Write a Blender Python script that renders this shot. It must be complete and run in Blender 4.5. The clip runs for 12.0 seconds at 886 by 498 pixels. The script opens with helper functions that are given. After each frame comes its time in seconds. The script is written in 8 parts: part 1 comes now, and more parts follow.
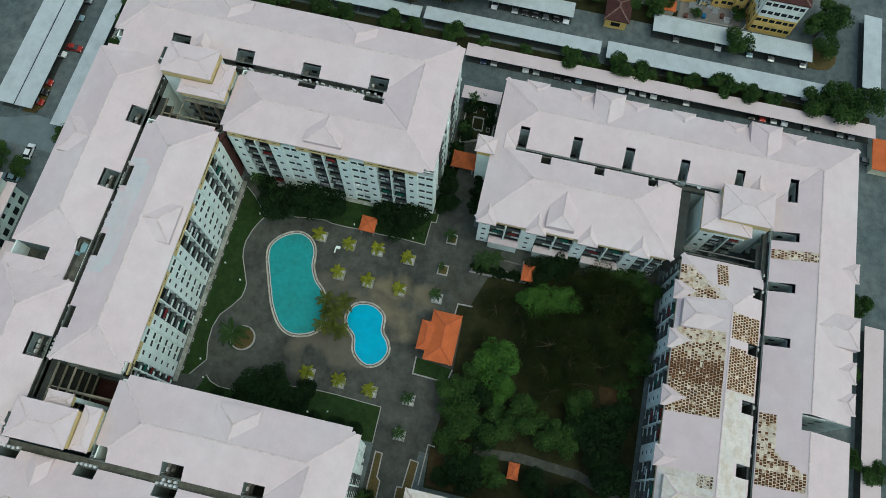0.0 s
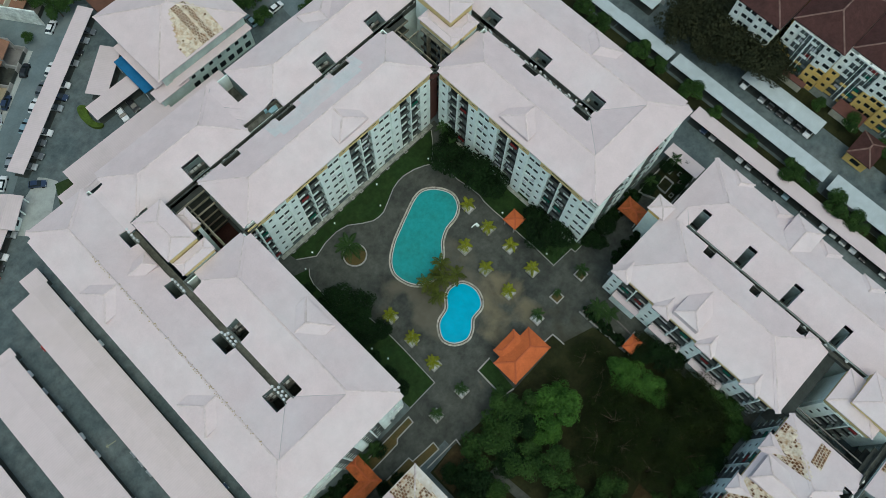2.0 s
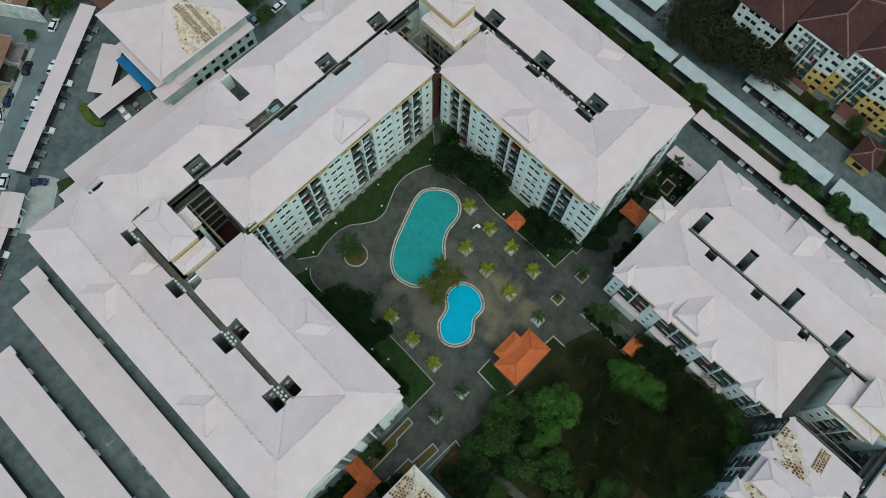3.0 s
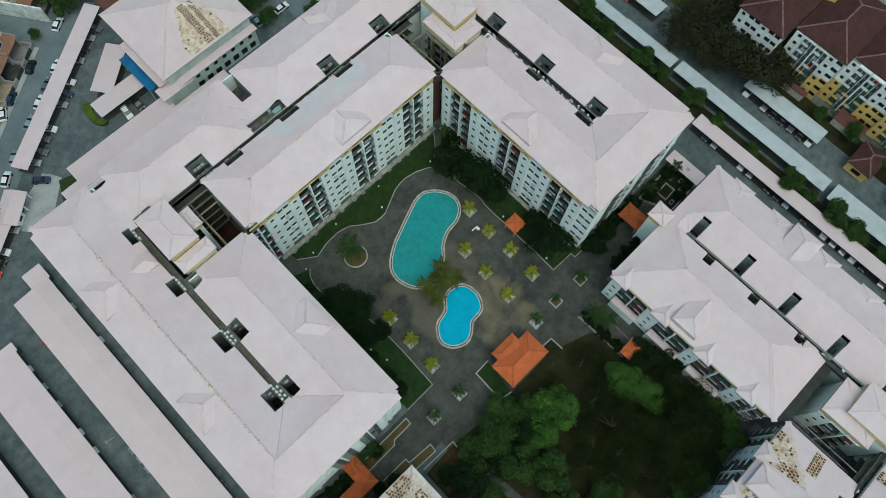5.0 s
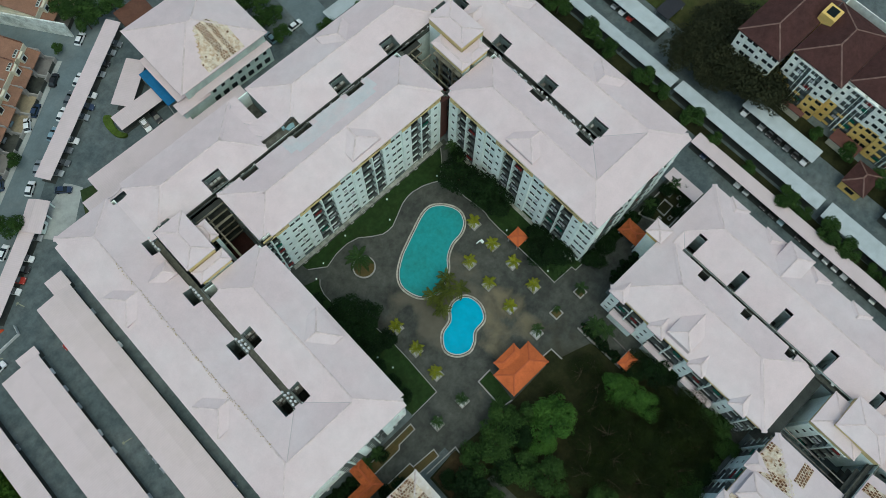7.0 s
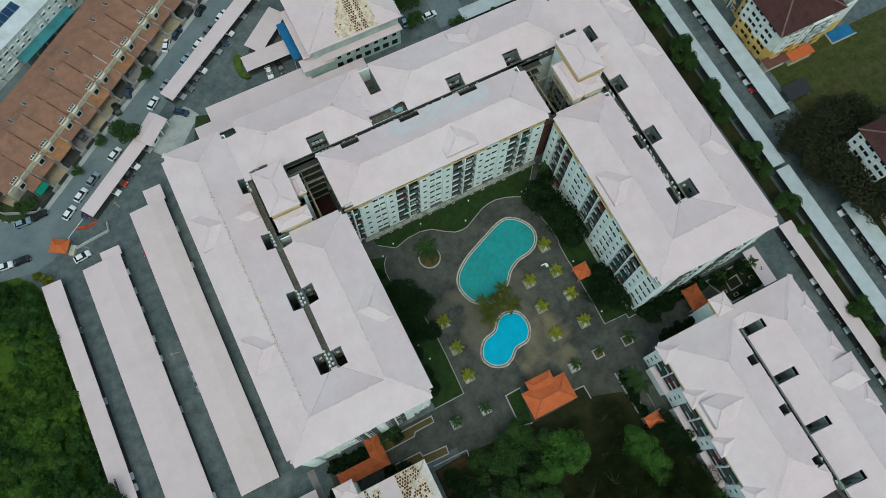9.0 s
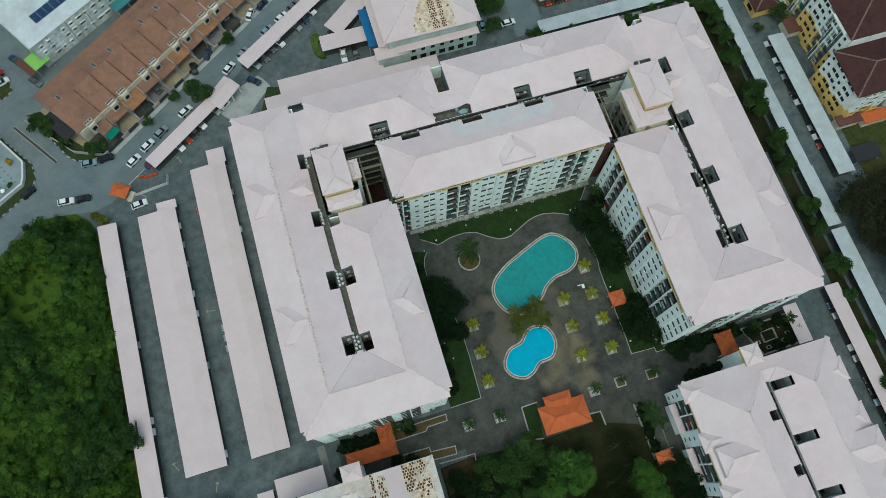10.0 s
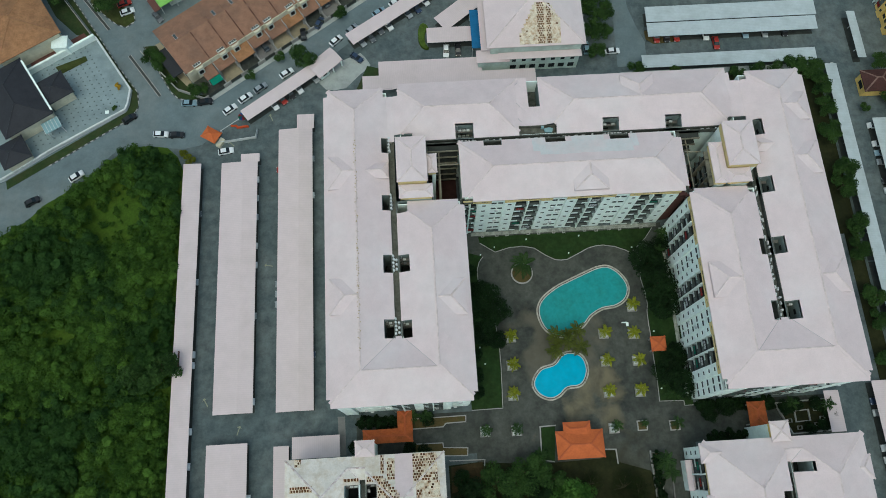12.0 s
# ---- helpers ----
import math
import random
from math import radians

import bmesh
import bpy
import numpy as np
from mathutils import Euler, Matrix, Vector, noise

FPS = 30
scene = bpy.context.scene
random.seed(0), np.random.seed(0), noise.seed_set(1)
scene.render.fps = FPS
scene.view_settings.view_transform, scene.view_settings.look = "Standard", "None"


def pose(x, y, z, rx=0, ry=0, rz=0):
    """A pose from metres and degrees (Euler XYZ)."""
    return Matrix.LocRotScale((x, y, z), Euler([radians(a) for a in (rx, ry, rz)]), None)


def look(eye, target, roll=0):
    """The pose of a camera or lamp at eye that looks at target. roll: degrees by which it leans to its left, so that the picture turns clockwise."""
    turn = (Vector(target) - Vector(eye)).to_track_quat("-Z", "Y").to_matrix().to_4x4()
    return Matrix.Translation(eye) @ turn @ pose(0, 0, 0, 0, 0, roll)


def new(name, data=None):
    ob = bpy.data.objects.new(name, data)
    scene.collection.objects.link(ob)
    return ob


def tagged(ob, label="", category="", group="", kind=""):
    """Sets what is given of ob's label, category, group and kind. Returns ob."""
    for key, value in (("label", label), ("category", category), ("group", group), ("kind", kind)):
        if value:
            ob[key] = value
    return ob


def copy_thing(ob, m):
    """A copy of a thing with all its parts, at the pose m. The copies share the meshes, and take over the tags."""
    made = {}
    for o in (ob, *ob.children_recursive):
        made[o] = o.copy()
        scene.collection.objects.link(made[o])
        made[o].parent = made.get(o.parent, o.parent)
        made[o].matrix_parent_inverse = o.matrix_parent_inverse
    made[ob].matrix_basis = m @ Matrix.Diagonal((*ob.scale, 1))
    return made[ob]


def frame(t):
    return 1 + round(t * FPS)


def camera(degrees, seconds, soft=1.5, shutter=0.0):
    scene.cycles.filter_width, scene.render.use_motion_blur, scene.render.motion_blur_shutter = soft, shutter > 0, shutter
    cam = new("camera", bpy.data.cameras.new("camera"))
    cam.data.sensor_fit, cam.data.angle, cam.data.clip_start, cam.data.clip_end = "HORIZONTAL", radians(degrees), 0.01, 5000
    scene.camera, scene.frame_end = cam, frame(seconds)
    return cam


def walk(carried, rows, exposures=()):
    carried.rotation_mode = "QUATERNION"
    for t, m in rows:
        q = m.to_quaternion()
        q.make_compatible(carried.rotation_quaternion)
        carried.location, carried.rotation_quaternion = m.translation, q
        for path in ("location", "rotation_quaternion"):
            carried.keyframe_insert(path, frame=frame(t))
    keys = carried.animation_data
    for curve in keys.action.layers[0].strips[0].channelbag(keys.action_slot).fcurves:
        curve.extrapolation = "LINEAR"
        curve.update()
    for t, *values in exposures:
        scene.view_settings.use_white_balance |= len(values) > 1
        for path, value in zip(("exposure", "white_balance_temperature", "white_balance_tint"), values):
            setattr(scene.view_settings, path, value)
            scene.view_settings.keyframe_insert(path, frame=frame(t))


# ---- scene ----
cam = camera(63.77, 12.0, 0.7)
PATH = [
    (0, (-42.66, -24.61, 158.92), (-9.56, -19.06, 64.72), 3.52),
    (0.5, (-42.26, -25.64, 159.20), (-10.49, -16.24, 64.85), 2.48),
    (1, (-41.81, -25.97, 159.17), (-13.68, -9.65, 64.61), 2.08),
    (1.5, (-41.77, -25.85, 159.40), (-17.41, -4.96, 64.69), 2.14),
    (2, (-41.89, -25.51, 159.41), (-18.29, -4.11, 64.62), 2.56),
    (2.5, (-41.86, -25.29, 159.38), (-18.48, -4.04, 64.50), 2.81),
    (3, (-41.53, -25.17, 159.40), (-18.14, -3.76, 64.56), 2.75),
    (3.2, (-41.49, -25.19, 159.41), (-18.08, -3.75, 64.58), 2.74),
    (4.8, (-41.59, -25.57, 160.00), (-18.09, -3.94, 65.24), 3.09),
    (5, (-41.58, -25.59, 160.22), (-18.06, -3.95, 65.46), 3.15),
    (5.5, (-41.40, -25.40, 161.73), (-18.01, -3.74, 66.95), 3.10),
    (6, (-41.34, -25.04, 163.53), (-17.98, -3.40, 68.73), 3.15),
    (6.5, (-41.09, -25.03, 165.52), (-17.99, -3.11, 70.73), 2.60),
    (7, (-40.98, -25.14, 167.18), (-18.09, -2.88, 72.42), 2.35),
    (7.2, (-41.17, -25.22, 167.83), (-19.01, -2.28, 73.05), 2.44),
    (9, (-41.44, -25.39, 172.91), (-26.24, 2.06, 77.96), 2.22),
    (9.5, (-41.83, -25.64, 173.85), (-28.98, 3.08, 78.93), 1.99),
    (10, (-42.36, -25.50, 175.18), (-32.13, 3.96, 80.17), 2.27),
    (10.5, (-42.40, -25.48, 176.57), (-35.20, 4.56, 81.47), 1.94),
    (11, (-42.64, -25.13, 177.82), (-38.37, 5.08, 82.59), 1.71),
    (11.5, (-42.68, -25.02, 178.98), (-39.92, 5.17, 83.69), 1.35),
    (12, (-42.49, -25.05, 179.74), (-40.17, 5.15, 84.43), 1.01),
]
walk(cam, [(t, look(eye, target, roll)) for t, eye, target, roll in PATH], [(0, -0.08, 6200, -11), (12, -0.08, 6200, -11)])

# ---- world, sun ----
world = bpy.data.worlds.new("world")
scene.world = world
world.use_nodes = True
wn = world.node_tree.nodes
sky = wn.new("ShaderNodeTexSky")
sky.sky_type = "NISHITA"
sky.sun_disc = False
sky.sun_elevation = radians(68)
sky.sun_rotation = radians(200)
sky.air_density = 1.0
sky.dust_density = 4.0
sky.ozone_density = 1.0
world.node_tree.links.new(sky.outputs["Color"], wn["Background"].inputs["Color"])
wn["Background"].inputs["Strength"].default_value = 0.15
sun = new("sun", bpy.data.lights.new("sun", "SUN"))
sun.data.energy = 0.5
sun.data.angle = radians(90)
sun.data.color = (1.0, 0.98, 0.94)
sun.matrix_world = look((0, 0, 100), (28, 28, 0))
scene.view_settings.exposure = 0.0

# ---- materials ----


def mat(name, colour, rough=0.85, metal=0.0, spots=0.12, size=0.4, stain=0.15, stain_size=0.04, stain_colour=None, bump=0.0, spec=0.12, rand=0.0, mid=0.12, mid_size=3.0):
    """A surface with fine grain and broad stains, both at real size in object space."""
    m = bpy.data.materials.new(name)
    m.use_nodes = True
    nt = m.node_tree
    n, l = nt.nodes, nt.links
    b = n["Principled BSDF"]
    b.inputs["Roughness"].default_value = rough
    b.inputs["Metallic"].default_value = metal
    b.inputs["Specular IOR Level"].default_value = spec
    geo = n.new("ShaderNodeNewGeometry")
    fine = n.new("ShaderNodeTexNoise")
    fine.inputs["Scale"].default_value = 1.0 / size
    fine.inputs["Detail"].default_value = 4
    broad = n.new("ShaderNodeTexNoise")
    broad.inputs["Scale"].default_value = stain_size
    broad.inputs["Detail"].default_value = 6
    broad.inputs["Roughness"].default_value = 0.65
    l.new(geo.outputs["Position"], fine.inputs["Vector"])
    l.new(geo.outputs["Position"], broad.inputs["Vector"])
    dark = tuple(c * (1 - spots) for c in colour)
    lite = tuple(min(c * (1 + spots), 1) for c in colour)
    r1 = n.new("ShaderNodeMix")
    r1.data_type = "RGBA"
    r1.inputs["A"].default_value = (*dark, 1)
    r1.inputs["B"].default_value = (*lite, 1)
    l.new(fine.outputs["Fac"], r1.inputs["Factor"])
    r2 = n.new("ShaderNodeMix")
    r2.data_type = "RGBA"
    ramp = n.new("ShaderNodeMapRange")
    ramp.inputs["From Min"].default_value = 0.45
    ramp.inputs["From Max"].default_value = 0.72
    ramp.inputs["To Max"].default_value = stain
    l.new(broad.outputs["Fac"], ramp.inputs["Value"])
    l.new(ramp.outputs["Result"], r2.inputs["Factor"])
    l.new(r1.outputs["Result"], r2.inputs["A"])
    sc = stain_colour or tuple(c * 0.35 for c in colour)
    r2.inputs["B"].default_value = (*sc, 1)
    out = r2.outputs["Result"]
    if mid:
        patch = n.new("ShaderNodeTexNoise")
        patch.inputs["Scale"].default_value = 1.0 / mid_size
        patch.inputs["Detail"].default_value = 7
        patch.inputs["Roughness"].default_value = 0.7
        l.new(geo.outputs["Position"], patch.inputs["Vector"])
        span = n.new("ShaderNodeMapRange")
        span.inputs["From Min"].default_value = 0.3
        span.inputs["From Max"].default_value = 0.7
        span.inputs["To Min"].default_value = 1 - mid
        span.inputs["To Max"].default_value = 1 + mid
        tone = n.new("ShaderNodeHueSaturation")
        l.new(patch.outputs["Fac"], span.inputs["Value"])
        l.new(span.outputs["Result"], tone.inputs["Value"])
        l.new(out, tone.inputs["Color"])
        out = tone.outputs["Color"]
    if rand:
        oi = n.new("ShaderNodeObjectInfo")
        hsv = n.new("ShaderNodeHueSaturation")
        mr = n.new("ShaderNodeMapRange")
        mr.inputs["To Min"].default_value = 1 - rand
        mr.inputs["To Max"].default_value = 1 + rand
        l.new(oi.outputs["Random"], mr.inputs["Value"])
        l.new(mr.outputs["Result"], hsv.inputs["Value"])
        l.new(out, hsv.inputs["Color"])
        out = hsv.outputs["Color"]
    l.new(out, b.inputs["Base Color"])
    if bump:
        bp = n.new("ShaderNodeBump")
        bp.inputs["Strength"].default_value = bump
        bp.inputs["Distance"].default_value = 0.05
        l.new(fine.outputs["Fac"], bp.inputs["Height"])
        l.new(bp.outputs["Normal"], b.inputs["Normal"])
    return m


ROOF = mat("pink_roof_tile", (0.652, 0.538, 0.543), rough=0.8, spots=0.07, size=0.3, stain=0.75, stain_size=0.05, stain_colour=(0.682, 0.615, 0.617), bump=0.4, mid=0.06, mid_size=4.0)
RIDGE = mat("ridge_tile", (0.67, 0.56, 0.555), spots=0.08, stain=0.6, stain_size=0.5, stain_colour=(0.45, 0.37, 0.33), mid=0.12, mid_size=1.2)
OLDRIDGE = mat("stained_ridge_tile", (0.66, 0.59, 0.59), spots=0.1, stain=0.8, stain_size=1.1, stain_colour=(0.22, 0.12, 0.06))
SHEDROOF = mat("pink_shed_metal", (0.622, 0.518, 0.523), rough=0.6, spots=0.04, stain=0.3, stain_size=0.12, stain_colour=(0.47, 0.40, 0.37), mid=0.04)
GREYROOF = mat("grey_shed_metal", (0.46, 0.51, 0.525), rough=0.5, spots=0.08, size=0.3, stain=0.6, stain_size=0.2, stain_colour=(0.34, 0.37, 0.375), mid=0.1)
WHITE = mat("white_render", (0.86, 0.94, 0.89), mid=0.07, mid_size=1.6, spots=0.05, stain=0.25, stain_size=0.3, stain_colour=(0.36, 0.42, 0.38))
YELLOW = mat("yellow_render", (0.78, 0.55, 0.18), spots=0.06, stain=0.3, stain_size=0.15)
BAND = mat("pale_yellow_band", (0.70, 0.56, 0.27), spots=0.08, stain=0.5, stain_size=0.25, stain_colour=(0.42, 0.33, 0.2))
FLATWHITE = mat("flats_off_white", (0.85, 0.88, 0.82), spots=0.06, stain=0.4, stain_size=0.3, stain_colour=(0.42, 0.42, 0.36), mid=0.1, mid_size=1.5)
WELLWALL = mat("pale_well_render", (0.46, 0.54, 0.53), spots=0.1, stain=0.6, stain_size=0.4, stain_colour=(0.2, 0.23, 0.22))
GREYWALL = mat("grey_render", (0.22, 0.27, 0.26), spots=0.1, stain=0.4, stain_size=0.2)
DARKGLASS = mat("dark_glass", (0.010, 0.014, 0.015), rough=0.3, spots=0.2, spec=0.12, stain=0.0)
GREYGLASS = mat("curtained_grey_glass", (0.13, 0.15, 0.145), rough=0.4, spots=0.3, size=0.8, stain=0.7, stain_size=0.8, stain_colour=(0.03, 0.035, 0.035))
CONCRETE = mat("weathered_concrete", (0.19, 0.18, 0.165), spots=0.15, stain=0.6, stain_size=0.25, stain_colour=(0.06, 0.06, 0.055))
# Balcony shadow is put into this slab colour, along with the dirt.
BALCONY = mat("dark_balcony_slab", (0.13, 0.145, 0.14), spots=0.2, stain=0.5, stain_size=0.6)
GALLERY = mat("aged_yellow_gallery", (0.30, 0.27, 0.20), spots=0.15, stain=0.7, stain_size=0.5, stain_colour=(0.10, 0.09, 0.06))
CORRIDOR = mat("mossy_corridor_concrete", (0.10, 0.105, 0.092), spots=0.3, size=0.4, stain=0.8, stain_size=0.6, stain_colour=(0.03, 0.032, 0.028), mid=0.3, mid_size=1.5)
MOSSROOF = mat("dry_moss_concrete", (0.115, 0.113, 0.092), spots=0.3, size=0.5, stain=0.8, stain_size=0.5, stain_colour=(0.06, 0.06, 0.045), mid=0.4, mid_size=1.2)
# Near black for recesses and covered floors: their shade is put into this colour.
SHADEDARK = mat("dark_corridor", (0.05, 0.055, 0.05), spots=0.2, stain=0.5, stain_size=0.5)
ASPHALT = mat("road_asphalt", (0.090, 0.113, 0.117), spots=0.14, size=0.6, stain=0.75, stain_size=0.06, stain_colour=(0.165, 0.182, 0.178), mid=0.36, mid_size=2.6)
PAVING = mat("courtyard_paving", (0.075, 0.079, 0.068), spots=0.2, size=0.8, stain=1.0, stain_size=0.06, stain_colour=(0.020, 0.024, 0.023), mid=0.38, mid_size=2.6)


def ribs(m, axis, pitch, depth):
    """Faint parallel ribs of folded sheet, in the object's own space."""
    n, l = m.node_tree.nodes, m.node_tree.links
    b = n["Principled BSDF"]
    old = b.inputs["Base Color"].links[0].from_socket
    co = n.new("ShaderNodeTexCoord")
    wave = n.new("ShaderNodeTexWave")
    wave.bands_direction = axis
    wave.wave_profile = "SAW"
    wave.inputs["Scale"].default_value = 2 * math.pi / 20 / pitch
    wave.inputs["Distortion"].default_value = 0.3
    wave.inputs["Detail"].default_value = 1.0
    l.new(co.outputs["Object"], wave.inputs["Vector"])
    span = n.new("ShaderNodeMapRange")
    span.inputs["To Min"].default_value = 1 - depth
    span.inputs["To Max"].default_value = 1 + depth
    l.new(wave.outputs["Fac"], span.inputs["Value"])
    tone = n.new("ShaderNodeHueSaturation")
    l.new(span.outputs["Result"], tone.inputs["Value"])
    l.new(old, tone.inputs["Color"])
    l.new(tone.outputs["Color"], b.inputs["Base Color"])


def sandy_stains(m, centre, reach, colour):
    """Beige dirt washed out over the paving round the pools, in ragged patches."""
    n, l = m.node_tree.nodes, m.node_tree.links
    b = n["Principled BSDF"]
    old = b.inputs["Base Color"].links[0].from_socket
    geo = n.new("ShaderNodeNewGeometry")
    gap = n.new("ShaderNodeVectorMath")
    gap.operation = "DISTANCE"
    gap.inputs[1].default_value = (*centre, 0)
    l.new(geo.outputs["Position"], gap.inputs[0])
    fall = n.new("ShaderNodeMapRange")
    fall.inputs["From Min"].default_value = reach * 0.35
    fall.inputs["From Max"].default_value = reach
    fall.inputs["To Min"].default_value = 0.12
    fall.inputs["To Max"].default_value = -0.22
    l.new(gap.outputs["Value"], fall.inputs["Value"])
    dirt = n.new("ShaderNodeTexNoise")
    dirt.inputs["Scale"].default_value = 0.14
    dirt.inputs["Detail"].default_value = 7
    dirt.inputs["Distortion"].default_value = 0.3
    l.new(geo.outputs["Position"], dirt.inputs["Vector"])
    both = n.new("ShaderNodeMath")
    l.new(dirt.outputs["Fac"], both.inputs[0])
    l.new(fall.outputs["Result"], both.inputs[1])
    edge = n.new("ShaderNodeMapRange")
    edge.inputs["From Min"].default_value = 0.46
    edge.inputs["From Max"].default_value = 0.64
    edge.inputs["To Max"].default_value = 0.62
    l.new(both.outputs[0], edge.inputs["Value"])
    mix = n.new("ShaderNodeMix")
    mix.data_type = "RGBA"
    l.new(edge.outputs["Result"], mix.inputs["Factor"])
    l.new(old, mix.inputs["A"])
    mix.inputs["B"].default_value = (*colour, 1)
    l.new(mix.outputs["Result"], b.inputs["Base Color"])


SHEDROOF_ACROSS = SHEDROOF.copy()
SHEDROOF_ACROSS.name = "pink_shed_metal_across"
ribs(SHEDROOF, "Y", 0.5, 0.03)
ribs(SHEDROOF_ACROSS, "X", 0.5, 0.03)
ribs(GREYROOF, "Y", 0.5, 0.04)
sandy_stains(PAVING, (-9, 3), 20, (0.145, 0.13, 0.095))
sandy_stains(PAVING, (-2.5, -10.5), 13, (0.22, 0.185, 0.115))
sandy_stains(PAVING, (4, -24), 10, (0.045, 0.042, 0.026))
STREET = mat("street_asphalt", (0.138, 0.174, 0.183), spots=0.14, size=0.5, stain=0.75, stain_size=0.07, stain_colour=(0.18, 0.198, 0.192), mid=0.2, mid_size=5.0)
LAWN = mat("lawn_grass", (0.020, 0.042, 0.011), spots=0.35, size=0.7, stain=0.6, stain_size=0.12, stain_colour=(0.024, 0.036, 0.010), bump=0.6, mid=0.35, mid_size=2.0)
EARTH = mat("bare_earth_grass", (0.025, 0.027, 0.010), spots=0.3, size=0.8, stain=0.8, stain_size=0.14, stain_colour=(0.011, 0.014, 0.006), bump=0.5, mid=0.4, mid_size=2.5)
SOIL = mat("bare_brown_soil", (0.058, 0.040, 0.018), spots=0.3, size=0.6, stain=0.9, stain_size=0.3, stain_colour=(0.022, 0.024, 0.010), mid=0.4, mid_size=1.8)
KERB = mat("kerb_concrete", (0.36, 0.35, 0.33), spots=0.12, stain=0.4, stain_size=0.4)
POOLDEEP = mat("teal_pool_water", (0.035, 0.268, 0.272), rough=0.25, spots=0.06, size=2.0, stain=0.75, stain_size=0.16, stain_colour=(0.035, 0.20, 0.18), mid=0.15, mid_size=1.2)
POOLBLUE = mat("blue_pool_water", (0.025, 0.37, 0.55), rough=0.25, spots=0.04, size=2.0, stain=0.3, stain_size=0.2, stain_colour=(0.03, 0.36, 0.52))
ORANGE = mat("orange_roof_tile", (0.50, 0.13, 0.045), spots=0.15, stain=0.3, stain_size=0.3, bump=0.4)
# Darker copy of the orange tile: dirt, with the blocks' shade put in.
SHADEORANGE = mat("dirty_orange_tile", (0.40, 0.105, 0.035), spots=0.2, stain=0.8, stain_size=0.35, stain_colour=(0.16, 0.06, 0.025), bump=0.4, mid=0.2, mid_size=1.2)
TERRA = mat("brown_terrace_tile", (0.262, 0.143, 0.095), spots=0.25, size=0.25, stain=0.75, stain_size=0.14, stain_colour=(0.165, 0.105, 0.078), bump=0.4, mid=0.15, mid_size=1.6)
FLASHING = mat("valley_flashing", (0.5, 0.45, 0.45), spots=0.1, stain=0.3, stain_size=0.5)
FRAME = mat("pale_frame", (0.55, 0.58, 0.57), spots=0.05)
WINFRAME = mat("dark_window_frame", (0.10, 0.12, 0.12), spots=0.1)
METAL = mat("weathered_white_metal", (0.6, 0.62, 0.62), rough=0.5, spots=0.08, stain=0.3, stain_size=1.5)
CLOTH = [mat("cloth_red", (0.3, 0.04, 0.04)), mat("cloth_green", (0.03, 0.18, 0.12)), mat("cloth_pale", (0.5, 0.5, 0.52)), mat("cloth_blue", (0.05, 0.1, 0.3))]
CREAM = mat("cream_lath", (0.66, 0.58, 0.46), spots=0.2, size=0.25, stain=0.95, stain_size=0.9, stain_colour=(0.34, 0.17, 0.065), mid=0.2, mid_size=2.0)
RUST = mat("brown_bare_deck", (0.13, 0.056, 0.022), spots=0.35, size=0.3, stain=0.7, stain_size=0.6, stain_colour=(0.05, 0.024, 0.014), mid=0.35, mid_size=1.0)
RUSTWALL = mat("dull_red_paint", (0.13, 0.06, 0.05), spots=0.1)
OLDROOF = mat("weathered_cream_roof", (0.66, 0.615, 0.57), spots=0.15, size=0.4, stain=0.8, stain_size=0.5, stain_colour=(0.50, 0.40, 0.28), bump=0.4)
RIM = mat("pale_tile_gravel", (0.52, 0.54, 0.53), spots=0.15, stain=0.3, stain_size=0.6)
GUTTER = mat("dark_gutter", (0.06, 0.065, 0.06), spots=0.2)
DRYGRASS = mat("dry_grass_soil", (0.10, 0.075, 0.03), spots=0.35, size=0.4, stain=0.6, stain_size=0.4, stain_colour=(0.05, 0.06, 0.02), bump=0.5)
CREAMPAINT = mat("cream_house_paint", (0.64, 0.60, 0.46), spots=0.08, stain=0.4, stain_size=0.4)
TERRAB = mat("dark_brown_tile", (0.13, 0.065, 0.045), spots=0.2, stain=0.4, stain_size=0.4)
TERRAO = mat("worn_orange_brown_tile", (0.31, 0.16, 0.08), spots=0.25, stain=0.8, stain_size=0.12, stain_colour=(0.17, 0.10, 0.06), bump=0.4, mid=0.25, mid_size=1.8)
CANOPYGREEN = mat("green_canopy", (0.02, 0.20, 0.13), spots=0.1)
KERBB = mat("grey_yard_concrete", (0.22, 0.21, 0.2), spots=0.12, stain=0.5, stain_size=0.3)
DRYPAVE = mat("sandy_yard_paving", (0.33, 0.28, 0.19), spots=0.15, stain=0.5, stain_size=0.3)
DARKROOF = mat("charcoal_roof", (0.035, 0.036, 0.042), rough=0.6, spots=0.15, stain=0.3, stain_size=0.3)
WHITEOLD = mat("old_white_wall", (0.74, 0.78, 0.74), spots=0.1, stain=0.9, stain_size=0.35, stain_colour=(0.30, 0.34, 0.30), mid=0.25, mid_size=1.2)
PALEMETAL = mat("pale_metal_roof", (0.58, 0.63, 0.64), rough=0.45, spots=0.06, stain=0.5, stain_size=0.15, stain_colour=(0.32, 0.30, 0.28))
LIME = mat("lime_paint", (0.25, 0.5, 0.12), spots=0.1)
PALECON = mat("pale_concrete", (0.37, 0.39, 0.37), spots=0.1, stain=0.5, stain_size=0.2)
HEDGE = mat("clipped_hedge", (0.075, 0.115, 0.02), spots=0.4, size=0.25, stain=0.6, stain_size=0.6, bump=1.0)
LAWNB = mat("verge_grass", (0.030, 0.050, 0.017), spots=0.35, size=0.6, stain=0.6, stain_size=0.2, stain_colour=(0.07, 0.065, 0.03), bump=0.6)
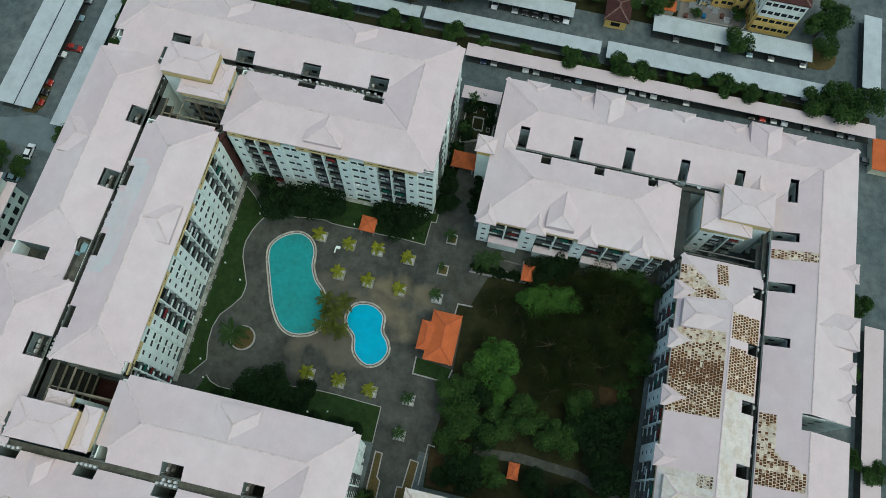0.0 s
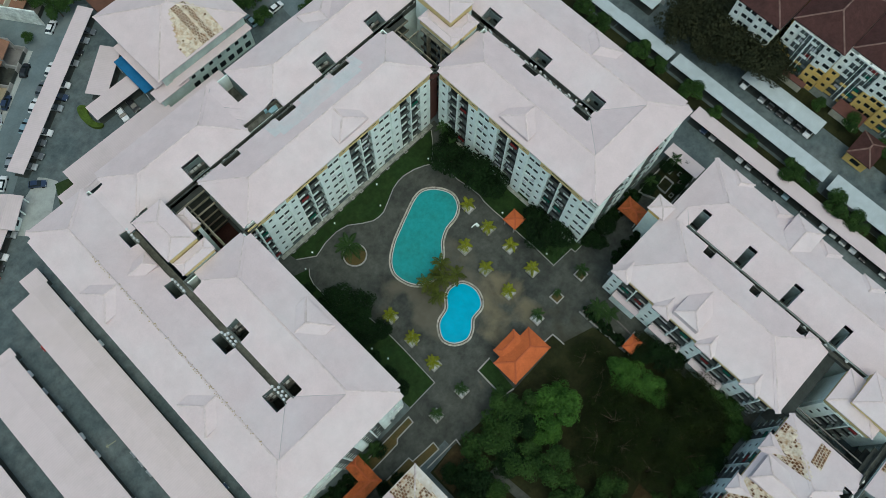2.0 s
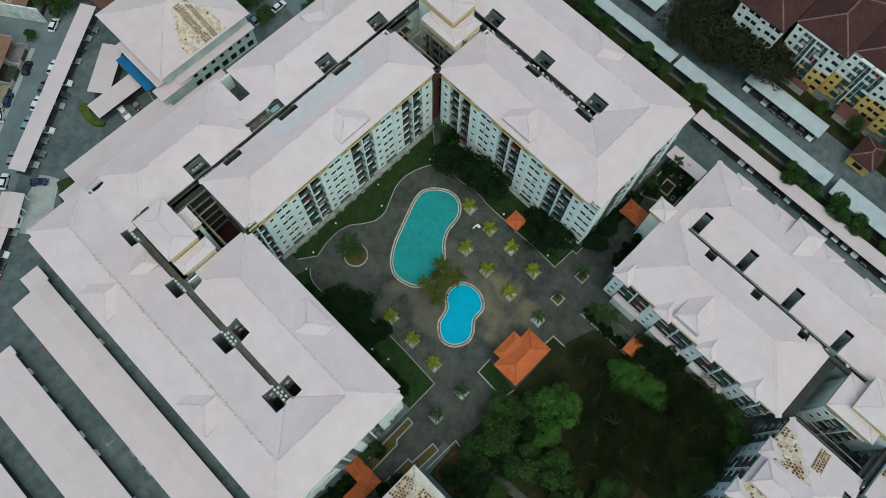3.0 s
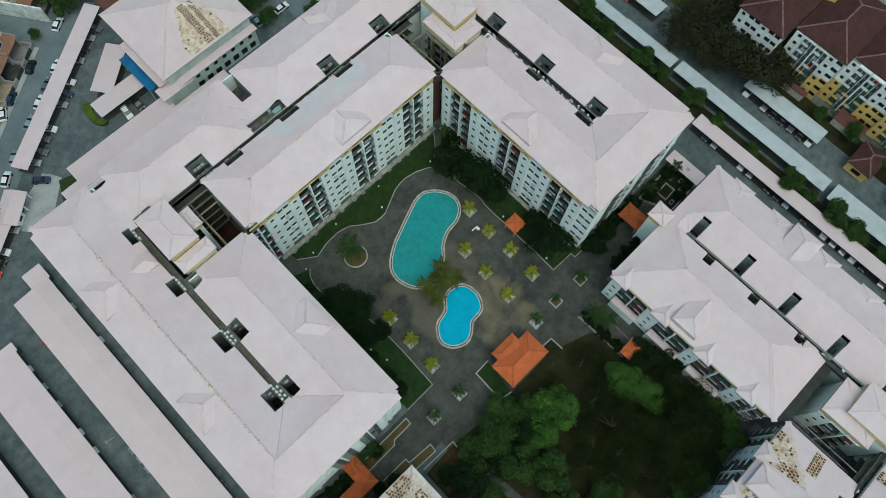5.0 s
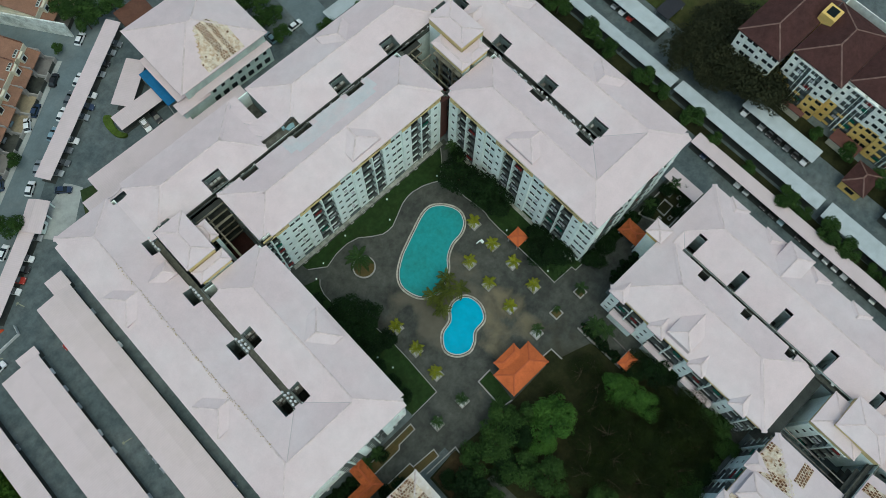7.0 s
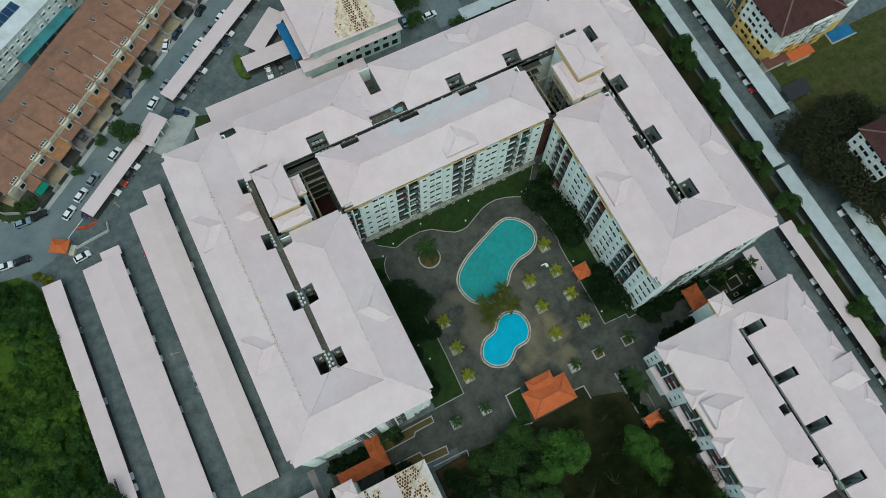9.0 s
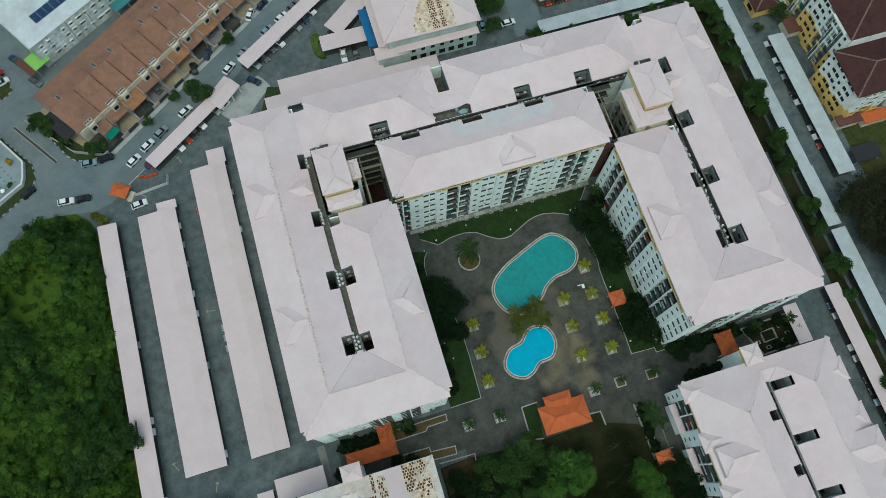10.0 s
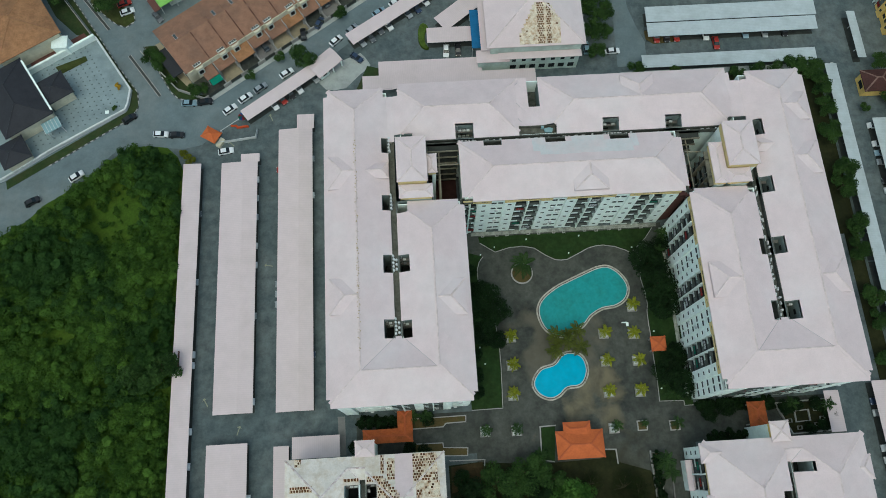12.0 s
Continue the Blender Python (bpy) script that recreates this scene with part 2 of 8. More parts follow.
DRYLAWN = mat("dry_lawn", (0.046, 0.058, 0.016), spots=0.35, size=0.8, stain=0.8, stain_size=0.1, stain_colour=(0.070, 0.056, 0.025), bump=0.5, mid=0.35, mid_size=2.5)
MINT = mat("mint_render", (0.60, 0.69, 0.63), spots=0.06, stain=0.4, stain_size=0.25)
BLUESHEET = mat("blue_metal_sheet", (0.025, 0.14, 0.30), rough=0.5, spots=0.12, stain=0.3, stain_size=0.3)
PLOT = mat("plot_pavers", (0.245, 0.30, 0.31), spots=0.08, size=0.8, stain=0.4, stain_size=0.15)
GLASSROOF = mat("pale_glazing", (0.25, 0.38, 0.40), rough=0.2, spots=0.1)
MAROON = mat("maroon_roof_tile", (0.066, 0.031, 0.028), spots=0.25, size=0.3, stain=0.5, stain_size=0.15, stain_colour=(0.035, 0.02, 0.02), mid=0.25, mid_size=1.5)
MAROONRIDGE = mat("pale_brown_ridge", (0.20, 0.13, 0.11), spots=0.4, size=0.5, stain=0.8, stain_size=0.7, stain_colour=(0.07, 0.04, 0.035))

# ---- mesh helpers ----


def base_of(ob):
    v = Vector((0, 0, 0))
    while ob:
        v += ob.location
        ob = ob.parent
    return v


def thing(name, at, label, category, group="", kind=""):
    ob = new(name)
    ob.location = at
    ob.empty_display_size = 0.5
    return tagged(ob, label, category, group, kind)


def part(name, bm, material, parent=None, label="", smooth=False):
    """Links a bmesh, in world places, as one mesh object under a thing or part."""
    me = bpy.data.meshes.new(name)
    if parent:
        bmesh.ops.translate(bm, verts=bm.verts, vec=-base_of(parent))
    bmesh.ops.recalc_face_normals(bm, faces=bm.faces)
    bm.to_mesh(me)
    bm.free()
    me.materials.append(material)
    if smooth:
        for p in me.polygons:
            p.use_smooth = True
    ob = new(name, me)
    if parent:
        ob.parent = parent
    return tagged(ob, label)


def box(bm, x0, x1, y0, y1, z0, z1):
    v = [bm.verts.new(p) for p in ((x0, y0, z0), (x1, y0, z0), (x1, y1, z0), (x0, y1, z0), (x0, y0, z1), (x1, y0, z1), (x1, y1, z1), (x0, y1, z1))]
    for f in ((0, 1, 2, 3), (4, 5, 6, 7), (0, 1, 5, 4), (1, 2, 6, 5), (2, 3, 7, 6), (3, 0, 4, 7)):
        bm.faces.new([v[i] for i in f])
    return v


def boxes(*dims):
    bm = bmesh.new()
    for d in dims:
        box(bm, *d)
    return bm


def prism(pts, z0, z1):
    """An upright prism over a plan outline."""
    bm = bmesh.new()
    lo = [bm.verts.new((x, y, z0)) for x, y in pts]
    hi = [bm.verts.new((x, y, z1)) for x, y in pts]
    bm.faces.new(lo)
    bm.faces.new(hi)
    for i in range(len(pts)):
        j = (i + 1) % len(pts)
        bm.faces.new((lo[i], lo[j], hi[j], hi[i]))
    return bm


def smooth_loop(pts, steps=8):
    """A closed rounded line through plan points."""
    out, n = [], len(pts)
    for i in range(n):
        p0, p1, p2, p3 = (Vector((*pts[(i + k) % n], 0)) for k in (-1, 0, 1, 2))
        for s in range(steps):
            t = s / steps
            q = 0.5 * (2 * p1 + (p2 - p0) * t + (2 * p0 - 5 * p1 + 4 * p2 - p3) * t * t + (3 * p1 - p0 - 3 * p2 + p3) * t**3)
            out.append((q.x, q.y))
    return out


def offset_loop(pts, d):
    """The closed outline moved outward by d."""
    n = len(pts)
    area = sum(pts[i][0] * pts[(i + 1) % n][1] - pts[(i + 1) % n][0] * pts[i][1] for i in range(n))
    s = 1 if area > 0 else -1
    out = []
    for i in range(n):
        a, b = Vector(pts[i - 1]), Vector(pts[(i + 1) % n])
        t = (b - a).normalized()
        out.append((pts[i][0] + s * d * t.y, pts[i][1] - s * d * t.x))
    return out


def ring(inner, outer, z0, z1):
    """A raised band between two outlines of as many points."""
    bm = bmesh.new()
    n = len(inner)
    rows = [[bm.verts.new((x, y, z)) for x, y in line] for line, z in ((inner, z0), (inner, z1), (outer, z1), (outer, z0))]
    for k in range(3):
        for i in range(n):
            j = (i + 1) % n
            bm.faces.new((rows[k][i], rows[k][j], rows[k + 1][j], rows[k + 1][i]))
    return bm


# ---- hip roofs over several wings ----


def hip_height(rects, x, y, slope):
    return slope * max(min(x - a, b - x, y - c, d - y) for a, b, c, d in rects)


def hip_roof(foot, rects, z, slope, holes=(), keep=None, thick=0.22):
    """Hip roofs of several wings joined at their valleys. foot: rectangles that this roof covers."""
    bm = bmesh.new()
    xs = sorted({v for r in foot for v in r[:2]} | {v for r in holes for v in r[:2]})
    ys = sorted({v for r in foot for v in r[2:]} | {v for r in holes for v in r[2:]})
    lx, ly = (xs[0], xs[-1]), (ys[0], ys[-1])
    vs = [bm.verts.new((x, y, 0)) for x, y in ((lx[0], ly[0]), (lx[1], ly[0]), (lx[1], ly[1]), (lx[0], ly[1]))]
    bm.faces.new(vs)

    def cut(p, nrm):
        bmesh.ops.bisect_plane(bm, geom=bm.verts[:] + bm.edges[:] + bm.faces[:], dist=1e-4, plane_co=(p[0], p[1], 0), plane_no=(nrm[0], nrm[1], 0))

    for x in xs[1:-1]:
        cut((x, 0), (1, 0))
    for y in ys[1:-1]:
        cut((0, y), (0, 1))

    def inside(f, some):
        c = f.calc_center_median()
        return any(a - 1e-3 < c.x < b + 1e-3 and e - 1e-3 < c.y < d + 1e-3 for a, b, e, d in some)

    bmesh.ops.delete(bm, geom=[f for f in bm.faces if not inside(f, foot) or inside(f, holes)], context="FACES")
    ax, ay = sorted({v for r in rects for v in r[:2]}), sorted({v for r in rects for v in r[2:]})
    for a, b, c, d in rects:
        if b - a < d - c:
            cut(((a + b) / 2, 0), (1, 0))
        else:
            cut((0, (c + d) / 2), (0, 1))
    for x in ax:
        for y in ay:
            cut((x, y), (1, 1))
            cut((x, y), (1, -1))
    for v in bm.verts:
        v.co.z = z + max(hip_height(rects, v.co.x, v.co.y, slope), 0.0)
    bmesh.ops.remove_doubles(bm, verts=bm.verts, dist=0.01)
    bmesh.ops.dissolve_limit(bm, angle_limit=radians(0.6), verts=bm.verts, edges=bm.edges)
    bmesh.ops.recalc_face_normals(bm, faces=bm.faces)
    if sum(f.normal.z for f in bm.faces) < 0:
        bmesh.ops.reverse_faces(bm, faces=bm.faces)
    ridges = []
    for e in bm.edges:
        if len(e.link_faces) == 2 and e.calc_face_angle(0) > radians(8) and e.calc_length() > 1.0:
            ridges.append((e.verts[0].co.copy(), e.verts[1].co.copy(), e.is_convex))
    got = bmesh.ops.extrude_face_region(bm, geom=bm.faces[:])
    bmesh.ops.translate(bm, verts=[v for v in got["geom"] if isinstance(v, bmesh.types.BMVert)], vec=(0, 0, thick))
    return bm, ridges


def wall_ring(a, b, c, d, z0, z1, t=0.25):
    return boxes((a, b, c, c + t, z0, z1), (a, b, d - t, d, z0, z1), (a, a + t, c + t, d - t, z0, z1), (b - t, b, c + t, d - t, z0, z1))


def ridge_caps(own, ridges, lift=0.24, material=None, band=False):
    """Half-round capping tiles along ridges and hips; valleys get a thin flashing."""
    caps, gutters, bands = bmesh.new(), bmesh.new(), bmesh.new()
    for p, q, convex in ridges:
        if not convex and abs(p.z - q.z) < 0.05:
            continue
        bm = caps if convex else gutters
        d = (q - p).normalized()
        side = Vector((-d.y, d.x, 0)).normalized()
        if convex and band and abs(p.z - q.z) > 1.0:
            # a raised strip of wider tiles to both sides of the hip
            drop = SLOPE / math.sqrt(2)
            ends = [[bands.verts.new(e + side * c + Vector((0, 0, k - drop * abs(c)))) for c, k in ((-0.62, 0.2), (-0.62, 0.3), (0, 0.3), (0.62, 0.3), (0.62, 0.2))] for e in (p, q)]
            for i in range(4):
                bands.faces.new((ends[0][i], ends[0][i + 1], ends[1][i + 1], ends[1][i]))
        w, h = (0.22, 0.08) if convex else (0.1, 0.04)
        a, b = p + Vector((0, 0, lift)), q + Vector((0, 0, lift))
        ring_a = [bm.verts.new(a + side * w * c + Vector((0, 0, h * k))) for c, k in ((-1, -0.6), (-0.5, 0.8), (0.5, 0.8), (1, -0.6))]
        ring_b = [bm.verts.new(b + side * w * c + Vector((0, 0, h * k))) for c, k in ((-1, -0.6), (-0.5, 0.8), (0.5, 0.8), (1, -0.6))]
        for i in range(4):
            bm.faces.new((ring_a[i], ring_a[(i + 1) % 4], ring_b[(i + 1) % 4], ring_b[i]))
        bm.faces.new(ring_a)
        bm.faces.new(ring_b)
    for name, bm, m in (("ridge_capping", caps, material or RIDGE), ("valley_lining", gutters, material or FLASHING), ("hip_band", bands, ROOF)):
        if len(bm.verts):
            tagged(part(name, bm, m, own), kind="stuff")
        else:
            bm.free()


def roof(own, foot, rects, z, slope, holes=(), material=None, ridge=None):
    bm, ridges = hip_roof(foot, rects, z, slope, holes)
    ob = part("roof", bm, material or ROOF, own)
    ridge_caps(ob, ridges, 0.24, ridge or (None if material in (None, ROOF) else OLDRIDGE if material is OLDROOF else MAROONRIDGE if material is MAROON else material), material is None)
    return ob


def dormer(own, cx, cy, inward, eave, slope, w=8.3, s0=1.1, front=None, rise=None, lift=0.24, material=None):
    """A small hipped roof growing out of a slope. cx, cy: its middle on the eave line; inward: the way up the slope."""
    ix, iy = inward
    ux, uy = -iy, ix
    zf = eave + lift + (front if front is not None else slope * 3.7)
    rise = rise if rise is not None else 1.25
    side = max((zf - eave - lift) / slope, s0 + 0.3)
    back = (zf + rise - eave - lift) / slope
    rf = s0 + min(w / 2 * 0.85, 0.75 * (back - s0))

    def at(u, s, z):
        return Vector((cx + ux * u + ix * s, cy + uy * u + iy * s, z))

    def slope_z(s):
        return eave + lift + slope * max(s, 0)

    h = w / 2
    bm = bmesh.new()
    fl, fr = bm.verts.new(at(-h, s0, zf)), bm.verts.new(at(h, s0, zf))
    sl, sr = bm.verts.new(at(-h, side, zf)), bm.verts.new(at(h, side, zf))
    pf, pb = bm.verts.new(at(0, rf, zf + rise)), bm.verts.new(at(0, max(back, rf + 0.1), zf + rise))
    gl, gr = bm.verts.new(at(-h, s0, slope_z(s0) - 0.3)), bm.verts.new(at(h, s0, slope_z(s0) - 0.3))
    hl, hr = bm.verts.new(at(-h, side, zf - 0.4)), bm.verts.new(at(h, side, zf - 0.4))
    for f in ((fl, fr, pf), (fl, pf, pb, sl), (fr, sr, pb, pf), (fl, gl, gr, fr), (fl, sl, hl, gl), (fr, gr, hr, sr), (sl, pb, sr, hr, hl)):
        bm.faces.new(f)
    ob = part("dormer_roof", bm, material or ROOF, own)
    up = Vector((0, 0, 0.03))
    ridge_caps(ob, [(at(-h, s0, zf) + up, at(0, rf, zf + rise) + up, True), (at(h, s0, zf) + up, at(0, rf, zf + rise) + up, True), (at(0, rf, zf + rise) + up, at(0, max(back, rf + 0.1), zf + rise) + up, True)], 0.0)
    return ob


def hip_cap(own, a, b, c, d, z, slope=0.3, material=None):
    """A plain hip roof over one rectangle."""
    return roof(own, [(a, b, c, d)], [(a, b, c, d)], z, slope, (), material)


SHARED = {}


def shared(key, make, material):
    """One mesh made once and used by all pieces that look alike."""
    if key not in SHARED:
        bm = make()
        bmesh.ops.recalc_face_normals(bm, faces=bm.faces)
        me = bpy.data.meshes.new(key.split("|")[0])
        bm.to_mesh(me)
        bm.free()
        for m in material if isinstance(material, tuple) else (material,):
            me.materials.append(m)
        SHARED[key] = me
    return SHARED[key]


def piece(name, mesh, parent, at, rz=0.0, label=""):
    """An object on a shared mesh; at: its place in the world (its parents are unturned)."""
    ob = new(name, mesh)
    if parent:
        ob.parent = parent
        ob.location = Vector(at) - base_of(parent)
    else:
        ob.location = at
    ob.rotation_euler = (0, 0, rz)
    return tagged(ob, label)


def wall_grid(bm, u0, u1, z0, z1, front, thick, openings):
    """A wall in facade space (x along, -y outward) with openings left out of it."""
    us = sorted({u0, u1} | {v for o in openings for v in o[:2]})
    zs = sorted({z0, z1} | {v for o in openings for v in o[2:]})
    for za, zb in zip(zs, zs[1:]):
        run = None
        for ua, ub in zip(us, us[1:]):
            c = ((ua + ub) / 2, (za + zb) / 2)
            solid = not any(o[0] < c[0] < o[1] and o[2] < c[1] < o[3] for o in openings)
            if solid:
                run = (run[0], ub) if run else (ua, ub)
            if run and (not solid or ub == us[-1]):
                box(bm, run[0], run[1], -front, -front + thick, za, zb)
                run = None


def railing_mesh(w, flip):
    """A balcony front: a solid white panel over one part of it, dark thin bars under a rail over the rest."""
    bm = bmesh.new()
    k = -1 if flip else 1
    us = [-w / 2, w * 0.06] + [w * (0.06 + 0.44 * (i + q) / 6) for i in range(6) for q in (0.7, 1.0)]
    zs = (0.0, 0.08, 0.86, 0.94)
    grid = [[bm.verts.new((u * k, -0.97, z)) for z in zs] for u in us]
    for i in range(len(us) - 1):
        for n in range(3):
            if i == 0 or i % 2 == 0 or n != 1:
                f = bm.faces.new((grid[i][n], grid[i + 1][n], grid[i + 1][n + 1], grid[i][n + 1]))
                f.material_index = 0 if i == 0 else 1
    bmesh.ops.solidify(bm, geom=bm.faces[:], thickness=0.08)
    return bm


def facade(own, start, along, z0, storeys, h, pattern, top=None, upper=None, lower=None, lower_storeys=0, crown=0.0):
    """White piers, window strips and balcony bays. start: plan point of the wall's left end as seen from outside. crown: height of a slotted band above the top storey."""
    top, upper = top or BAND, upper or WHITE
    rz = math.atan2(along[1], along[0])
    turn = Matrix.Rotation(rz, 4, "Z")
    base = Vector((start[0], start[1], 0))

    def put(name, bm, m, parent=own, label=""):
        bmesh.ops.transform(bm, matrix=Matrix.Translation(base) @ turn, verts=bm.verts)
        return part(name, bm, m, parent, label)

    def spot(u, n, z):
        return base + turn.to_3x3() @ Vector((u, -n, z))

    u = 0.0
    zt = z0 + h * storeys - 0.25
    split = z0 + h * lower_storeys
    for kind, w in pattern:
        u1 = u + w
        fronts = {"P": 0.95, "S": 0.4, "B": 0.8}[kind]
        if kind == "P":
            wins = [((u + u1) / 2 - 0.45, (u + u1) / 2 + 0.45)]
            zo, zh = 1.1, 1.1
        elif kind == "S":
            k = 2 if w > 3.1 else 1
            wins = [(u + w * (i + 0.5) / k - w * 0.4 / k, u + w * (i + 0.5) / k + w * 0.4 / k) for i in range(k)]
            zo, zh = 1.0, 1.25
        if kind in "PS":
            opens = [(a, b, z0 + h * s + zo, z0 + h * s + zo + zh) for s in range(storeys) for a, b in wins]
            for za, zb, m in ((0.0, split, lower), (max(split, 0.0), zt, upper)):
                if zb - za < 0.1 or m is None:
                    continue
                bm = bmesh.new()
                mine = [o for o in opens if za < o[2] < zb]
                wall_grid(bm, u, u1, za, zb, fronts, 0.18, mine)
                box(bm, u, u + 0.12, -fronts + 0.18, 0.05, za, zb)
                box(bm, u1 - 0.12, u1, -fronts + 0.18, 0.05, za, zb)
                put("pier_wall" if kind == "P" else "panel_wall", bm, m)
            for s in range(storeys):
                for a, b in wins:
                    ww = b - a
                    fr = piece("window", shared("window_frame|%.2f|%.2f" % (ww, zh), lambda: boxes((-ww / 2, ww / 2, 0.0, 0.08, 0, 0.06), (-ww / 2, ww / 2, 0.0, 0.08, zh - 0.06, zh), (-ww / 2, -ww / 2 + 0.05, 0, 0.08, 0.06, zh - 0.06), (ww / 2 - 0.05, ww / 2, 0, 0.08, 0.06, zh - 0.06), (-0.025, 0.025, 0, 0.06, 0.06, zh - 0.06)), WINFRAME), own, spot((a + b) / 2, fronts - 0.12, z0 + h * s + zo), rz)
                    ob = new("pane", shared("window_pane|%.2f|%.2f" % (ww, zh), lambda: boxes((-ww / 2 + 0.04, ww / 2 - 0.04, 0.03, 0.05, 0.04, zh - 0.04)), DARKGLASS))
                    ob.parent = fr
            if kind == "S" and lower is None:
                for s in range(storeys - 1):
                    if random.random() < 0.5:
                        piece("air_conditioner", shared("wall_unit", lambda: boxes((-0.4, 0.4, -0.35, 0, 0, 0.55), (-0.3, 0.3, -0.38, -0.35, 0.08, 0.47)), METAL), own, spot(u + w * random.choice((0.25, 0.5, 0.75)), fronts, z0 + h * s + 0.3), rz, "small outdoor unit on a wall")
        else:
            mid = (u + u1) / 2
            put("divider", boxes((mid - 0.16, mid + 0.16, -1.1, 0.05, 0, zt)), upper if not lower else WHITE)
            for s in range(storeys):
                zz = z0 + h * s
                for a, b in ((u + 0.05, mid - 0.16), (mid + 0.16, u1 - 0.05)):
                    ww = b - a
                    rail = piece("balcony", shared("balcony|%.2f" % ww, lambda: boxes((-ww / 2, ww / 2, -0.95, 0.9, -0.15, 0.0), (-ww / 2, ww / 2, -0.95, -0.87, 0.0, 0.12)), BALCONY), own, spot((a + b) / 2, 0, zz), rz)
                    flip = random.random() < 0.25
                    front = YELLOW if s < lower_storeys else upper
                    ob = new("railing", shared("railing|%.2f|%d|%s" % (ww, flip, front.name), lambda: railing_mesh(ww, flip), (front, GREYWALL)))
                    ob.parent = rail
                    ob = new("sliding_door", shared("sliding|%.2f|%d" % (ww, bool(lower)), lambda: boxes((-ww / 2 + 0.1, ww / 2 - 0.1, -0.06, -0.02, 0.02, 2.7)), GREYGLASS if lower else DARKGLASS))
                    ob.parent = rail
                    if random.random() < 0.3:
                        piece("laundry", shared("laundry|%d" % random.randint(0, 3), lambda: boxes((-0.9, -0.4, -0.7, -0.66, 0.7, 1.7), (-0.3, 0.2, -0.7, -0.66, 0.8, 1.7), (0.3, 0.9, -0.7, -0.66, 0.6, 1.7)), random.choice(CLOTH)), own, spot((a + b) / 2, 0, zz), rz, "washing hung on a balcony line")
            if lower:
                for i in range(1, 6):
                    if i != 3:
                        q = u + w * i / 6
                        put("mullion", boxes((q - 0.06, q + 0.06, -1.0, -0.9, split if i % 2 else 0.3, zt - 0.45)), WHITE)
            if not crown:
                put("beam", boxes((u, u1, -0.9, 0.05, zt - 0.45, zt)), upper)
        if crown:
            inset = w * (0.28 if kind == "P" else 0.05)
            slot = (u + inset, u1 - inset, zt + (0.8 if kind == "S" else 0.45), zt + (1.55 if kind == "S" else 1.15))
            bm = bmesh.new()
            wall_grid(bm, u, u1, zt, crown, fronts + 0.02, 0.18, [slot])
            band = put("crown_band", bm, WHITEOLD if kind == "S" else top, own, "stained pale panel with a dark slot" if kind == "S" else "painted band with dark slots")
            # dark sheet set behind the slot to stand for the shade inside
            put("slot_shade", boxes((slot[0], slot[1], -fronts + 0.18, -fronts + 0.22, slot[2], slot[3])), DARKGLASS, band)
        u = u1
    return u

# ---- ground ----
tagged(part("ground", prism([(-2500, -2500), (2500, -2500), (2500, 2500), (-2500, 2500)], -1.0, 0.0), ASPHALT), "grey asphalt ground reaching to the horizon", "ground", kind="structure")


def slab(name, pts, z0, z1, m, label, category="paving"):
    return tagged(part(name, prism(pts, z0, z1), m), label, category, kind="structure")


def rect(a, b, c, d):
    return [(a, c), (b, c), (b, d), (a, d)]


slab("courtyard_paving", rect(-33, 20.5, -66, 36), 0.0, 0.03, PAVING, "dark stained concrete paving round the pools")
slab("passage_paving", rect(-62, -33, -20.5, -10.5), 0.0, 0.03, PAVING, "dark paving of a passage between two blocks")
slab("passage_paving", rect(20.5, 58, -21, -11.5), 0.0, 0.03, PAVING, "dark paving of a planted passage")

# ---- north compound: three six-storey blocks ----
EAVE, SLOPE = 23.0, 0.33
W_OUT, W_IN, W_S = (-65.9, -50.4, -10.1, 68.0), (-49.0, -33.0, -10.1, 36.8), (-65.9, -33.0, -10.1, 4.9)
N_WEST, N_EAST, N_IN = (-48.9, -17.6, 52.4, 68.0), (-12.4, 34.3, 52.4, 68.0), (-33.4, 20.8, 35.8, 51.5)
E_OUT, E_IN, E_S = (37.7, 53.9, -11.0, 68.0), (20.5, 36.0, -11.0, 36.2), (20.5, 53.9, -11.0, 4.1)
WINGS = [W_OUT, W_IN, W_S, N_WEST, N_EAST, N_IN, E_OUT, E_IN, E_S]
SHAFTS_W = [(-52.0, -50.4, 49.5, 53.4), (-52.3, -50.4, 34.7, 38.6), (-52.5, -50.4, 19.5, 23.8), (-52.8, -50.4, 4.4, 8.7), (-49.0, -46.5, 19.5, 23.6), (-49.0, -46.6, 4.3, 8.3), (-49.0, -46.4, 33.9, 36.8)]
SHAFTS_N = [(-33.9, -29.5, 52.4, 55.9), (2.1, 6.1, 52.4, 55.6), (17.5, 21.5, 52.4, 55.5), (-27.3, -22.9, 49.9, 51.5), (-12.3, -7.4, 50.0, 51.5), (3.4, 8.1, 50.0, 51.5), (-18.4, -9.2, 52.4, 54.9), (32.8, 37.6, 52.4, 54.5), (-48.8, -44.4, 52.4, 54.2)]
SHAFTS_E = [(37.7, 40.5, 34.1, 38.1), (37.7, 40.4, 18.9, 23.0), (37.7, 40.6, 3.5, 7.7), (34.5, 36.0, 18.9, 22.8), (34.3, 36.0, 3.5, 8.0), (38.8, 40.9, 49.0, 53.2)]
NOTCHES = [(-15.4, -12.6, 60.0, 69.3), (35.5, 39.4, 64.5, 69.3), (-51.2, -47.6, 64.7, 66.8)]
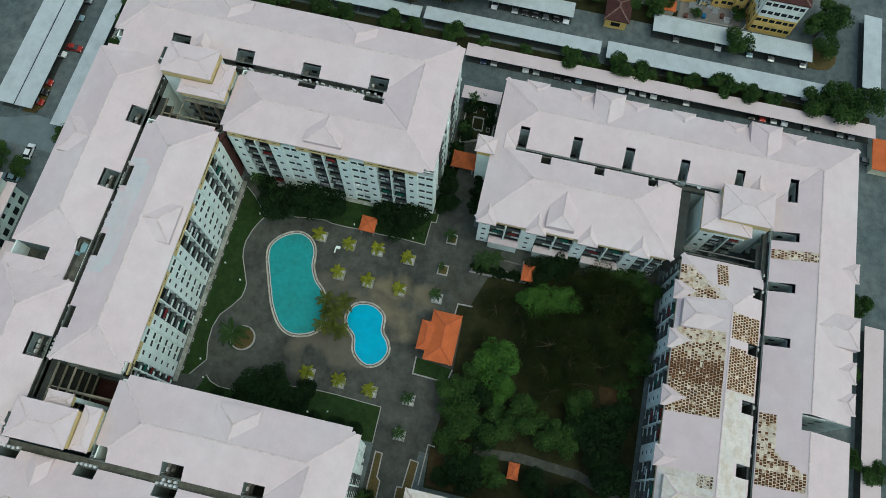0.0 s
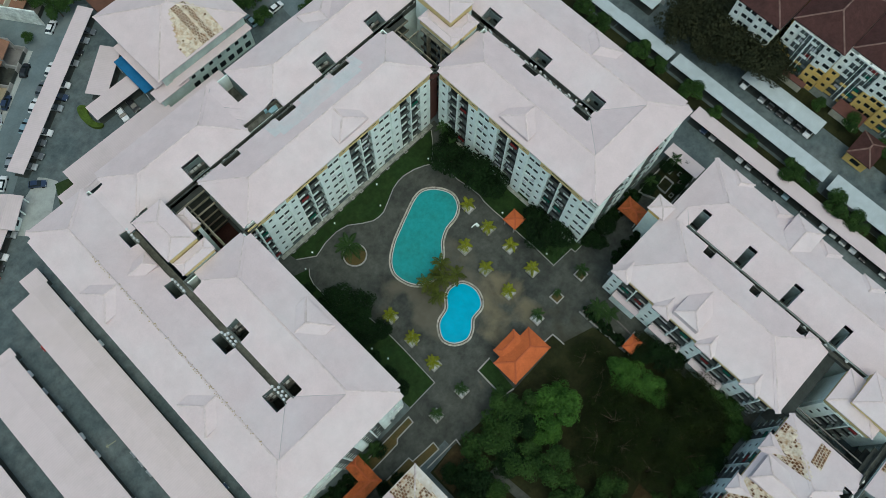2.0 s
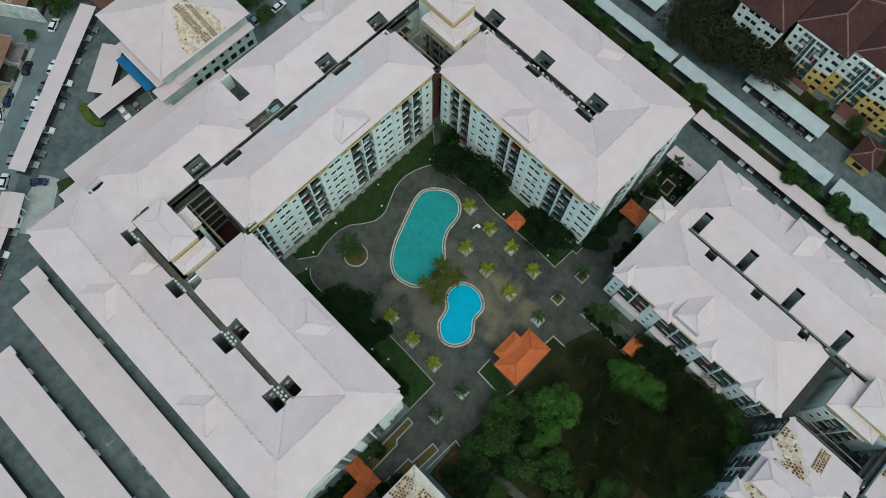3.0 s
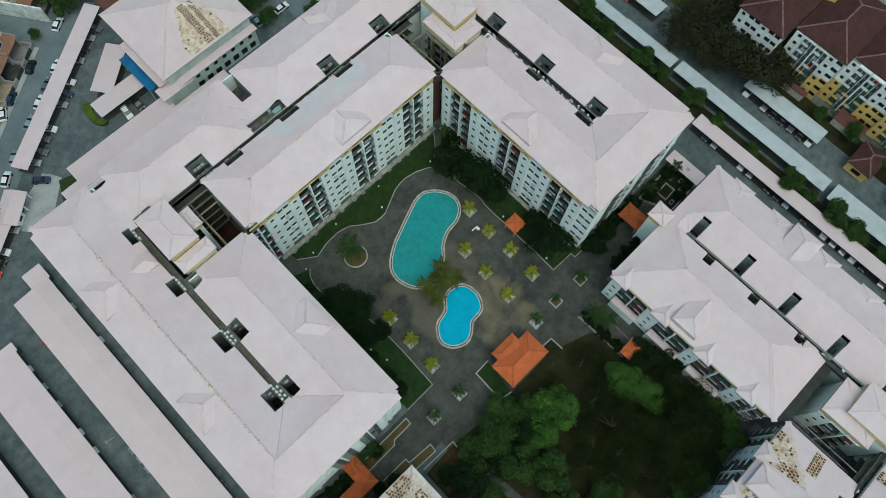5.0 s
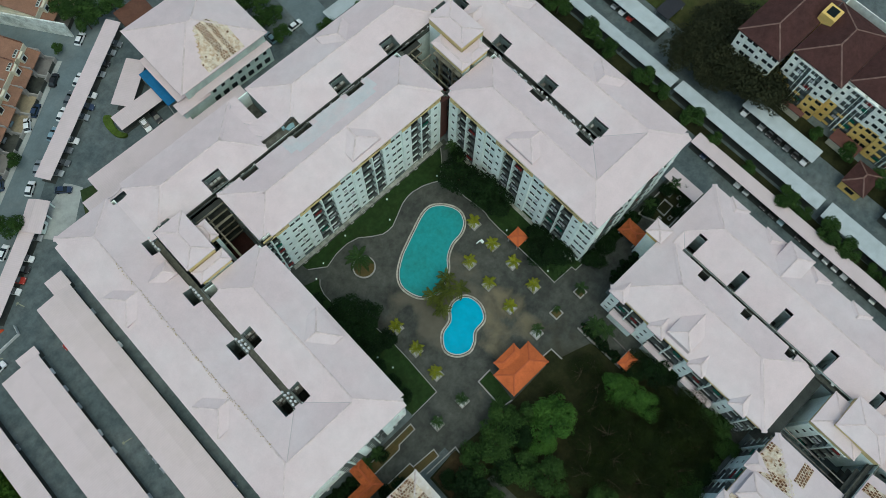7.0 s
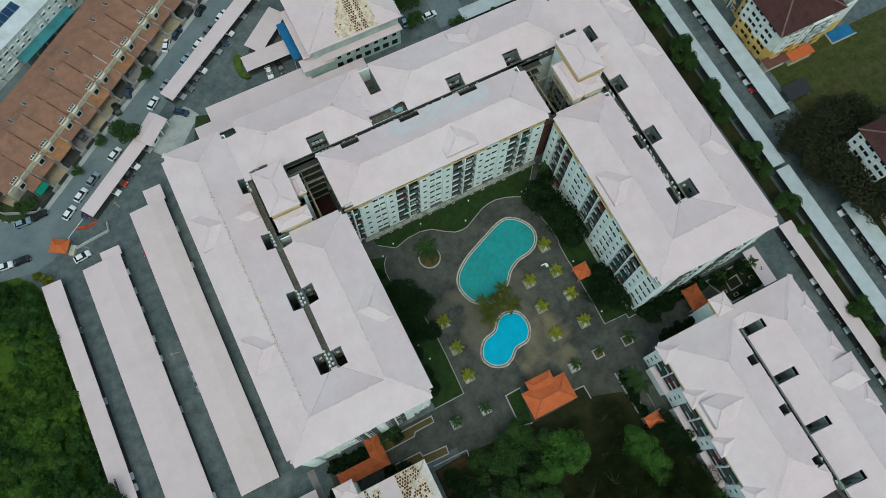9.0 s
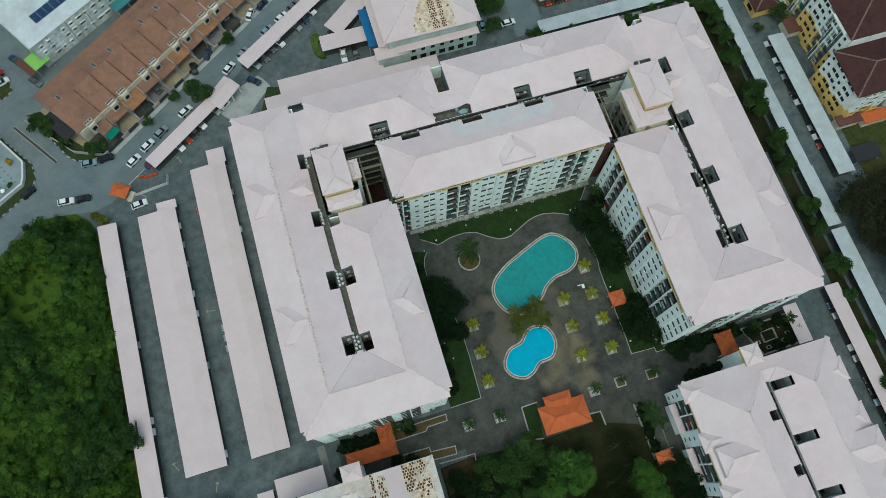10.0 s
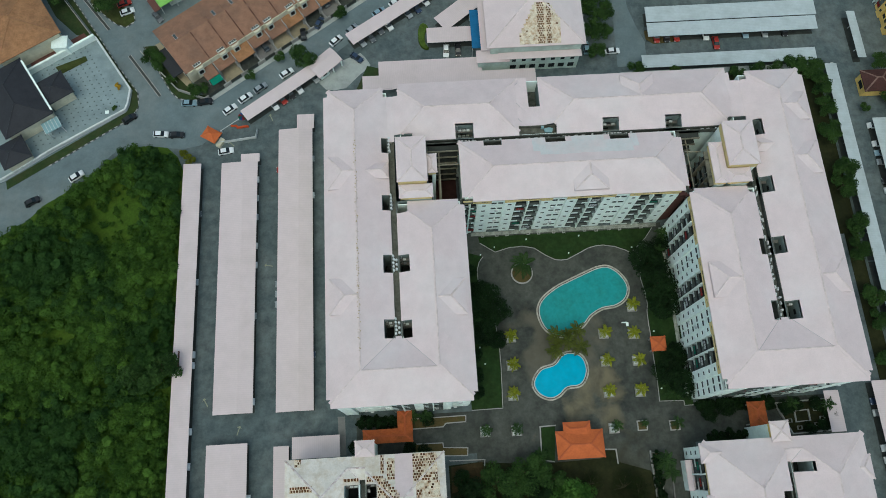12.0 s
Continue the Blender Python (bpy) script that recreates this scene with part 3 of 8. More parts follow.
# eave corners left open, each with a ledge below
CORNERS_W = [(-34.4, -32.9, 35.2, 36.9)]
CORNERS_N = [(-33.5, -30.9, 35.7, 37.0), (18.4, 20.9, 49.6, 51.6), (19.8, 20.9, 35.7, 36.9)]
CORNERS_E = [(34.4, 36.1, 34.4, 36.3), (20.4, 21.7, 35.2, 36.3)]
west = thing("apartment_block", (-50, 20, 0), "six-storey white apartment block with pale pink hipped roof, beside car sheds", "building", "blocks round the pool")
north = thing("apartment_block", (-5, 55, 0), "six-storey white and yellow apartment block above the lawn", "building", "blocks round the pool")
east = thing("apartment_block", (40, 20, 0), "six-storey white apartment block with balconies facing the pool", "building", "blocks round the pool")
roof(west, [(-65.9, -50.4, -8.2, 65.3), (-64.9, -50.4, 65.3, 67.0), (-50.4, -33.0, -8.2, 4.9), (-65.0, -34.0, -10.1, -8.2), (-49.0, -33.0, 4.9, 36.8), (-50.4, -47.4, 52.4, 67.0)], WINGS, EAVE, SLOPE, SHAFTS_W + SHAFTS_N + NOTCHES + CORNERS_W)
roof(north, [(-47.4, 34.7, 52.4, 68.2), (-33.4, 20.8, 35.8, 51.5)], WINGS, EAVE, SLOPE, SHAFTS_N + NOTCHES + CORNERS_N)
roof(east, [(37.7, 53.9, -8.8, 65.1), (37.7, 52.7, 65.1, 66.8), (34.7, 37.7, 52.4, 66.8), (20.5, 37.7, -8.8, 4.1), (21.4, 52.8, -11.0, -8.8), (20.5, 36.0, 4.1, 36.2)], WINGS, EAVE, SLOPE, SHAFTS_E + SHAFTS_N + NOTCHES + CORNERS_E)
for own, some in ((west, CORNERS_W), (north, CORNERS_N), (east, CORNERS_E)):
    for a, b, c, d in some:
        part("corner_ledge", boxes((a, b, c, d, EAVE - 0.9, EAVE - 0.7)), CORRIDOR, own, "grimy open ledge at a roof corner")


def shell(own, a, b, c, d, ins, z1, m=WHITE):
    """Outer walls of a wing, set in from its eaves by ins = west, east, south, north."""
    return part("wall", wall_ring(a + ins[0], b - ins[1], c + ins[2], d - ins[3], 0, z1), m, own)


shell(west, -65.9, -50.4, -10.1, 66.8, (0.9, 0.0, 1.3, 0.9), EAVE + 0.1)
shell(west, -49.0, -33.0, -10.1, 36.8, (0.0, 1.0, 1.3, 0.6), EAVE + 0.1)
shell(west, -50.8, -48.6, -10.1, 4.8, (0, 0, 1.3, 0), EAVE + 0.1)
shell(north, -47.4, 34.7, 52.4, 68.2, (0.0, 0.0, 0.0, 0.9), EAVE + 0.05)
shell(north, -33.4, 20.8, 35.8, 51.5, (0.7, 1.2, 1.0, 0.0), EAVE + 0.1)
shell(east, 37.7, 53.9, -11.0, 66.8, (0.0, 0.9, 1.0, 0.9), EAVE + 0.1)
shell(east, 20.5, 36.0, -11.0, 36.2, (1.0, 0.0, 1.0, 0.6), EAVE + 0.1)
shell(east, 35.6, 38.1, -11.0, 4.0, (0, 0, 1.0, 0), EAVE + 0.1)

Z0, STOREY, CROWN = 0.7, 3.45, 22.9
BAY = [("P", 2.65), ("S", 3.5), ("P", 2.65), ("B", 6.3)]
facade(north, (-29.8, 36.83), (1, 0), Z0, 6, STOREY, [("P", 3.4), ("S", 3.2), ("P", 2.7), ("B", 6.1)] + BAY * 2 + [("P", 3.2)], crown=CROWN)
facade(north, (-33.2, 36.83), (1, 0), Z0, 6, STOREY, [("B", 3.4)], crown=CROWN)
facade(east, (21.46, 34.4), (0, -1), Z0, 6, STOREY, [("P", 2.65), ("B", 6.3), ("P", 2.65), ("S", 3.5)] * 3, crown=CROWN)
facade(west, (-64.2, -8.76), (1, 0), Z0, 6, STOREY, [("P", 3.0), ("S", 4.4), ("S", 4.4), ("B", 5.2), ("P", 2.0), ("B", 4.6), ("P", 2.0), ("S", 4.2)], top=WHITE, crown=CROWN)
facade(east, (21.6, -9.98), (1, 0), Z0, 6, STOREY, [("P", 2.8), ("S", 4.6), ("B", 5.4), ("P", 2.4), ("S", 4.4), ("B", 5.4), ("P", 2.4), ("S", 4.2)], top=WHITE, crown=CROWN)

for cy in (44.4, 14.3):
    dormer(west, -65.9, cy, (1, 0), EAVE, SLOPE)
dormer(west, -33.0, 12.9, (-1, 0), EAVE, SLOPE)
dormer(north, -2.7, 35.8, (0, 1), EAVE, SLOPE)
dormer(north, 11.9, 68.0, (0, -1), EAVE, SLOPE)
dormer(east, 20.5, 13.4, (1, 0), EAVE, SLOPE)
for cy in (42.3, 13.1):
    dormer(east, 53.9, cy, (-1, 0), EAVE, SLOPE)
dormer(east, 53.9, 56.1, (-1, 0), EAVE, SLOPE, w=7.5)
# small gablets where the stair towers meet the outer wings
dormer(west, -50.4, 44.6, (-1, 0), EAVE, SLOPE, w=4.0, s0=0.1, front=1.0, rise=0.8)
dormer(east, 37.7, 46.2, (1, 0), EAVE, SLOPE, w=3.6, s0=0.1, front=0.9, rise=0.7)

# newer blue-grey sheets laid over the back slope of the inner north wing, in strips
NEWSHEET = mat("blue_grey_roof_sheet", (0.60, 0.592, 0.592), rough=0.7, spots=0.06, stain=0.85, stain_size=0.17, stain_colour=(0.67, 0.56, 0.555), mid=0.06, mid_size=2.0)
rs = random.Random(12)
for i in range(16):
    x0, x1 = -15.6 + 1.6 * i, -15.6 + 1.6 * (i + 1) - 0.03
    y0, y1 = 46.0 + rs.uniform(0, 0.3) + (1.2 if i in (0, 15) else 0), 51.4
    for a, b, c, d in SHAFTS_N:
        if c < 51 and a < x1 and x0 < b:
            y1 = c - 0.1
    bm = bmesh.new()
    v = [bm.verts.new((x, y, EAVE + SLOPE * (51.5 - y) + h)) for h in (0.225, 0.25) for x, y in ((x0, y0), (x1, y0), (x1, y1), (x0, y1))]
    for f in ((4, 5, 6, 7), (0, 1, 5, 4), (1, 2, 6, 5), (2, 3, 7, 6), (3, 0, 4, 7)):
        bm.faces.new([v[k] for k in f])
    part("roof_sheet", bm, NEWSHEET, north, "newer blue-grey roof sheet")

# lichen and rust-brown dirt caught along the long west ridge
LICHEN = mat("brown_lichen", (0.44, 0.34, 0.22), spots=0.4, size=0.2)
bm = bmesh.new()
rl = random.Random(5)
ridge_x, ridge_z = -58.15, EAVE + SLOPE * 7.75 + 0.3
for i in range(150):
    y, w, d = rl.uniform(1.5, 52.0), rl.uniform(0.05, 0.15), rl.uniform(0.04, 0.12)
    x = ridge_x + rl.uniform(-0.3, 0.3)
    box(bm, x - w, x + w, y - d, y + d, ridge_z - 0.2 - 0.33 * abs(x - ridge_x), ridge_z + 0.05 - 0.33 * abs(x - ridge_x))
tagged(part("ridge_lichen", bm, LICHEN, west, "brown lichen spots along the ridge"), kind="stuff")

# light wells: pale inner walls, dark windows, a floor far below


def light_well(own, a, b, c, d, top, deep=9.0, floor=None, open_south=False):
    z0 = top - deep
    t = 0.12
    # narrow wells and all well floors are near black, shade put into the colour
    well = part("light_well", boxes((a - t, a, c - t, d + t, z0, top), (b, b + t, c - t, d + t, z0, top), (a, b, d, d + t, z0, top), *([] if open_south else [(a, b, c - t, c, z0, top)])), SHADEDARK if min(b - a, d - c) < 1.6 else WELLWALL if top < 20 else GREYWALL, own, "grey-green rendered light well")
    part("well_floor", boxes((a, b, c, d, z0 - 0.1, z0)), floor or SHADEDARK, well)
    mouth = []
    if a in (37.7, -49.0, 36.2):
        mouth.append((a - 0.02, a + 0.29, c, d, z0, top + 0.08))
    if b in (-50.4, 36.0, 34.8):
        mouth.append((b - 0.29, b + 0.02, c, d, z0, top + 0.08))
    if c in (52.4, -84.2):
        mouth.append((a, b, c - 0.02, c + 0.29, z0, top + 0.08))
    if d in (51.5, -85.6):
        mouth.append((a, b, d - 0.29, d + 0.02, z0, top + 0.08))
    # dark lining added over pale wall ends, so the mouths read as shade
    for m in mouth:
        part("corridor_side", boxes(m), CORRIDOR, well, "dark lining added over a wall end in a well mouth")
    if min(b - a, d - c) > 2.2:
        for k in range(2):
            z = top - 2.4 - 2.9 * k
            part("service_ledge", boxes((a, b, d - 0.7, d, z - 0.15, z)), CONCRETE, well)
            part("drain_pipe", boxes((a + 0.25 + 0.3 * k, a + 0.37 + 0.3 * k, d - 0.2, d - 0.08, z, top - 0.1)), METAL, well)
            for i in range(int((b - a - 0.8) / 1.0)):
                if random.random() < 0.75:
                    x = a + 0.9 + i * 1.0
                    part("cooling_unit", boxes((x, x + 0.75, d - 0.55, d - 0.15, z, z + 0.55)), METAL, well, "pale outdoor cooling unit on a ledge")
    for k in range(3):
        z = top - 2.6 - 2.9 * k
        if b - a < d - c:
            part("window", boxes((b - 0.03, b, (c + d) / 2 - 0.6, (c + d) / 2 + 0.6, z, z + 1.0)), DARKGLASS, well)
            part("window", boxes((a, a + 0.03, (c + d) / 2 - 0.6, (c + d) / 2 + 0.6, z, z + 1.0)), DARKGLASS, well)
        else:
            part("window", boxes(((a + b) / 2 - 0.7, (a + b) / 2 + 0.7, d - 0.03, d, z, z + 1.0)), DARKGLASS, well)
            part("window", boxes(((a + b) / 2 - 0.7, (a + b) / 2 + 0.7, c, c + 0.03, z, z + 1.0)), DARKGLASS, well)


for own, wells in ((west, SHAFTS_W), (north, SHAFTS_N), (east, SHAFTS_E)):
    for a, b, c, d in wells:
        if (a, c) == (-18.4, 52.4):
            part("corridor_roof", boxes((a, b, c, d, EAVE - 1.2, EAVE - 0.9)), MOSSROOF, own, "grey-brown mossy flat roof beside the corridor")
            part("roof_upstand", wall_ring(a, b, c, d, EAVE - 0.9, EAVE + 0.1, 0.14), MOSSROOF, own)
            part("covered_tank", prism([(-11.9, 53.3), (-10.2, 53.2), (-9.9, 54.2), (-10.8, 54.5), (-12.2, 54.2)], EAVE - 0.9, EAVE - 0.4), GLASSROOF, own, "pale sheeted tank on a corridor roof")
            part("covered_tank", prism([(-12.9, 54.3), (-12.2, 54.2), (-12.1, 54.7), (-12.8, 54.75)], EAVE - 0.9, EAVE + 0.1), GLASSROOF, own, "pale sheeted tank on a corridor roof")
            continue
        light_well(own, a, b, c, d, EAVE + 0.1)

for a, b, c, d in NOTCHES[:1]:
    part("notch_wall", boxes((a - 0.1, a, c - 0.1, d - 2.0, 12, EAVE), (b, b + 0.1, c - 0.1, d - 2.0, 12, EAVE), (a, b, c - 0.1, c, 12, EAVE)), GREYWALL, north, "grey rendered wall of a roof notch")
    part("notch_floor", boxes((a, b, c, d - 2.0, 17.8, 18.0)), CORRIDOR, north)

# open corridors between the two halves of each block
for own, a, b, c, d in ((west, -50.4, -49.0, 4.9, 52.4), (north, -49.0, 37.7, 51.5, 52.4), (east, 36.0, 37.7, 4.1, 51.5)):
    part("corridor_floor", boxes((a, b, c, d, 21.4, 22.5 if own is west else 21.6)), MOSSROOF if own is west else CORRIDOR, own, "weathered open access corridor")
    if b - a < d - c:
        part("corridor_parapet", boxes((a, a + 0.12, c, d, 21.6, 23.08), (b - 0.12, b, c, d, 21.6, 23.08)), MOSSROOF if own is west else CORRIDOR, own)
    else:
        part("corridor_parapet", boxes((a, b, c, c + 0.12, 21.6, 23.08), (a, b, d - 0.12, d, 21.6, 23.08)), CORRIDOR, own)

# stair towers and voids in the two inner corners


def stair_tower(up, lows, zt, zl):
    a, b, c, d = up
    tower = thing("stair_tower", ((a + b) / 2, (c + d) / 2, 0), "stair tower with pink hipped roof above a yellow band", "tower", "stair towers")
    hip_cap(tower, a, b, c, d, zt, 0.12)
    part("tower_wall", wall_ring(a + 0.3, b - 0.3, c + 0.3, d - 0.3, 0, zl - 0.4), WHITE, tower)
    part("yellow_band", wall_ring(a + 0.25, b - 0.25, c + 0.25, d - 0.25, zl - 0.4, zt + 0.05), BAND, tower)
    for e, f, g, h in lows:
        hip_cap(tower, e, f, g, h, zl, 0.14)
        part("wing_wall", wall_ring(e + 1.25, f - 0.35, g + 0.35, h - 0.35, 0, zl - 1.7), WHITE, tower)
        part("wing_band", wall_ring(e + 0.3, f - 0.3, g + 0.3, h - 0.3, zl - 1.7, zl + 0.05), BAND, tower)
    return tower


tw = stair_tower((-48.5, -41.3, 40.3, 51.8), [(-48.2, -40.2, 36.9, 40.3), (-41.3, -38.9, 43.0, 47.9)], 26.7, 24.9)
tn = stair_tower((29.6, 37.1, 40.1, 51.6), [(26.3, 29.6, 36.5, 47.0), (29.6, 35.2, 36.5, 40.1)], 26.7, 24.9)
facade(tn, (27.45, 46.5), (0, -1), Z0, 6, STOREY, [("B", 4.5), ("B", 4.5)], upper=GALLERY)
for own, a, b in ((tw, -40.9, -33.5), (tn, 19.8, 25.9)):
    part("void_floor", boxes((a, b, 37.2, 51.4, 0.03, 0.12)), MAROON, own, "dark red paved floor of a void")
    # dark back sheet and slabs added: the void's shade put into their colour
    part("gallery_back", boxes((a, b, 51.5, 51.62, 0, 22.6)), SHADEDARK, own, "dark sheet behind the open galleries, standing for their shade")
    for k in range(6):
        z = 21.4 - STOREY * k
        slab_part = part("gallery", boxes((a, b, 49.9, 51.5, z, z + 0.18)), SHADEDARK, own, "open gallery slab with parapet")
        part("parapet", boxes((a, b, 49.78, 49.9, z + 0.1, z + 0.75)), GALLERY, slab_part, "aged yellowish parapet")
        part("tie_beam", boxes((a + 2.6, a + 2.8, 37.4, 49.78, z - 0.2, z)), GALLERY, own)
        if k == 0:
            part("cross_beam", boxes((a, b, 46.4, 46.6, z - 0.3, z)), GALLERY, own)
part("bridge_roof", prism([(18.4, 35.4), (19.9, 37.2), (22.2, 36.4), (21.4, 34.6)], 21.6, 21.8), MAROON, tn, "small dark red link roof")
part("link_wall", boxes((19.0, 22.2, 36.8, 37.1, 0, 17)), RUSTWALL, tn)

# ---- south compound: four-storey blocks ----
EAVE_S = 14.0
F_OUT, F_IN, F_N = (36.2, 53.6, -104, -21.4), (17.0, 38.2, -65.0, -21.4), (17.0, 53.6, -26.8, -21.4)
G_IN, G_OUT = (-45, 19.1, -88.0, -66.9), (-45, 53.6, -104, -85.6)
H_OUT, H_IN, H_N = (-76.6, -60.1, -104, -19.9), (-62.1, -41.0, -65.0, -19.9), (-76.6, -41.0, -25.0, -19.9)
# the inner wings rise past their corridors: their ridges lie off centre
OUTER, INNER = [F_OUT, F_N, G_OUT, H_OUT, H_N], [F_IN, F_N, G_IN, H_IN, H_N]
SH_F = [(36.2, 40.9, -29.1, -27.0), (36.2, 41.0, -41.3, -39.2), (36.2, 41.1, -53.3, -51.2), (36.2, 41.0, -65.8, -63.8), (36.2, 41.3, -78.2, -76.3), (36.2, 41.7, -90.1, -88.2),
        (32.4, 34.8, -35.1, -32.9), (32.5, 34.8, -47.2, -45.0), (32.5, 34.8, -59.3, -57.1)]
SH_G = [(26.7, 28.9, -90.9, -85.6), (14.9, 17.0, -90.7, -85.6), (2.9, 4.9, -90.4, -85.6), (11.8, 14.3, -84.2, -81.9), (-0.5, 1.9, -84.2, -81.7), (-12.6, -10.0, -84.2, -81.4), (-25.0, -22.5, -84.2, -81.3), (-13.3, -10.0, -104.2, -93.2)]
SH_H = [(-63.4, -60.1, -29.0, -26.0), (-58.7, -56.2, -29.0, -26.0)]
f_block = thing("apartment_block", (35, -45, 0), "four-storey white apartment block with pink hipped roof, beside the garden", "building", "lower blocks")
g_block = thing("apartment_block", (0, -85, 0), "four-storey apartment block with stripped and weathered roof patches", "building", "lower blocks")
h_block = thing("apartment_block", (-58, -45, 0), "four-storey apartment block with weathered half-stripped roof", "building", "lower blocks")
roof(f_block, [(36.2, 53.6, -104, -21.4), (34.8, 36.2, -26.8, -21.4)], OUTER, EAVE_S, SLOPE, SH_F)
roof(f_block, [(17.0, 34.8, -65.0, -21.4)], INNER, EAVE_S, SLOPE, SH_F)
roof(g_block, [(-45, 36.2, -104, -85.6)], OUTER, EAVE_S, SLOPE, SH_G)
roof(g_block, [(-45, 19.1, -84.2, -66.9)], INNER, EAVE_S, SLOPE, SH_G)
roof(h_block, [(-76.6, -60.1, -104, -19.9), (-60.1, -58.7, -25.0, -19.9)], OUTER, EAVE_S, SLOPE, SH_H, OLDROOF)
roof(h_block, [(-58.7, -41.0, -65.0, -19.9)], INNER, EAVE_S, SLOPE, SH_H, OLDROOF)
shell(f_block, 36.2, 53.6, -104, -21.4, (0, 0.9, 0.9, 0.9), EAVE_S + 0.1)
shell(f_block, 17.0, 34.8, -65.0, -21.4, (1.0, 0, 0.9, 0.9), EAVE_S + 0.1)
shell(g_block, -45, -13.42, -104, -85.6, (0, 0, 0.9, 0), EAVE_S + 0.05)
shell(g_block, -9.88, 36.2, -104, -85.6, (0, 0, 0.9, 0), EAVE_S + 0.05)
shell(g_block, -45, 19.1, -84.2, -66.9, (0, 0.9, 0, 1.0), EAVE_S + 0.1)
shell(h_block, -76.6, -60.1, -104, -19.9, (0.9, 0, 0.9, 0.9), EAVE_S + 0.1)
shell(h_block, -58.7, -41.0, -65.0, -19.9, (0, 0.9, 0.9, 0.9), EAVE_S + 0.1)
for own, dims in ((f_block, (34.55, 34.8, -65, -26.8, 0, 15.0)), (g_block, (-45, 19.2, -84.2, -83.95, 0, 15.0)), (h_block, (-58.7, -58.45, -65, -25, 0, 15.0))):
    part("corridor_wall", boxes(dims), CORRIDOR, own)
for own, a, b, c, d in ((f_block, 34.8, 36.2, -84, -26.8), (g_block, -45, 37, -85.6, -84.2), (h_block, -60.1, -58.7, -66, -25.0)):
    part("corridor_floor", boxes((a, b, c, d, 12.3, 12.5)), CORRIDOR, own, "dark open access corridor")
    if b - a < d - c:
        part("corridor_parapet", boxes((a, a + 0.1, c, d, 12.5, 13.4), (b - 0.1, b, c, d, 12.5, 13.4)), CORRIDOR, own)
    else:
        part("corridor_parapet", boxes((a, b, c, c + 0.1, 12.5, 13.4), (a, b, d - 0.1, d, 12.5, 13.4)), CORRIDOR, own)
light_well(g_block, -13.3, -10.0, -104.0, -93.2, EAVE_S + 0.1, 13.4, LAWNB, True)
for own, wells in ((f_block, SH_F), (g_block, SH_G[:-1]), (h_block, SH_H)):
    for a, b, c, d in wells:
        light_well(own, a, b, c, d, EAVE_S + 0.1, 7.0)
Z0S, SH_S = 0.6, 3.1
facade(f_block, (18.0, -22.3), (0, -1), Z0S, 4, SH_S, [("P", 2.6), ("B", 7.0), ("P", 3.6), ("B", 8.2), ("P", 3.0), ("B", 8.5), ("P", 3.0), ("B", 5.6)], crown=13.9)
facade(g_block, (18.1, -67.9), (-1, 0), Z0S, 4, SH_S, [("B", 5.2), ("P", 3.6), ("B", 7.6), ("P", 3.6), ("B", 7.8), ("P", 3.6), ("B", 7.8), ("P", 3.6), ("B", 7.8)], crown=13.9)
# low lean-to roofs along the ground floor of the garden front
for c, d in ((-32.1, -25.1), (-43.9, -35.7), (-55.4, -46.9)):
    part("lean_to_roof", boxes((15.7, 17.4, c, d, 4.3, 4.45)), ROOF, f_block, "low pink lean-to roof")
    part("lean_to_wall", boxes((16.1, 17.4, c + 0.1, d - 0.1, 0, 4.3)), WHITE, f_block)
dormer(f_block, 17.0, -39.8, (1, 0), EAVE_S, SLOPE, w=6.3, s0=0.9, front=1.9, rise=1.2)
for cy in (-23.9, -35.0, -46.4, -57.8):
    dormer(f_block, 17.0, cy, (1, 0), EAVE_S, SLOPE, w=4.4, s0=-0.9, front=0.1, rise=1.1)
for cy in (-45.8, -82.1):
    dormer(f_block, 53.6, cy, (-1, 0), EAVE_S, SLOPE, w=7.0, s0=-0.7, front=1.6, rise=1.2)
for cy in (-28.9, -39.4, -52.4, -63.4, -75.4, -89.0):
    dormer(f_block, 53.6, cy, (-1, 0), EAVE_S, SLOPE, w=5.4, s0=-0.5, front=0.15, rise=0.8)
dormer(f_block, 36.4, -81.6, (1, 0), EAVE_S, SLOPE, w=3.0, s0=0.2, front=0.8, rise=0.7)
for cx in (10.8, 0.0, -12.0, -24.0):
    dormer(g_block, cx, -66.9, (0, -1), EAVE_S, SLOPE, w=4.2, s0=-0.9, front=0.1, rise=1.1)
dormer(g_block, 5.6, -66.9, (0, -1), EAVE_S, SLOPE, w=6.0, s0=0.9, front=1.9, rise=1.2)
dormer(g_block, -30.5, -66.9, (0, -1), EAVE_S, SLOPE, w=6.0, s0=0.9, front=1.9, rise=1.2, material=OLDROOF)
dormer(g_block, 9.0, -104.0, (0, 1), EAVE_S, SLOPE, w=7.0, s0=-0.5, front=1.6, rise=1.2)
for cx in (23.0, 1.0, -5.5):
    dormer(g_block, cx, -104.0, (0, 1), EAVE_S, SLOPE, w=4.6, s0=-0.8, front=0.1, rise=1.0)
# entrance porches on the north ends, beside the passages
for own, a, b, c, d in ((f_block, 32.5, 36.9, -22.4, -17.9), (h_block, -60.9, -56.5, -20.2, -16.6)):
    porch = hip_cap(own, a, b, c, d, EAVE_S + 0.9, 0.3)
    part("porch_wall", wall_ring(a + 0.5, b - 0.5, c + 0.3, d - 0.5, 0, EAVE_S - 1.0), WHITE, own)
    part("porch_band", wall_ring(a + 0.45, b - 0.45, c + 0.3, d - 0.45, EAVE_S - 1.0, EAVE_S + 0.95), YELLOW, own)
tg = stair_tower((28.0, 36.6, -84.8, -73.4), [(25.6, 34.6, -81.0, -69.9)], 16.8, 15.0)
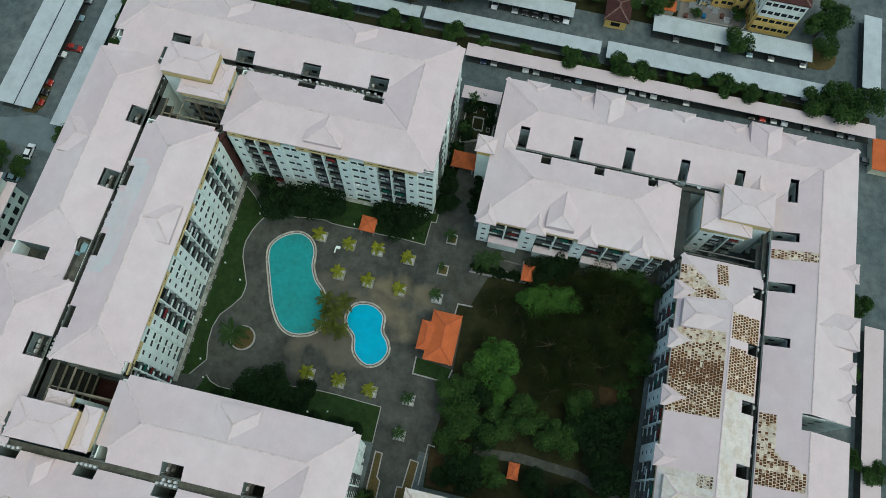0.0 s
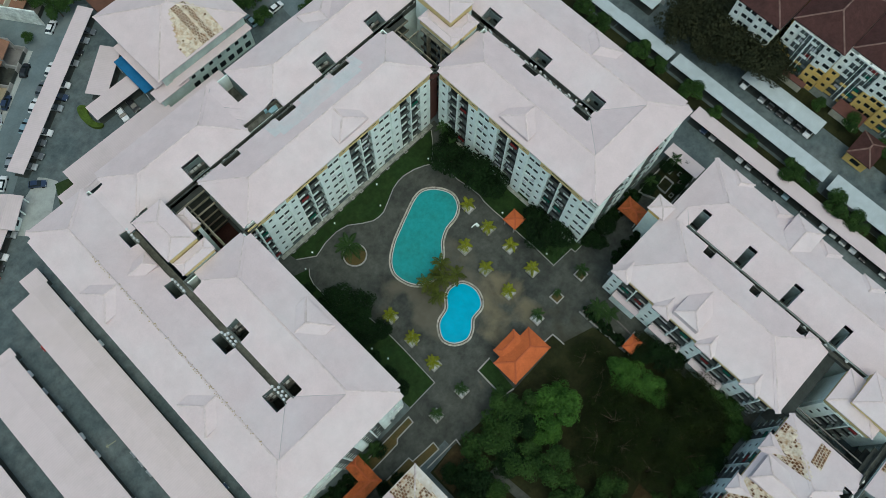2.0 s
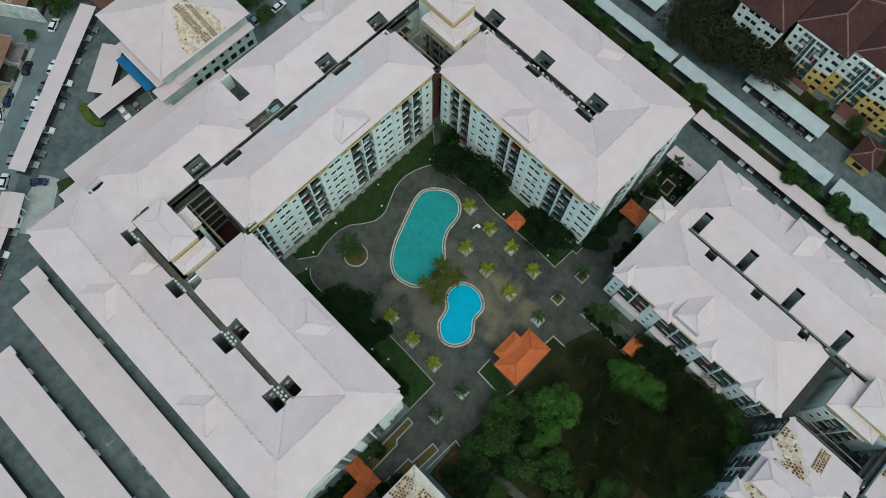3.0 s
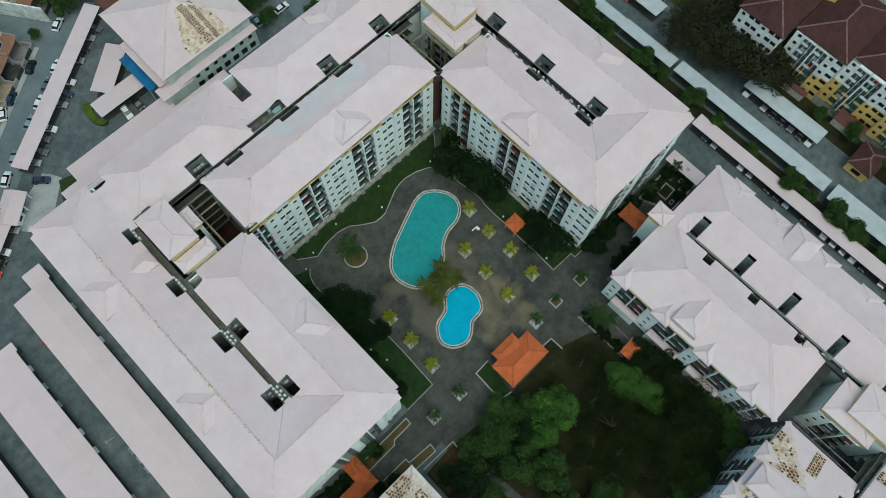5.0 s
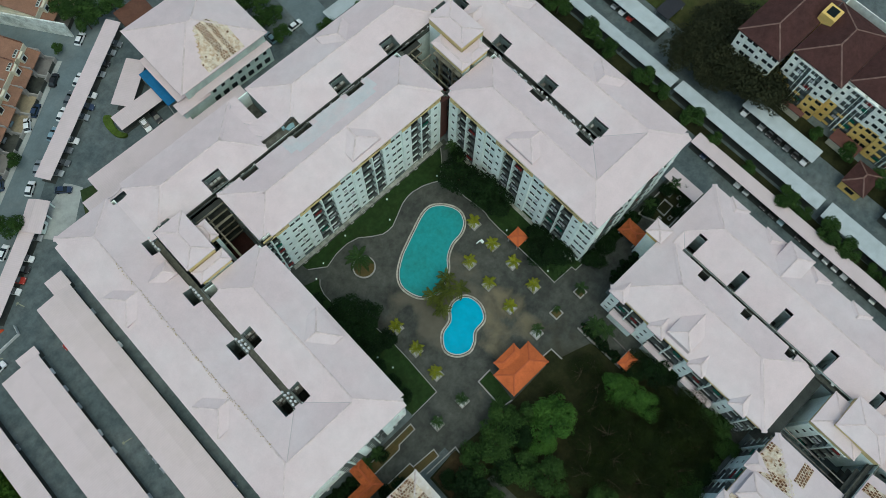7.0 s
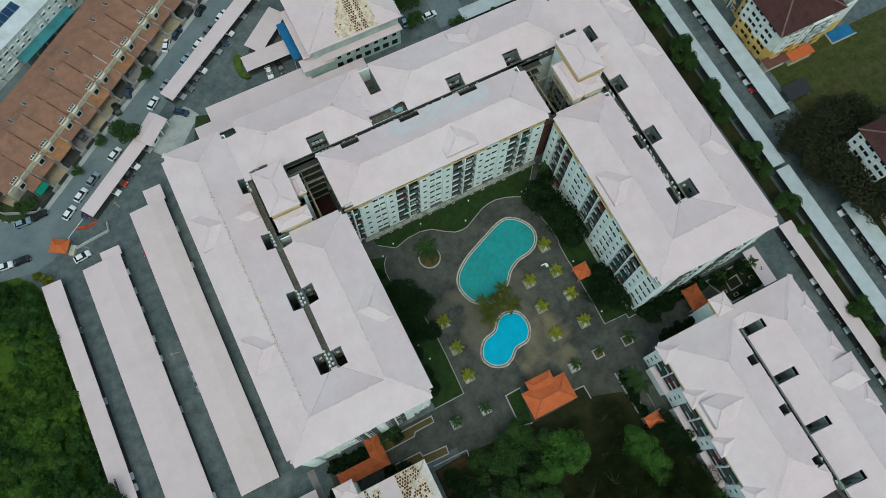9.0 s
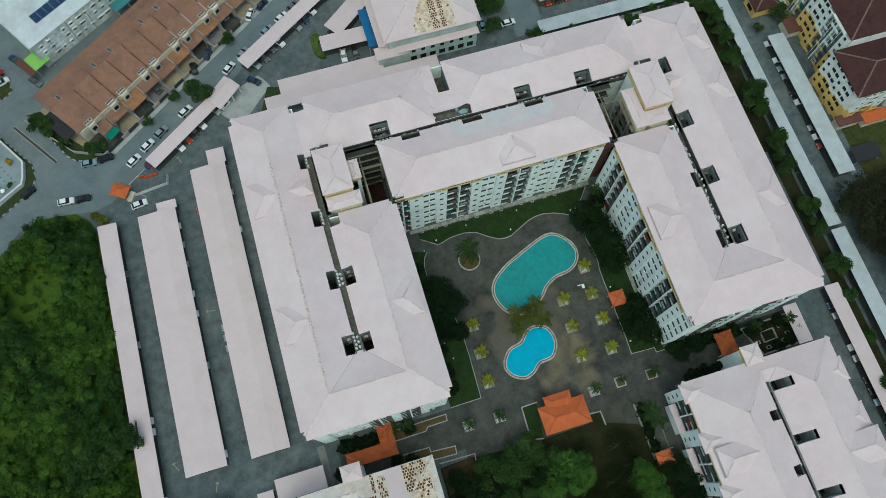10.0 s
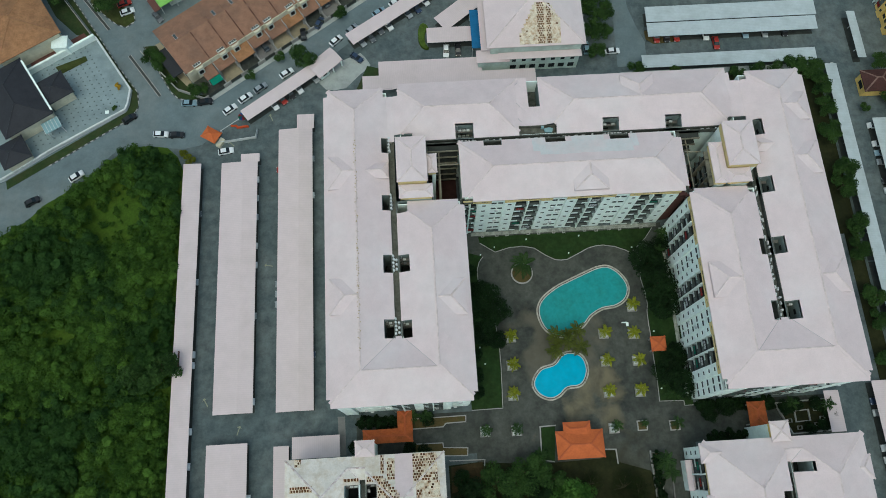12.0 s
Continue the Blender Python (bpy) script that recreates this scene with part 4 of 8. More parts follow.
facade(tg, (26.75, -70.5), (0, -1), Z0S, 4, SH_S, [("P", 3.2), ("B", 6.6)])
for k in range(4):
    z = 12.3 - SH_S * k
    # slabs near black, with the shade of this void in their colour
    part("gallery", boxes((18.5, 35.0, -67.6, -65.4, z, z + 0.15)), SHADEDARK, tg)
    part("gallery", boxes((19.4, 26.0, -85.2, -83.2, z, z + 0.15)), SHADEDARK, tg)
    part("tie_beam", boxes((21.5, 21.75, -84, -66, z - 0.25, z)), CONCRETE, tg)

# stripped roof patches: cream laths over a bare brown deck


def roof_sheet(bm, height, a, b, c, d, lo, hi):
    """A thin piece lying on the roof slope, left out over the light wells."""
    if any(e - 0.1 < (a + b) / 2 < f + 0.1 and g - 0.1 < (c + d) / 2 < h + 0.1 for e, f, g, h in SH_F + SH_G + SH_H):
        return
    v = [bm.verts.new((x, y, height(x, y) + h)) for h in (lo, hi) for x, y in ((a, c), (b, c), (b, d), (a, d))]
    for f in ((4, 5, 6, 7), (0, 1, 5, 4), (1, 2, 6, 5), (2, 3, 7, 6), (3, 0, 4, 7)):
        bm.faces.new([v[i] for i in f])


def south_height(x, y):
    wings = OUTER if y < -85 or x > 35.5 or x < -59.4 else INNER
    return EAVE_S + max(hip_height(wings, x, y, SLOPE), 0) + 0.24


def stripped_patch(own, x0, x1, y0, y1, closed=0.2, seed=1, bars=(0.28, 0.2), pitch=(0.62, 0.62), height=south_height, inside=None):
    """Cells of a lath grid; open cells show the deck, closed ones still carry a cream sheet. closed: a share, or a function of the place."""
    rnd = random.Random(seed)
    deck, lath = bmesh.new(), bmesh.new()
    nx, ny = max(1, round((x1 - x0) / pitch[0])), max(1, round((y1 - y0) / pitch[1]))
    dx, dy = (x1 - x0) / nx, (y1 - y0) / ny
    for i in range(nx):
        for j in range(ny):
            a, c = x0 + i * dx, y0 + j * dy
            if inside and not inside(a + dx / 2, c + dy / 2):
                continue
            share = closed(a, c) if callable(closed) else closed
            roof_sheet(deck, height, a, a + dx, c, c + dy, 0.0, 0.03)
            roof_sheet(lath, height, a, a + dx, c, c + dy * bars[1] * rnd.uniform(0.7, 1.3), 0.03, 0.075)
            if rnd.random() < share:
                # a tile still in place, often slipped a little
                slip = rnd.uniform(0.0, 0.18)
                roof_sheet(lath, height, a, a + dx * 0.99, c + dy * slip, c + dy * 0.995, 0.035, 0.085)
                continue
            # upright battens, staggered from row to row
            bx, at = bars[0] * rnd.uniform(0.6, 1.4), (0.5 if j % 2 else 0.0) + rnd.uniform(0, 0.18)
            roof_sheet(lath, height, a + dx * at, a + dx * min(at + bx, 1.0), c, c + dy, 0.03, 0.08)
            if rnd.random() < 0.1:
                roof_sheet(lath, height, a, a + dx * rnd.uniform(0.5, 1.0), c + dy * 0.4, c + dy, 0.035, 0.08)
    bmesh.ops.remove_doubles(deck, verts=deck.verts, dist=0.01)
    d = tagged(part("bare_deck", deck, RUST, own, "bare brown roof deck"), kind="stuff")
    tagged(part("lath_layer", lath, CREAM, d, "cream roof laths left after tiles were stripped"), kind="stuff")


def repair_sheet(own, x0, x1, y0, y1, m, label):
    """A newer or older run of roofing laid over the slope, in strips."""
    bm = bmesh.new()
    n, k = max(1, round((x1 - x0) / 0.9)), max(1, round((y1 - y0) / 1.5))
    for i in range(n):
        for j in range(k):
            roof_sheet(bm, south_height, x0 + (x1 - x0) * i / n, x0 + (x1 - x0) * (i + 1) / n, y0 + (y1 - y0) * j / k, y0 + (y1 - y0) * (j + 1) / k, 0.0, 0.03)
    bmesh.ops.remove_doubles(bm, verts=bm.verts, dist=0.01)
    part("roof_patch", bm, m, own, label)


repair_sheet(g_block, -29.6, -9.0, -83.8, -77.4, OLDROOF, "weathered cream roofing")
repair_sheet(g_block, -32.6, -26.0, -77.0, -67.2, OLDROOF, "weathered cream roofing")
stripped_patch(g_block, -15.0, -8.6, -76.8, -67.0, 0.02, 1, (0.26, 0.15))
stripped_patch(g_block, -8.6, -4.0, -76.8, -67.0, 0.0, 20, (0.09, 0.07))
stripped_patch(g_block, -4.0, 0.4, -76.8, -67.0, lambda x, y: 0.15 + 0.15 * (x + 4.0), 2)
stripped_patch(g_block, 0.4, 2.7, -76.6, -67.6, 0.85, 16)
stripped_patch(g_block, -8.8, 0.0, -83.9, -77.5, 0.02, 3, (0.24, 0.16))
stripped_patch(g_block, 1.8, 7.3, -83.9, -77.5, 0.02, 4, (0.24, 0.16))
stripped_patch(g_block, 9.6, 16.6, -76.0, -67.0, lambda x, y: 0.25 if x < 11.2 or x > 14.6 else 0.75, 5, inside=lambda x, y: x - 9.6 < (y + 77.5) * 0.8)
stripped_patch(g_block, 13.1, 18.3, -76.8, -74.4, 0.05, 6)
stripped_patch(g_block, -28.6, -26.2, -76.8, -74.0, 0.1, 7)
stripped_patch(g_block, -18.6, -11.2, -88.9, -85.8, lambda x, y: 0.1 if x > -13 else 0.65, 8, (0.2, 0.16))
stripped_patch(g_block, -25.3, -18.6, -94.4, -85.8, lambda x, y: 0.02 if x < -22.8 or -21.6 < x < -20.7 else 0.6, 9, (0.18, 0.14), inside=lambda x, y: y > -88.9 - (-18.6 - x) * 1.6)
stripped_patch(g_block, 22.4, 24.6, -95.0, -85.8, 0.35, 10)
stripped_patch(h_block, -48.2, -42.8, -26.0, -20.1, lambda x, y: 0.1 if x < -46.6 else 0.45, 11)
stripped_patch(h_block, -47.6, -42.4, -29.5, -26.0, 0.7, 14)
stripped_patch(h_block, -58.4, -51.2, -36.0, -24.4, 0.12, 12, inside=lambda x, y: x < -56.0 + (-23.5 - y) * 1.0)
stripped_patch(h_block, -55.3, -54.6, -24.0, -20.0, 0.0, 13)
stripped_patch(h_block, -53.9, -52.2, -25.4, -20.8, 0.45, 17)
stripped_patch(h_block, -75.4, -70.3, -27.0, -25.7, 0.0, 15)
stripped_patch(h_block, -63.5, -60.3, -25.4, -24.6, 0.0, 18)
stripped_patch(h_block, -74.4, -73.0, -21.6, -19.9, 0.3, 19)
repair_sheet(h_block, -52.1, -48.2, -29.0, -19.9, ROOF, "pink roofing repair")

# ---- pools and courtyard ----
BIG = smooth_loop([(-14.3, 13.4), (-13.0, 16.5), (-9.3, 19.3), (-5.6, 21.0), (-2.2, 22.4), (2.0, 24.0), (4.9, 24.1), (7.5, 22.1), (9.0, 18.9), (8.1, 16.0), (5.6, 14.3), (1.9, 13.7), (-1.3, 12.0), (-3.6, 9.6), (-7.0, 7.4), (-10.4, 7.2), (-13.2, 9.5)])
SMALL = smooth_loop([(-17.3, -4.5), (-16.4, -7.0), (-13.9, -8.3), (-11.7, -7.7), (-9.4, -5.9), (-5.9, -5.3), (-4.2, -2.3), (-4.9, 1.0), (-7.4, 2.2), (-9.6, 1.7), (-11.8, -0.5), (-15.3, -1.6)])
POOLGUTTER = mat("grey_pool_gutter", (0.12, 0.12, 0.105), spots=0.3, stain=0.5, stain_size=0.6)
COPING = mat("stained_beige_coping", (0.42, 0.40, 0.34), spots=0.2, size=0.3, stain=0.9, stain_size=0.55, stain_colour=(0.15, 0.14, 0.12), mid=0.3, mid_size=1.3)
for line, m, n in ((BIG, POOLDEEP, "large teal"), (SMALL, POOLBLUE, "small bright blue")):
    pool = thing("swimming_pool", (line[0][0], line[0][1], 0.03), n + " free-form swimming pool with a pale rim", "pool", "pools")
    part("basin_water", prism(line, 0.03, 0.14), m, pool, "still pool water")
    part("inner_rim", ring(line, offset_loop(line, 0.2), 0.04, 0.24), RIM, pool, "white tiled pool edge")
    part("gutter", ring(offset_loop(line, 0.22), offset_loop(line, 0.42), 0.035, 0.09), POOLGUTTER, pool, "dark overflow gutter")
    part("outer_rim", ring(offset_loop(line, 0.44), offset_loop(line, 0.82), 0.035, 0.17), COPING, pool, "stained beige coping band")

# lawns and kerbs
LAWN_N = [(-28.6, 34.6), (-28.3, 32.9)] + [(-24.4, 30.2), (-20.7, 31.2), (-17.0, 31.4), (-14.0, 30.7), (-11.2, 28.6), (-8.8, 27.2), (-7.2, 27.0), (-5.6, 27.1), (-2.6, 28.5), (0.3, 29.9), (2.4, 30.4), (4.4, 30.5), (7.4, 29.9), (10.0, 28.8), (11.5, 27.9), (15.8, 31.8), (18.0, 34.6)]
LAWN_E = [(21.5, 30), (13.8, 28.6), (13.4, 24), (13.0, 20.6), (13.6, 17), (13.8, 13.8), (13.4, 12.1), (13.3, 8.5), (13.4, 6.0), (13.3, 0.0), (13.4, -5), (13.2, -10.8), (19.2, -11.0), (19.3, -12.2), (21.5, -12.2)]
LAWN_W = [(-33.5, 31), (-27.7, 29.1), (-28.8, 27.8), (-29.5, 25.6), (-29.5, 22.1), (-28.2, 20.0), (-26.0, 12), (-25.4, 5), (-25.4, 0), (-25.8, -10.2), (-33.5, -10.3)]
for pts, m in ((LAWN_N, "lawn below the north block"), (LAWN_E, "shaded planting strip below the east block"), (LAWN_W, "lawn beside the west block")):
    tagged(part("lawn", prism(pts, 0.03, 0.13), LAWN), "dark green mown " + m, "lawn", kind="structure")


def strip(name, pts, w, z0, z1, m, label, closed=False, category="kerb"):
    """A narrow band along a line, with mitred corners."""
    n = len(pts)
    left, right = [], []
    for i, p in enumerate(pts):
        p = Vector(p)
        before = Vector(pts[i - 1]) if i or closed else None
        after = Vector(pts[(i + 1) % n]) if i < n - 1 or closed else None
        d0 = (p - before).normalized() if before else None
        d1 = (after - p).normalized() if after else None
        d0, d1 = d0 or d1, d1 or d0
        s = Vector((-d0.y - d1.y, d0.x + d1.x)).normalized()
        s *= w / 2 / max(s.dot(Vector((-d0.y, d0.x))), 0.5)
        left.append(p + s)
        right.append(p - s)
    bm = bmesh.new()
    rows = [[bm.verts.new((q.x, q.y, z)) for q in line] for line, z in ((left, z0), (left, z1), (right, z1), (right, z0))]
    for i in range(n if closed else n - 1):
        k = (i + 1) % n
        for a in range(4):
            b = (a + 1) % 4
            bm.faces.new((rows[a][i], rows[a][k], rows[b][k], rows[b][i]))
    if not closed:
        for i in (0, n - 1):
            bm.faces.new([r[i] for r in rows])
    return tagged(part(name, bm, m), label, category, kind="structure")


strip("kerb_lawn_north", LAWN_N[1:], 0.17, 0.03, 0.26, KERB, "pale winding concrete kerb of a lawn")
strip("kerb_lawn_east", LAWN_E[1:], 0.16, 0.03, 0.26, KERB, "pale concrete kerb of a planting strip")
strip("kerb_lawn_west", LAWN_W[1:], 0.17, 0.03, 0.3, KERB, "pale concrete kerb of a lawn")
APRON = mat("grey_worn_concrete", (0.34, 0.35, 0.31), spots=0.25, stain=0.75, stain_size=0.5, stain_colour=(0.06, 0.06, 0.045), mid=0.35, mid_size=1.5)
# apron along the foot of the north and east blocks
strip("apron_north", [(-30.5, 35.45), (19.2, 35.45)], 1.0, 0.03, 0.2, APRON, "weathered concrete apron with drain", category="paving")
strip("apron_east", [(20.3, 34.5), (20.3, -10.0)], 1.0, 0.03, 0.2, APRON, "weathered concrete apron with drain", category="paving")

for i, x in enumerate((-27.4, -23.6, -20.9, -15.2, -12.4, -8.4, -5.7, -0.1, 3.0, 6.5, 9.3, 15.1)):
    y = 34.9 + 0.25 * math.sin(3.1 * i)
    sump = part("drain_sump", wall_ring(x - 0.42, x + 0.42, y - 0.42, y + 0.42, 0.1, 0.42, 0.14), KERB)
    tagged(sump, "square concrete drain sump at the foot of a wall", "drain", "drain sumps")

# round bed with a palm
bed = thing("round_planter", (-17.9, 24.0, 0.03), "round kerbed bed with dry grass on the paving", "planter")
CIRC = [(-17.9 + 2.55 * math.cos(a * math.pi / 16), 24.0 + 2.55 * math.sin(a * math.pi / 16)) for a in range(32)]
part("soil", prism(CIRC, 0.03, 0.2), DRYGRASS, bed, "dry grass and soil")
part("kerb_ring", ring(CIRC, offset_loop(CIRC, 0.32), 0.03, 0.34), KERB, bed)

# sunken court with low walls beside the south block
YARD = [(9.2, -22.9), (13.7, -23.2), (13.2, -36.2), (9.2, -35.8)]
slab("court_yard", YARD, 0.03, 0.16, PAVING, "dark worn paving of a small walled court")
strip("court_wall", YARD, 0.26, 0.03, 0.75, CONCRETE, "low weathered concrete wall of a small court", True, "wall")
strip("court_bed", [(10.9, -23.4), (10.9, -35.6)], 0.14, 0.16, 0.5, KERB, "pale kerb of a narrow planting bed")
# square planters with small palms
PLANTERS = [(-22.3, 7.2), (-22.7, 0.1), (-23.0, -7.3), (9.6, 13.4), (1.4, 6.8), (9.0, 6.3), (1.1, -0.2), (9.1, -0.5), (0.8, -7.9), (8.7, -8.2), (-30.6, -15.6), (-22.9, -15.8), (1.0, -16.6), (8.0, -16.4), (16.0, -16.8)]
BOX = 1.25
for i, (x, y) in enumerate(PLANTERS):
    pl = thing("square_planter", (x, y, 0.03), "low square concrete planter standing on dark paving", "planter", "square planters")
    part("kerb_frame", boxes((x - BOX, x + BOX, y - BOX, y - BOX + 0.28, 0.03, 0.4), (x - BOX, x + BOX, y + BOX - 0.28, y + BOX, 0.03, 0.4), (x - BOX, x - BOX + 0.28, y - BOX + 0.28, y + BOX - 0.28, 0.03, 0.4), (x + BOX - 0.28, x + BOX, y - BOX + 0.28, y + BOX - 0.28, 0.03, 0.4)), KERB, pl)
    part("gravel_fill", boxes((x - BOX + 0.28, x + BOX - 0.28, y - BOX + 0.28, y + BOX - 0.28, 0.03, 0.3)), DRYGRASS if i in (13, 14) else RIM, pl, "pale gravel fill")


RIDGEORANGE = mat("worn_orange_ridge", (0.42, 0.11, 0.045), spots=0.2)


def orange_roof(name, rects, z, slope, label, post_inset=0.6, category="pavilion", tile=None):
    a, b, c, d = rects[0]
    pv = thing(name, ((a + b) / 2, (c + d) / 2, 0.03), label, category)
    roof(pv, rects, rects, z, slope, (), tile or ORANGE, RIDGEORANGE)
    for e, f, g, h in rects[:1]:
        for px in (e + post_inset, f - post_inset):
            for py in (g + post_inset, h - post_inset):
                part("post", boxes((px - 0.15, px + 0.15, py - 0.15, py + 0.15, 0.03, z + 0.2)), KERB, pv)
    return pv


orange_roof("pavilion", [(-14.0, -2.6, -23.3, -16.7), (-12.0, -5.4, -17.8, -14.7)], 3.2, 0.42, "open pavilion with orange tiled hipped roof by the pool")
orange_roof("pool_hut", [(12.3, 16.1, 1.2, 4.9)], 2.8, 0.3, "small square hut with orange tiled roof on a lawn", 0.4)
orange_roof("garden_shelter", [(8.9, 12.8, -37.2, -34.4)], 2.8, 0.35, "small orange-roofed shelter beside the garden", 0.4)
orange_roof("garden_shelter", [(-34.4, -31.0, -41.9, -39.6)], 2.8, 0.35, "small orange-roofed shelter under the trees", 0.4)
orange_roof("link_canopy", [(33.2, 37.6, -18.4, -12.5)], 3.4, 0.25, "dirty orange tiled canopy over a passage entrance, shade in its colour", 0.6, tile=SHADEORANGE)
orange_roof("link_canopy", [(-60.2, -48.2, -17.0, -13.7), (-51.8, -48.2, -17.0, -9.0)], 3.2, 0.35, "dirty orange tiled L-shaped canopy over a passage entrance, shade in its colour", 0.6, tile=SHADEORANGE)
strip("pavilion_kerb", [(-13.2, -15.1), (-17.1, -15.2), (-17.4, -23.0), (-14.4, -23.6)], 0.28, 0.03, 0.35, KERB, "pale kerb of a planted bed by the pavilion")
tagged(part("bed_soil", prism([(-13.4, -15.3), (-16.9, -15.4), (-17.2, -23), (-14.3, -23.4)], 0.03, 0.12), LAWN), "planted bed beside the pavilion", "planting", kind="structure")
strip("garden_kerb", [(-2.4, -21.4), (0.8, -21.6), (0.9, -25.0)], 0.28, 0.03, 0.35, KERB, "pale kerb at a garden corner")
# passage beds on the west side
for n, pts in enumerate(([(-54, -13.6), (-48, -13.9), (-40.8, -13.8), (-40.1, -13.0), (-35.2, -12.9), (-35.1, -11.4), (-54, -11.6)], [(-48.2, -17.5), (-41.1, -17.6), (-41.0, -18.7), (-35.1, -19.1), (-35.3, -20.9), (-39.7, -20.7), (-48.2, -20.3)])):
    tagged(part("bed_soil", prism(pts, 0.03, 0.15), DRYGRASS), "brown soil bed along a passage", "planting", kind="structure")
    strip("bed_kerb", pts, 0.25, 0.03, 0.32, KERB, "pale kerb round a passage bed", True)
strip("passage_wall", [(-39.8, -21.9), (-31.2, -22.1), (-31.4, -23.6)], 0.25, 0.03, 0.5, KERB, "low pale wall at the garden edge", category="wall")
slab("path_slab", [(-66.6, -9.9), (-64.8, -9.9), (-64.6, -19.1), (-66.2, -19.1)], 0.0, 0.05, KERBB, "narrow pale concrete path")
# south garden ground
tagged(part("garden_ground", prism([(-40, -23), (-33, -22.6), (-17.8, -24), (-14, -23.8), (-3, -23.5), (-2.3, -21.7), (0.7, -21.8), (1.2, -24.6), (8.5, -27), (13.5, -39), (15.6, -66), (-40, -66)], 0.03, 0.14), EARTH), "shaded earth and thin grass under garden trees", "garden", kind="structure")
strip("garden_path", [(-30.0, -32.0), (-30.2, -35), (-29.6, -42), (-29.9, -48), (-30.3, -54.5), (-32.4, -61), (-34, -65)], 2.0, 0.14, 0.18, PAVING, "narrow dark path winding through the garden", category="path")
slab("bare_soil", [(-39.4, -23.4), (-31.9, -22.6), (-31.6, -27.6), (-39.6, -29.4)], 0.14, 0.17, SOIL, "bare brown soil at the garden edge", category="planting")
slab("bare_soil", [(-10.2, -56.2), (-10.4, -61.4), (-14.4, -61.8), (-14.2, -57.0)], 0.14, 0.17, SOIL, "bare brown soil between garden trees", category="planting")
strip("garden_wall", [(9.0, -22.4), (9.2, -34.5), (14.3, -34.5)], 0.3, 0.03, 0.7, KERB, "low pale wall round a planted court")
tagged(part("court_earth", prism([(9.1, -22.6), (9.3, -34.4), (15.5, -34.3), (15.6, -23)], 0.03, 0.1), PAVING), "dark court in front of the lower block", "paving", kind="structure")
tagged(part("court_bed", prism([(9.3, -22.8), (9.5, -34.2), (11.2, -34.2), (10.8, -28.0), (11.2, -22.8)], 0.1, 0.22), DRYGRASS), "planted bed along a court wall", "planting", kind="structure")
# east passage beds
strip("court_wall", [(41.5, -13.0), (55.0, -12.6), (55.4, -20.2), (44.5, -20.6)], 0.3, 0.03, 0.8, KERB, "low pale wall round a planted court", True)
strip("court_wall", [(46, -15.2), (49.5, -15.0), (49.5, -17.6), (46, -17.8)], 0.25, 0.03, 0.6, KERB, "low pale wall of an inner bed", True)
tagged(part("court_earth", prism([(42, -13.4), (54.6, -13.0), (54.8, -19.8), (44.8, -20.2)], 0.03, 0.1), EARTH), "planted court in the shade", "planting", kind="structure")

for i, (x, y) in enumerate(((43.6, -15.2), (44.4, -17.4), (45.0, -13.9), (47.6, -13.9), (51.4, -15.0), (52.6, -17.2), (51.0, -18.6), (46.6, -19.2), (53.4, -14.2))):
    tagged(part("plant_tub", wall_ring(x - 0.6, x + 0.6, y - 0.45, y + 0.45, 0.1, 0.55, 0.14), KERB), "small pale concrete plant tub in a shaded court", "planter", "court tubs")

# small white garden lamps
lamp = thing("garden_lamp", (-24.6, 31.3, 0.1), "small white garden lamp on a short post", "lamp", "garden lamps")
part("post", boxes((-24.64, -24.56, 31.26, 31.34, 0.1, 0.9)), METAL, lamp)
bm = bmesh.new()
bmesh.ops.create_uvsphere(bm, u_segments=10, v_segments=6, radius=0.22, matrix=Matrix.Translation((-24.6, 31.3, 1.05)))
part("globe", bm, WHITE, lamp)
for x, y in ((-5.2, 28.6), (11.6, 29.2), (-28.4, 29.4), (13.9, -3.4), (13.9, -7.8), (-30.4, 5.0), (-29.4, 0.8), (14.1, 6.6), (-16.0, 33.0), (-2.0, 33.2),):
    copy_thing(lamp, Matrix.Translation((x, y, 0.1)))
sh = thing("poolside_shower", (7.2, 9.0, 0.03), "white curved poolside shower pipe on the paving", "shower")
part("pipe", boxes((6.4, 7.6, 9.3, 9.5, 0.03, 0.5), (7.5, 8.1, 8.4, 9.4, 0.03, 0.45)), WHITE, sh)

# ---- car sheds ----


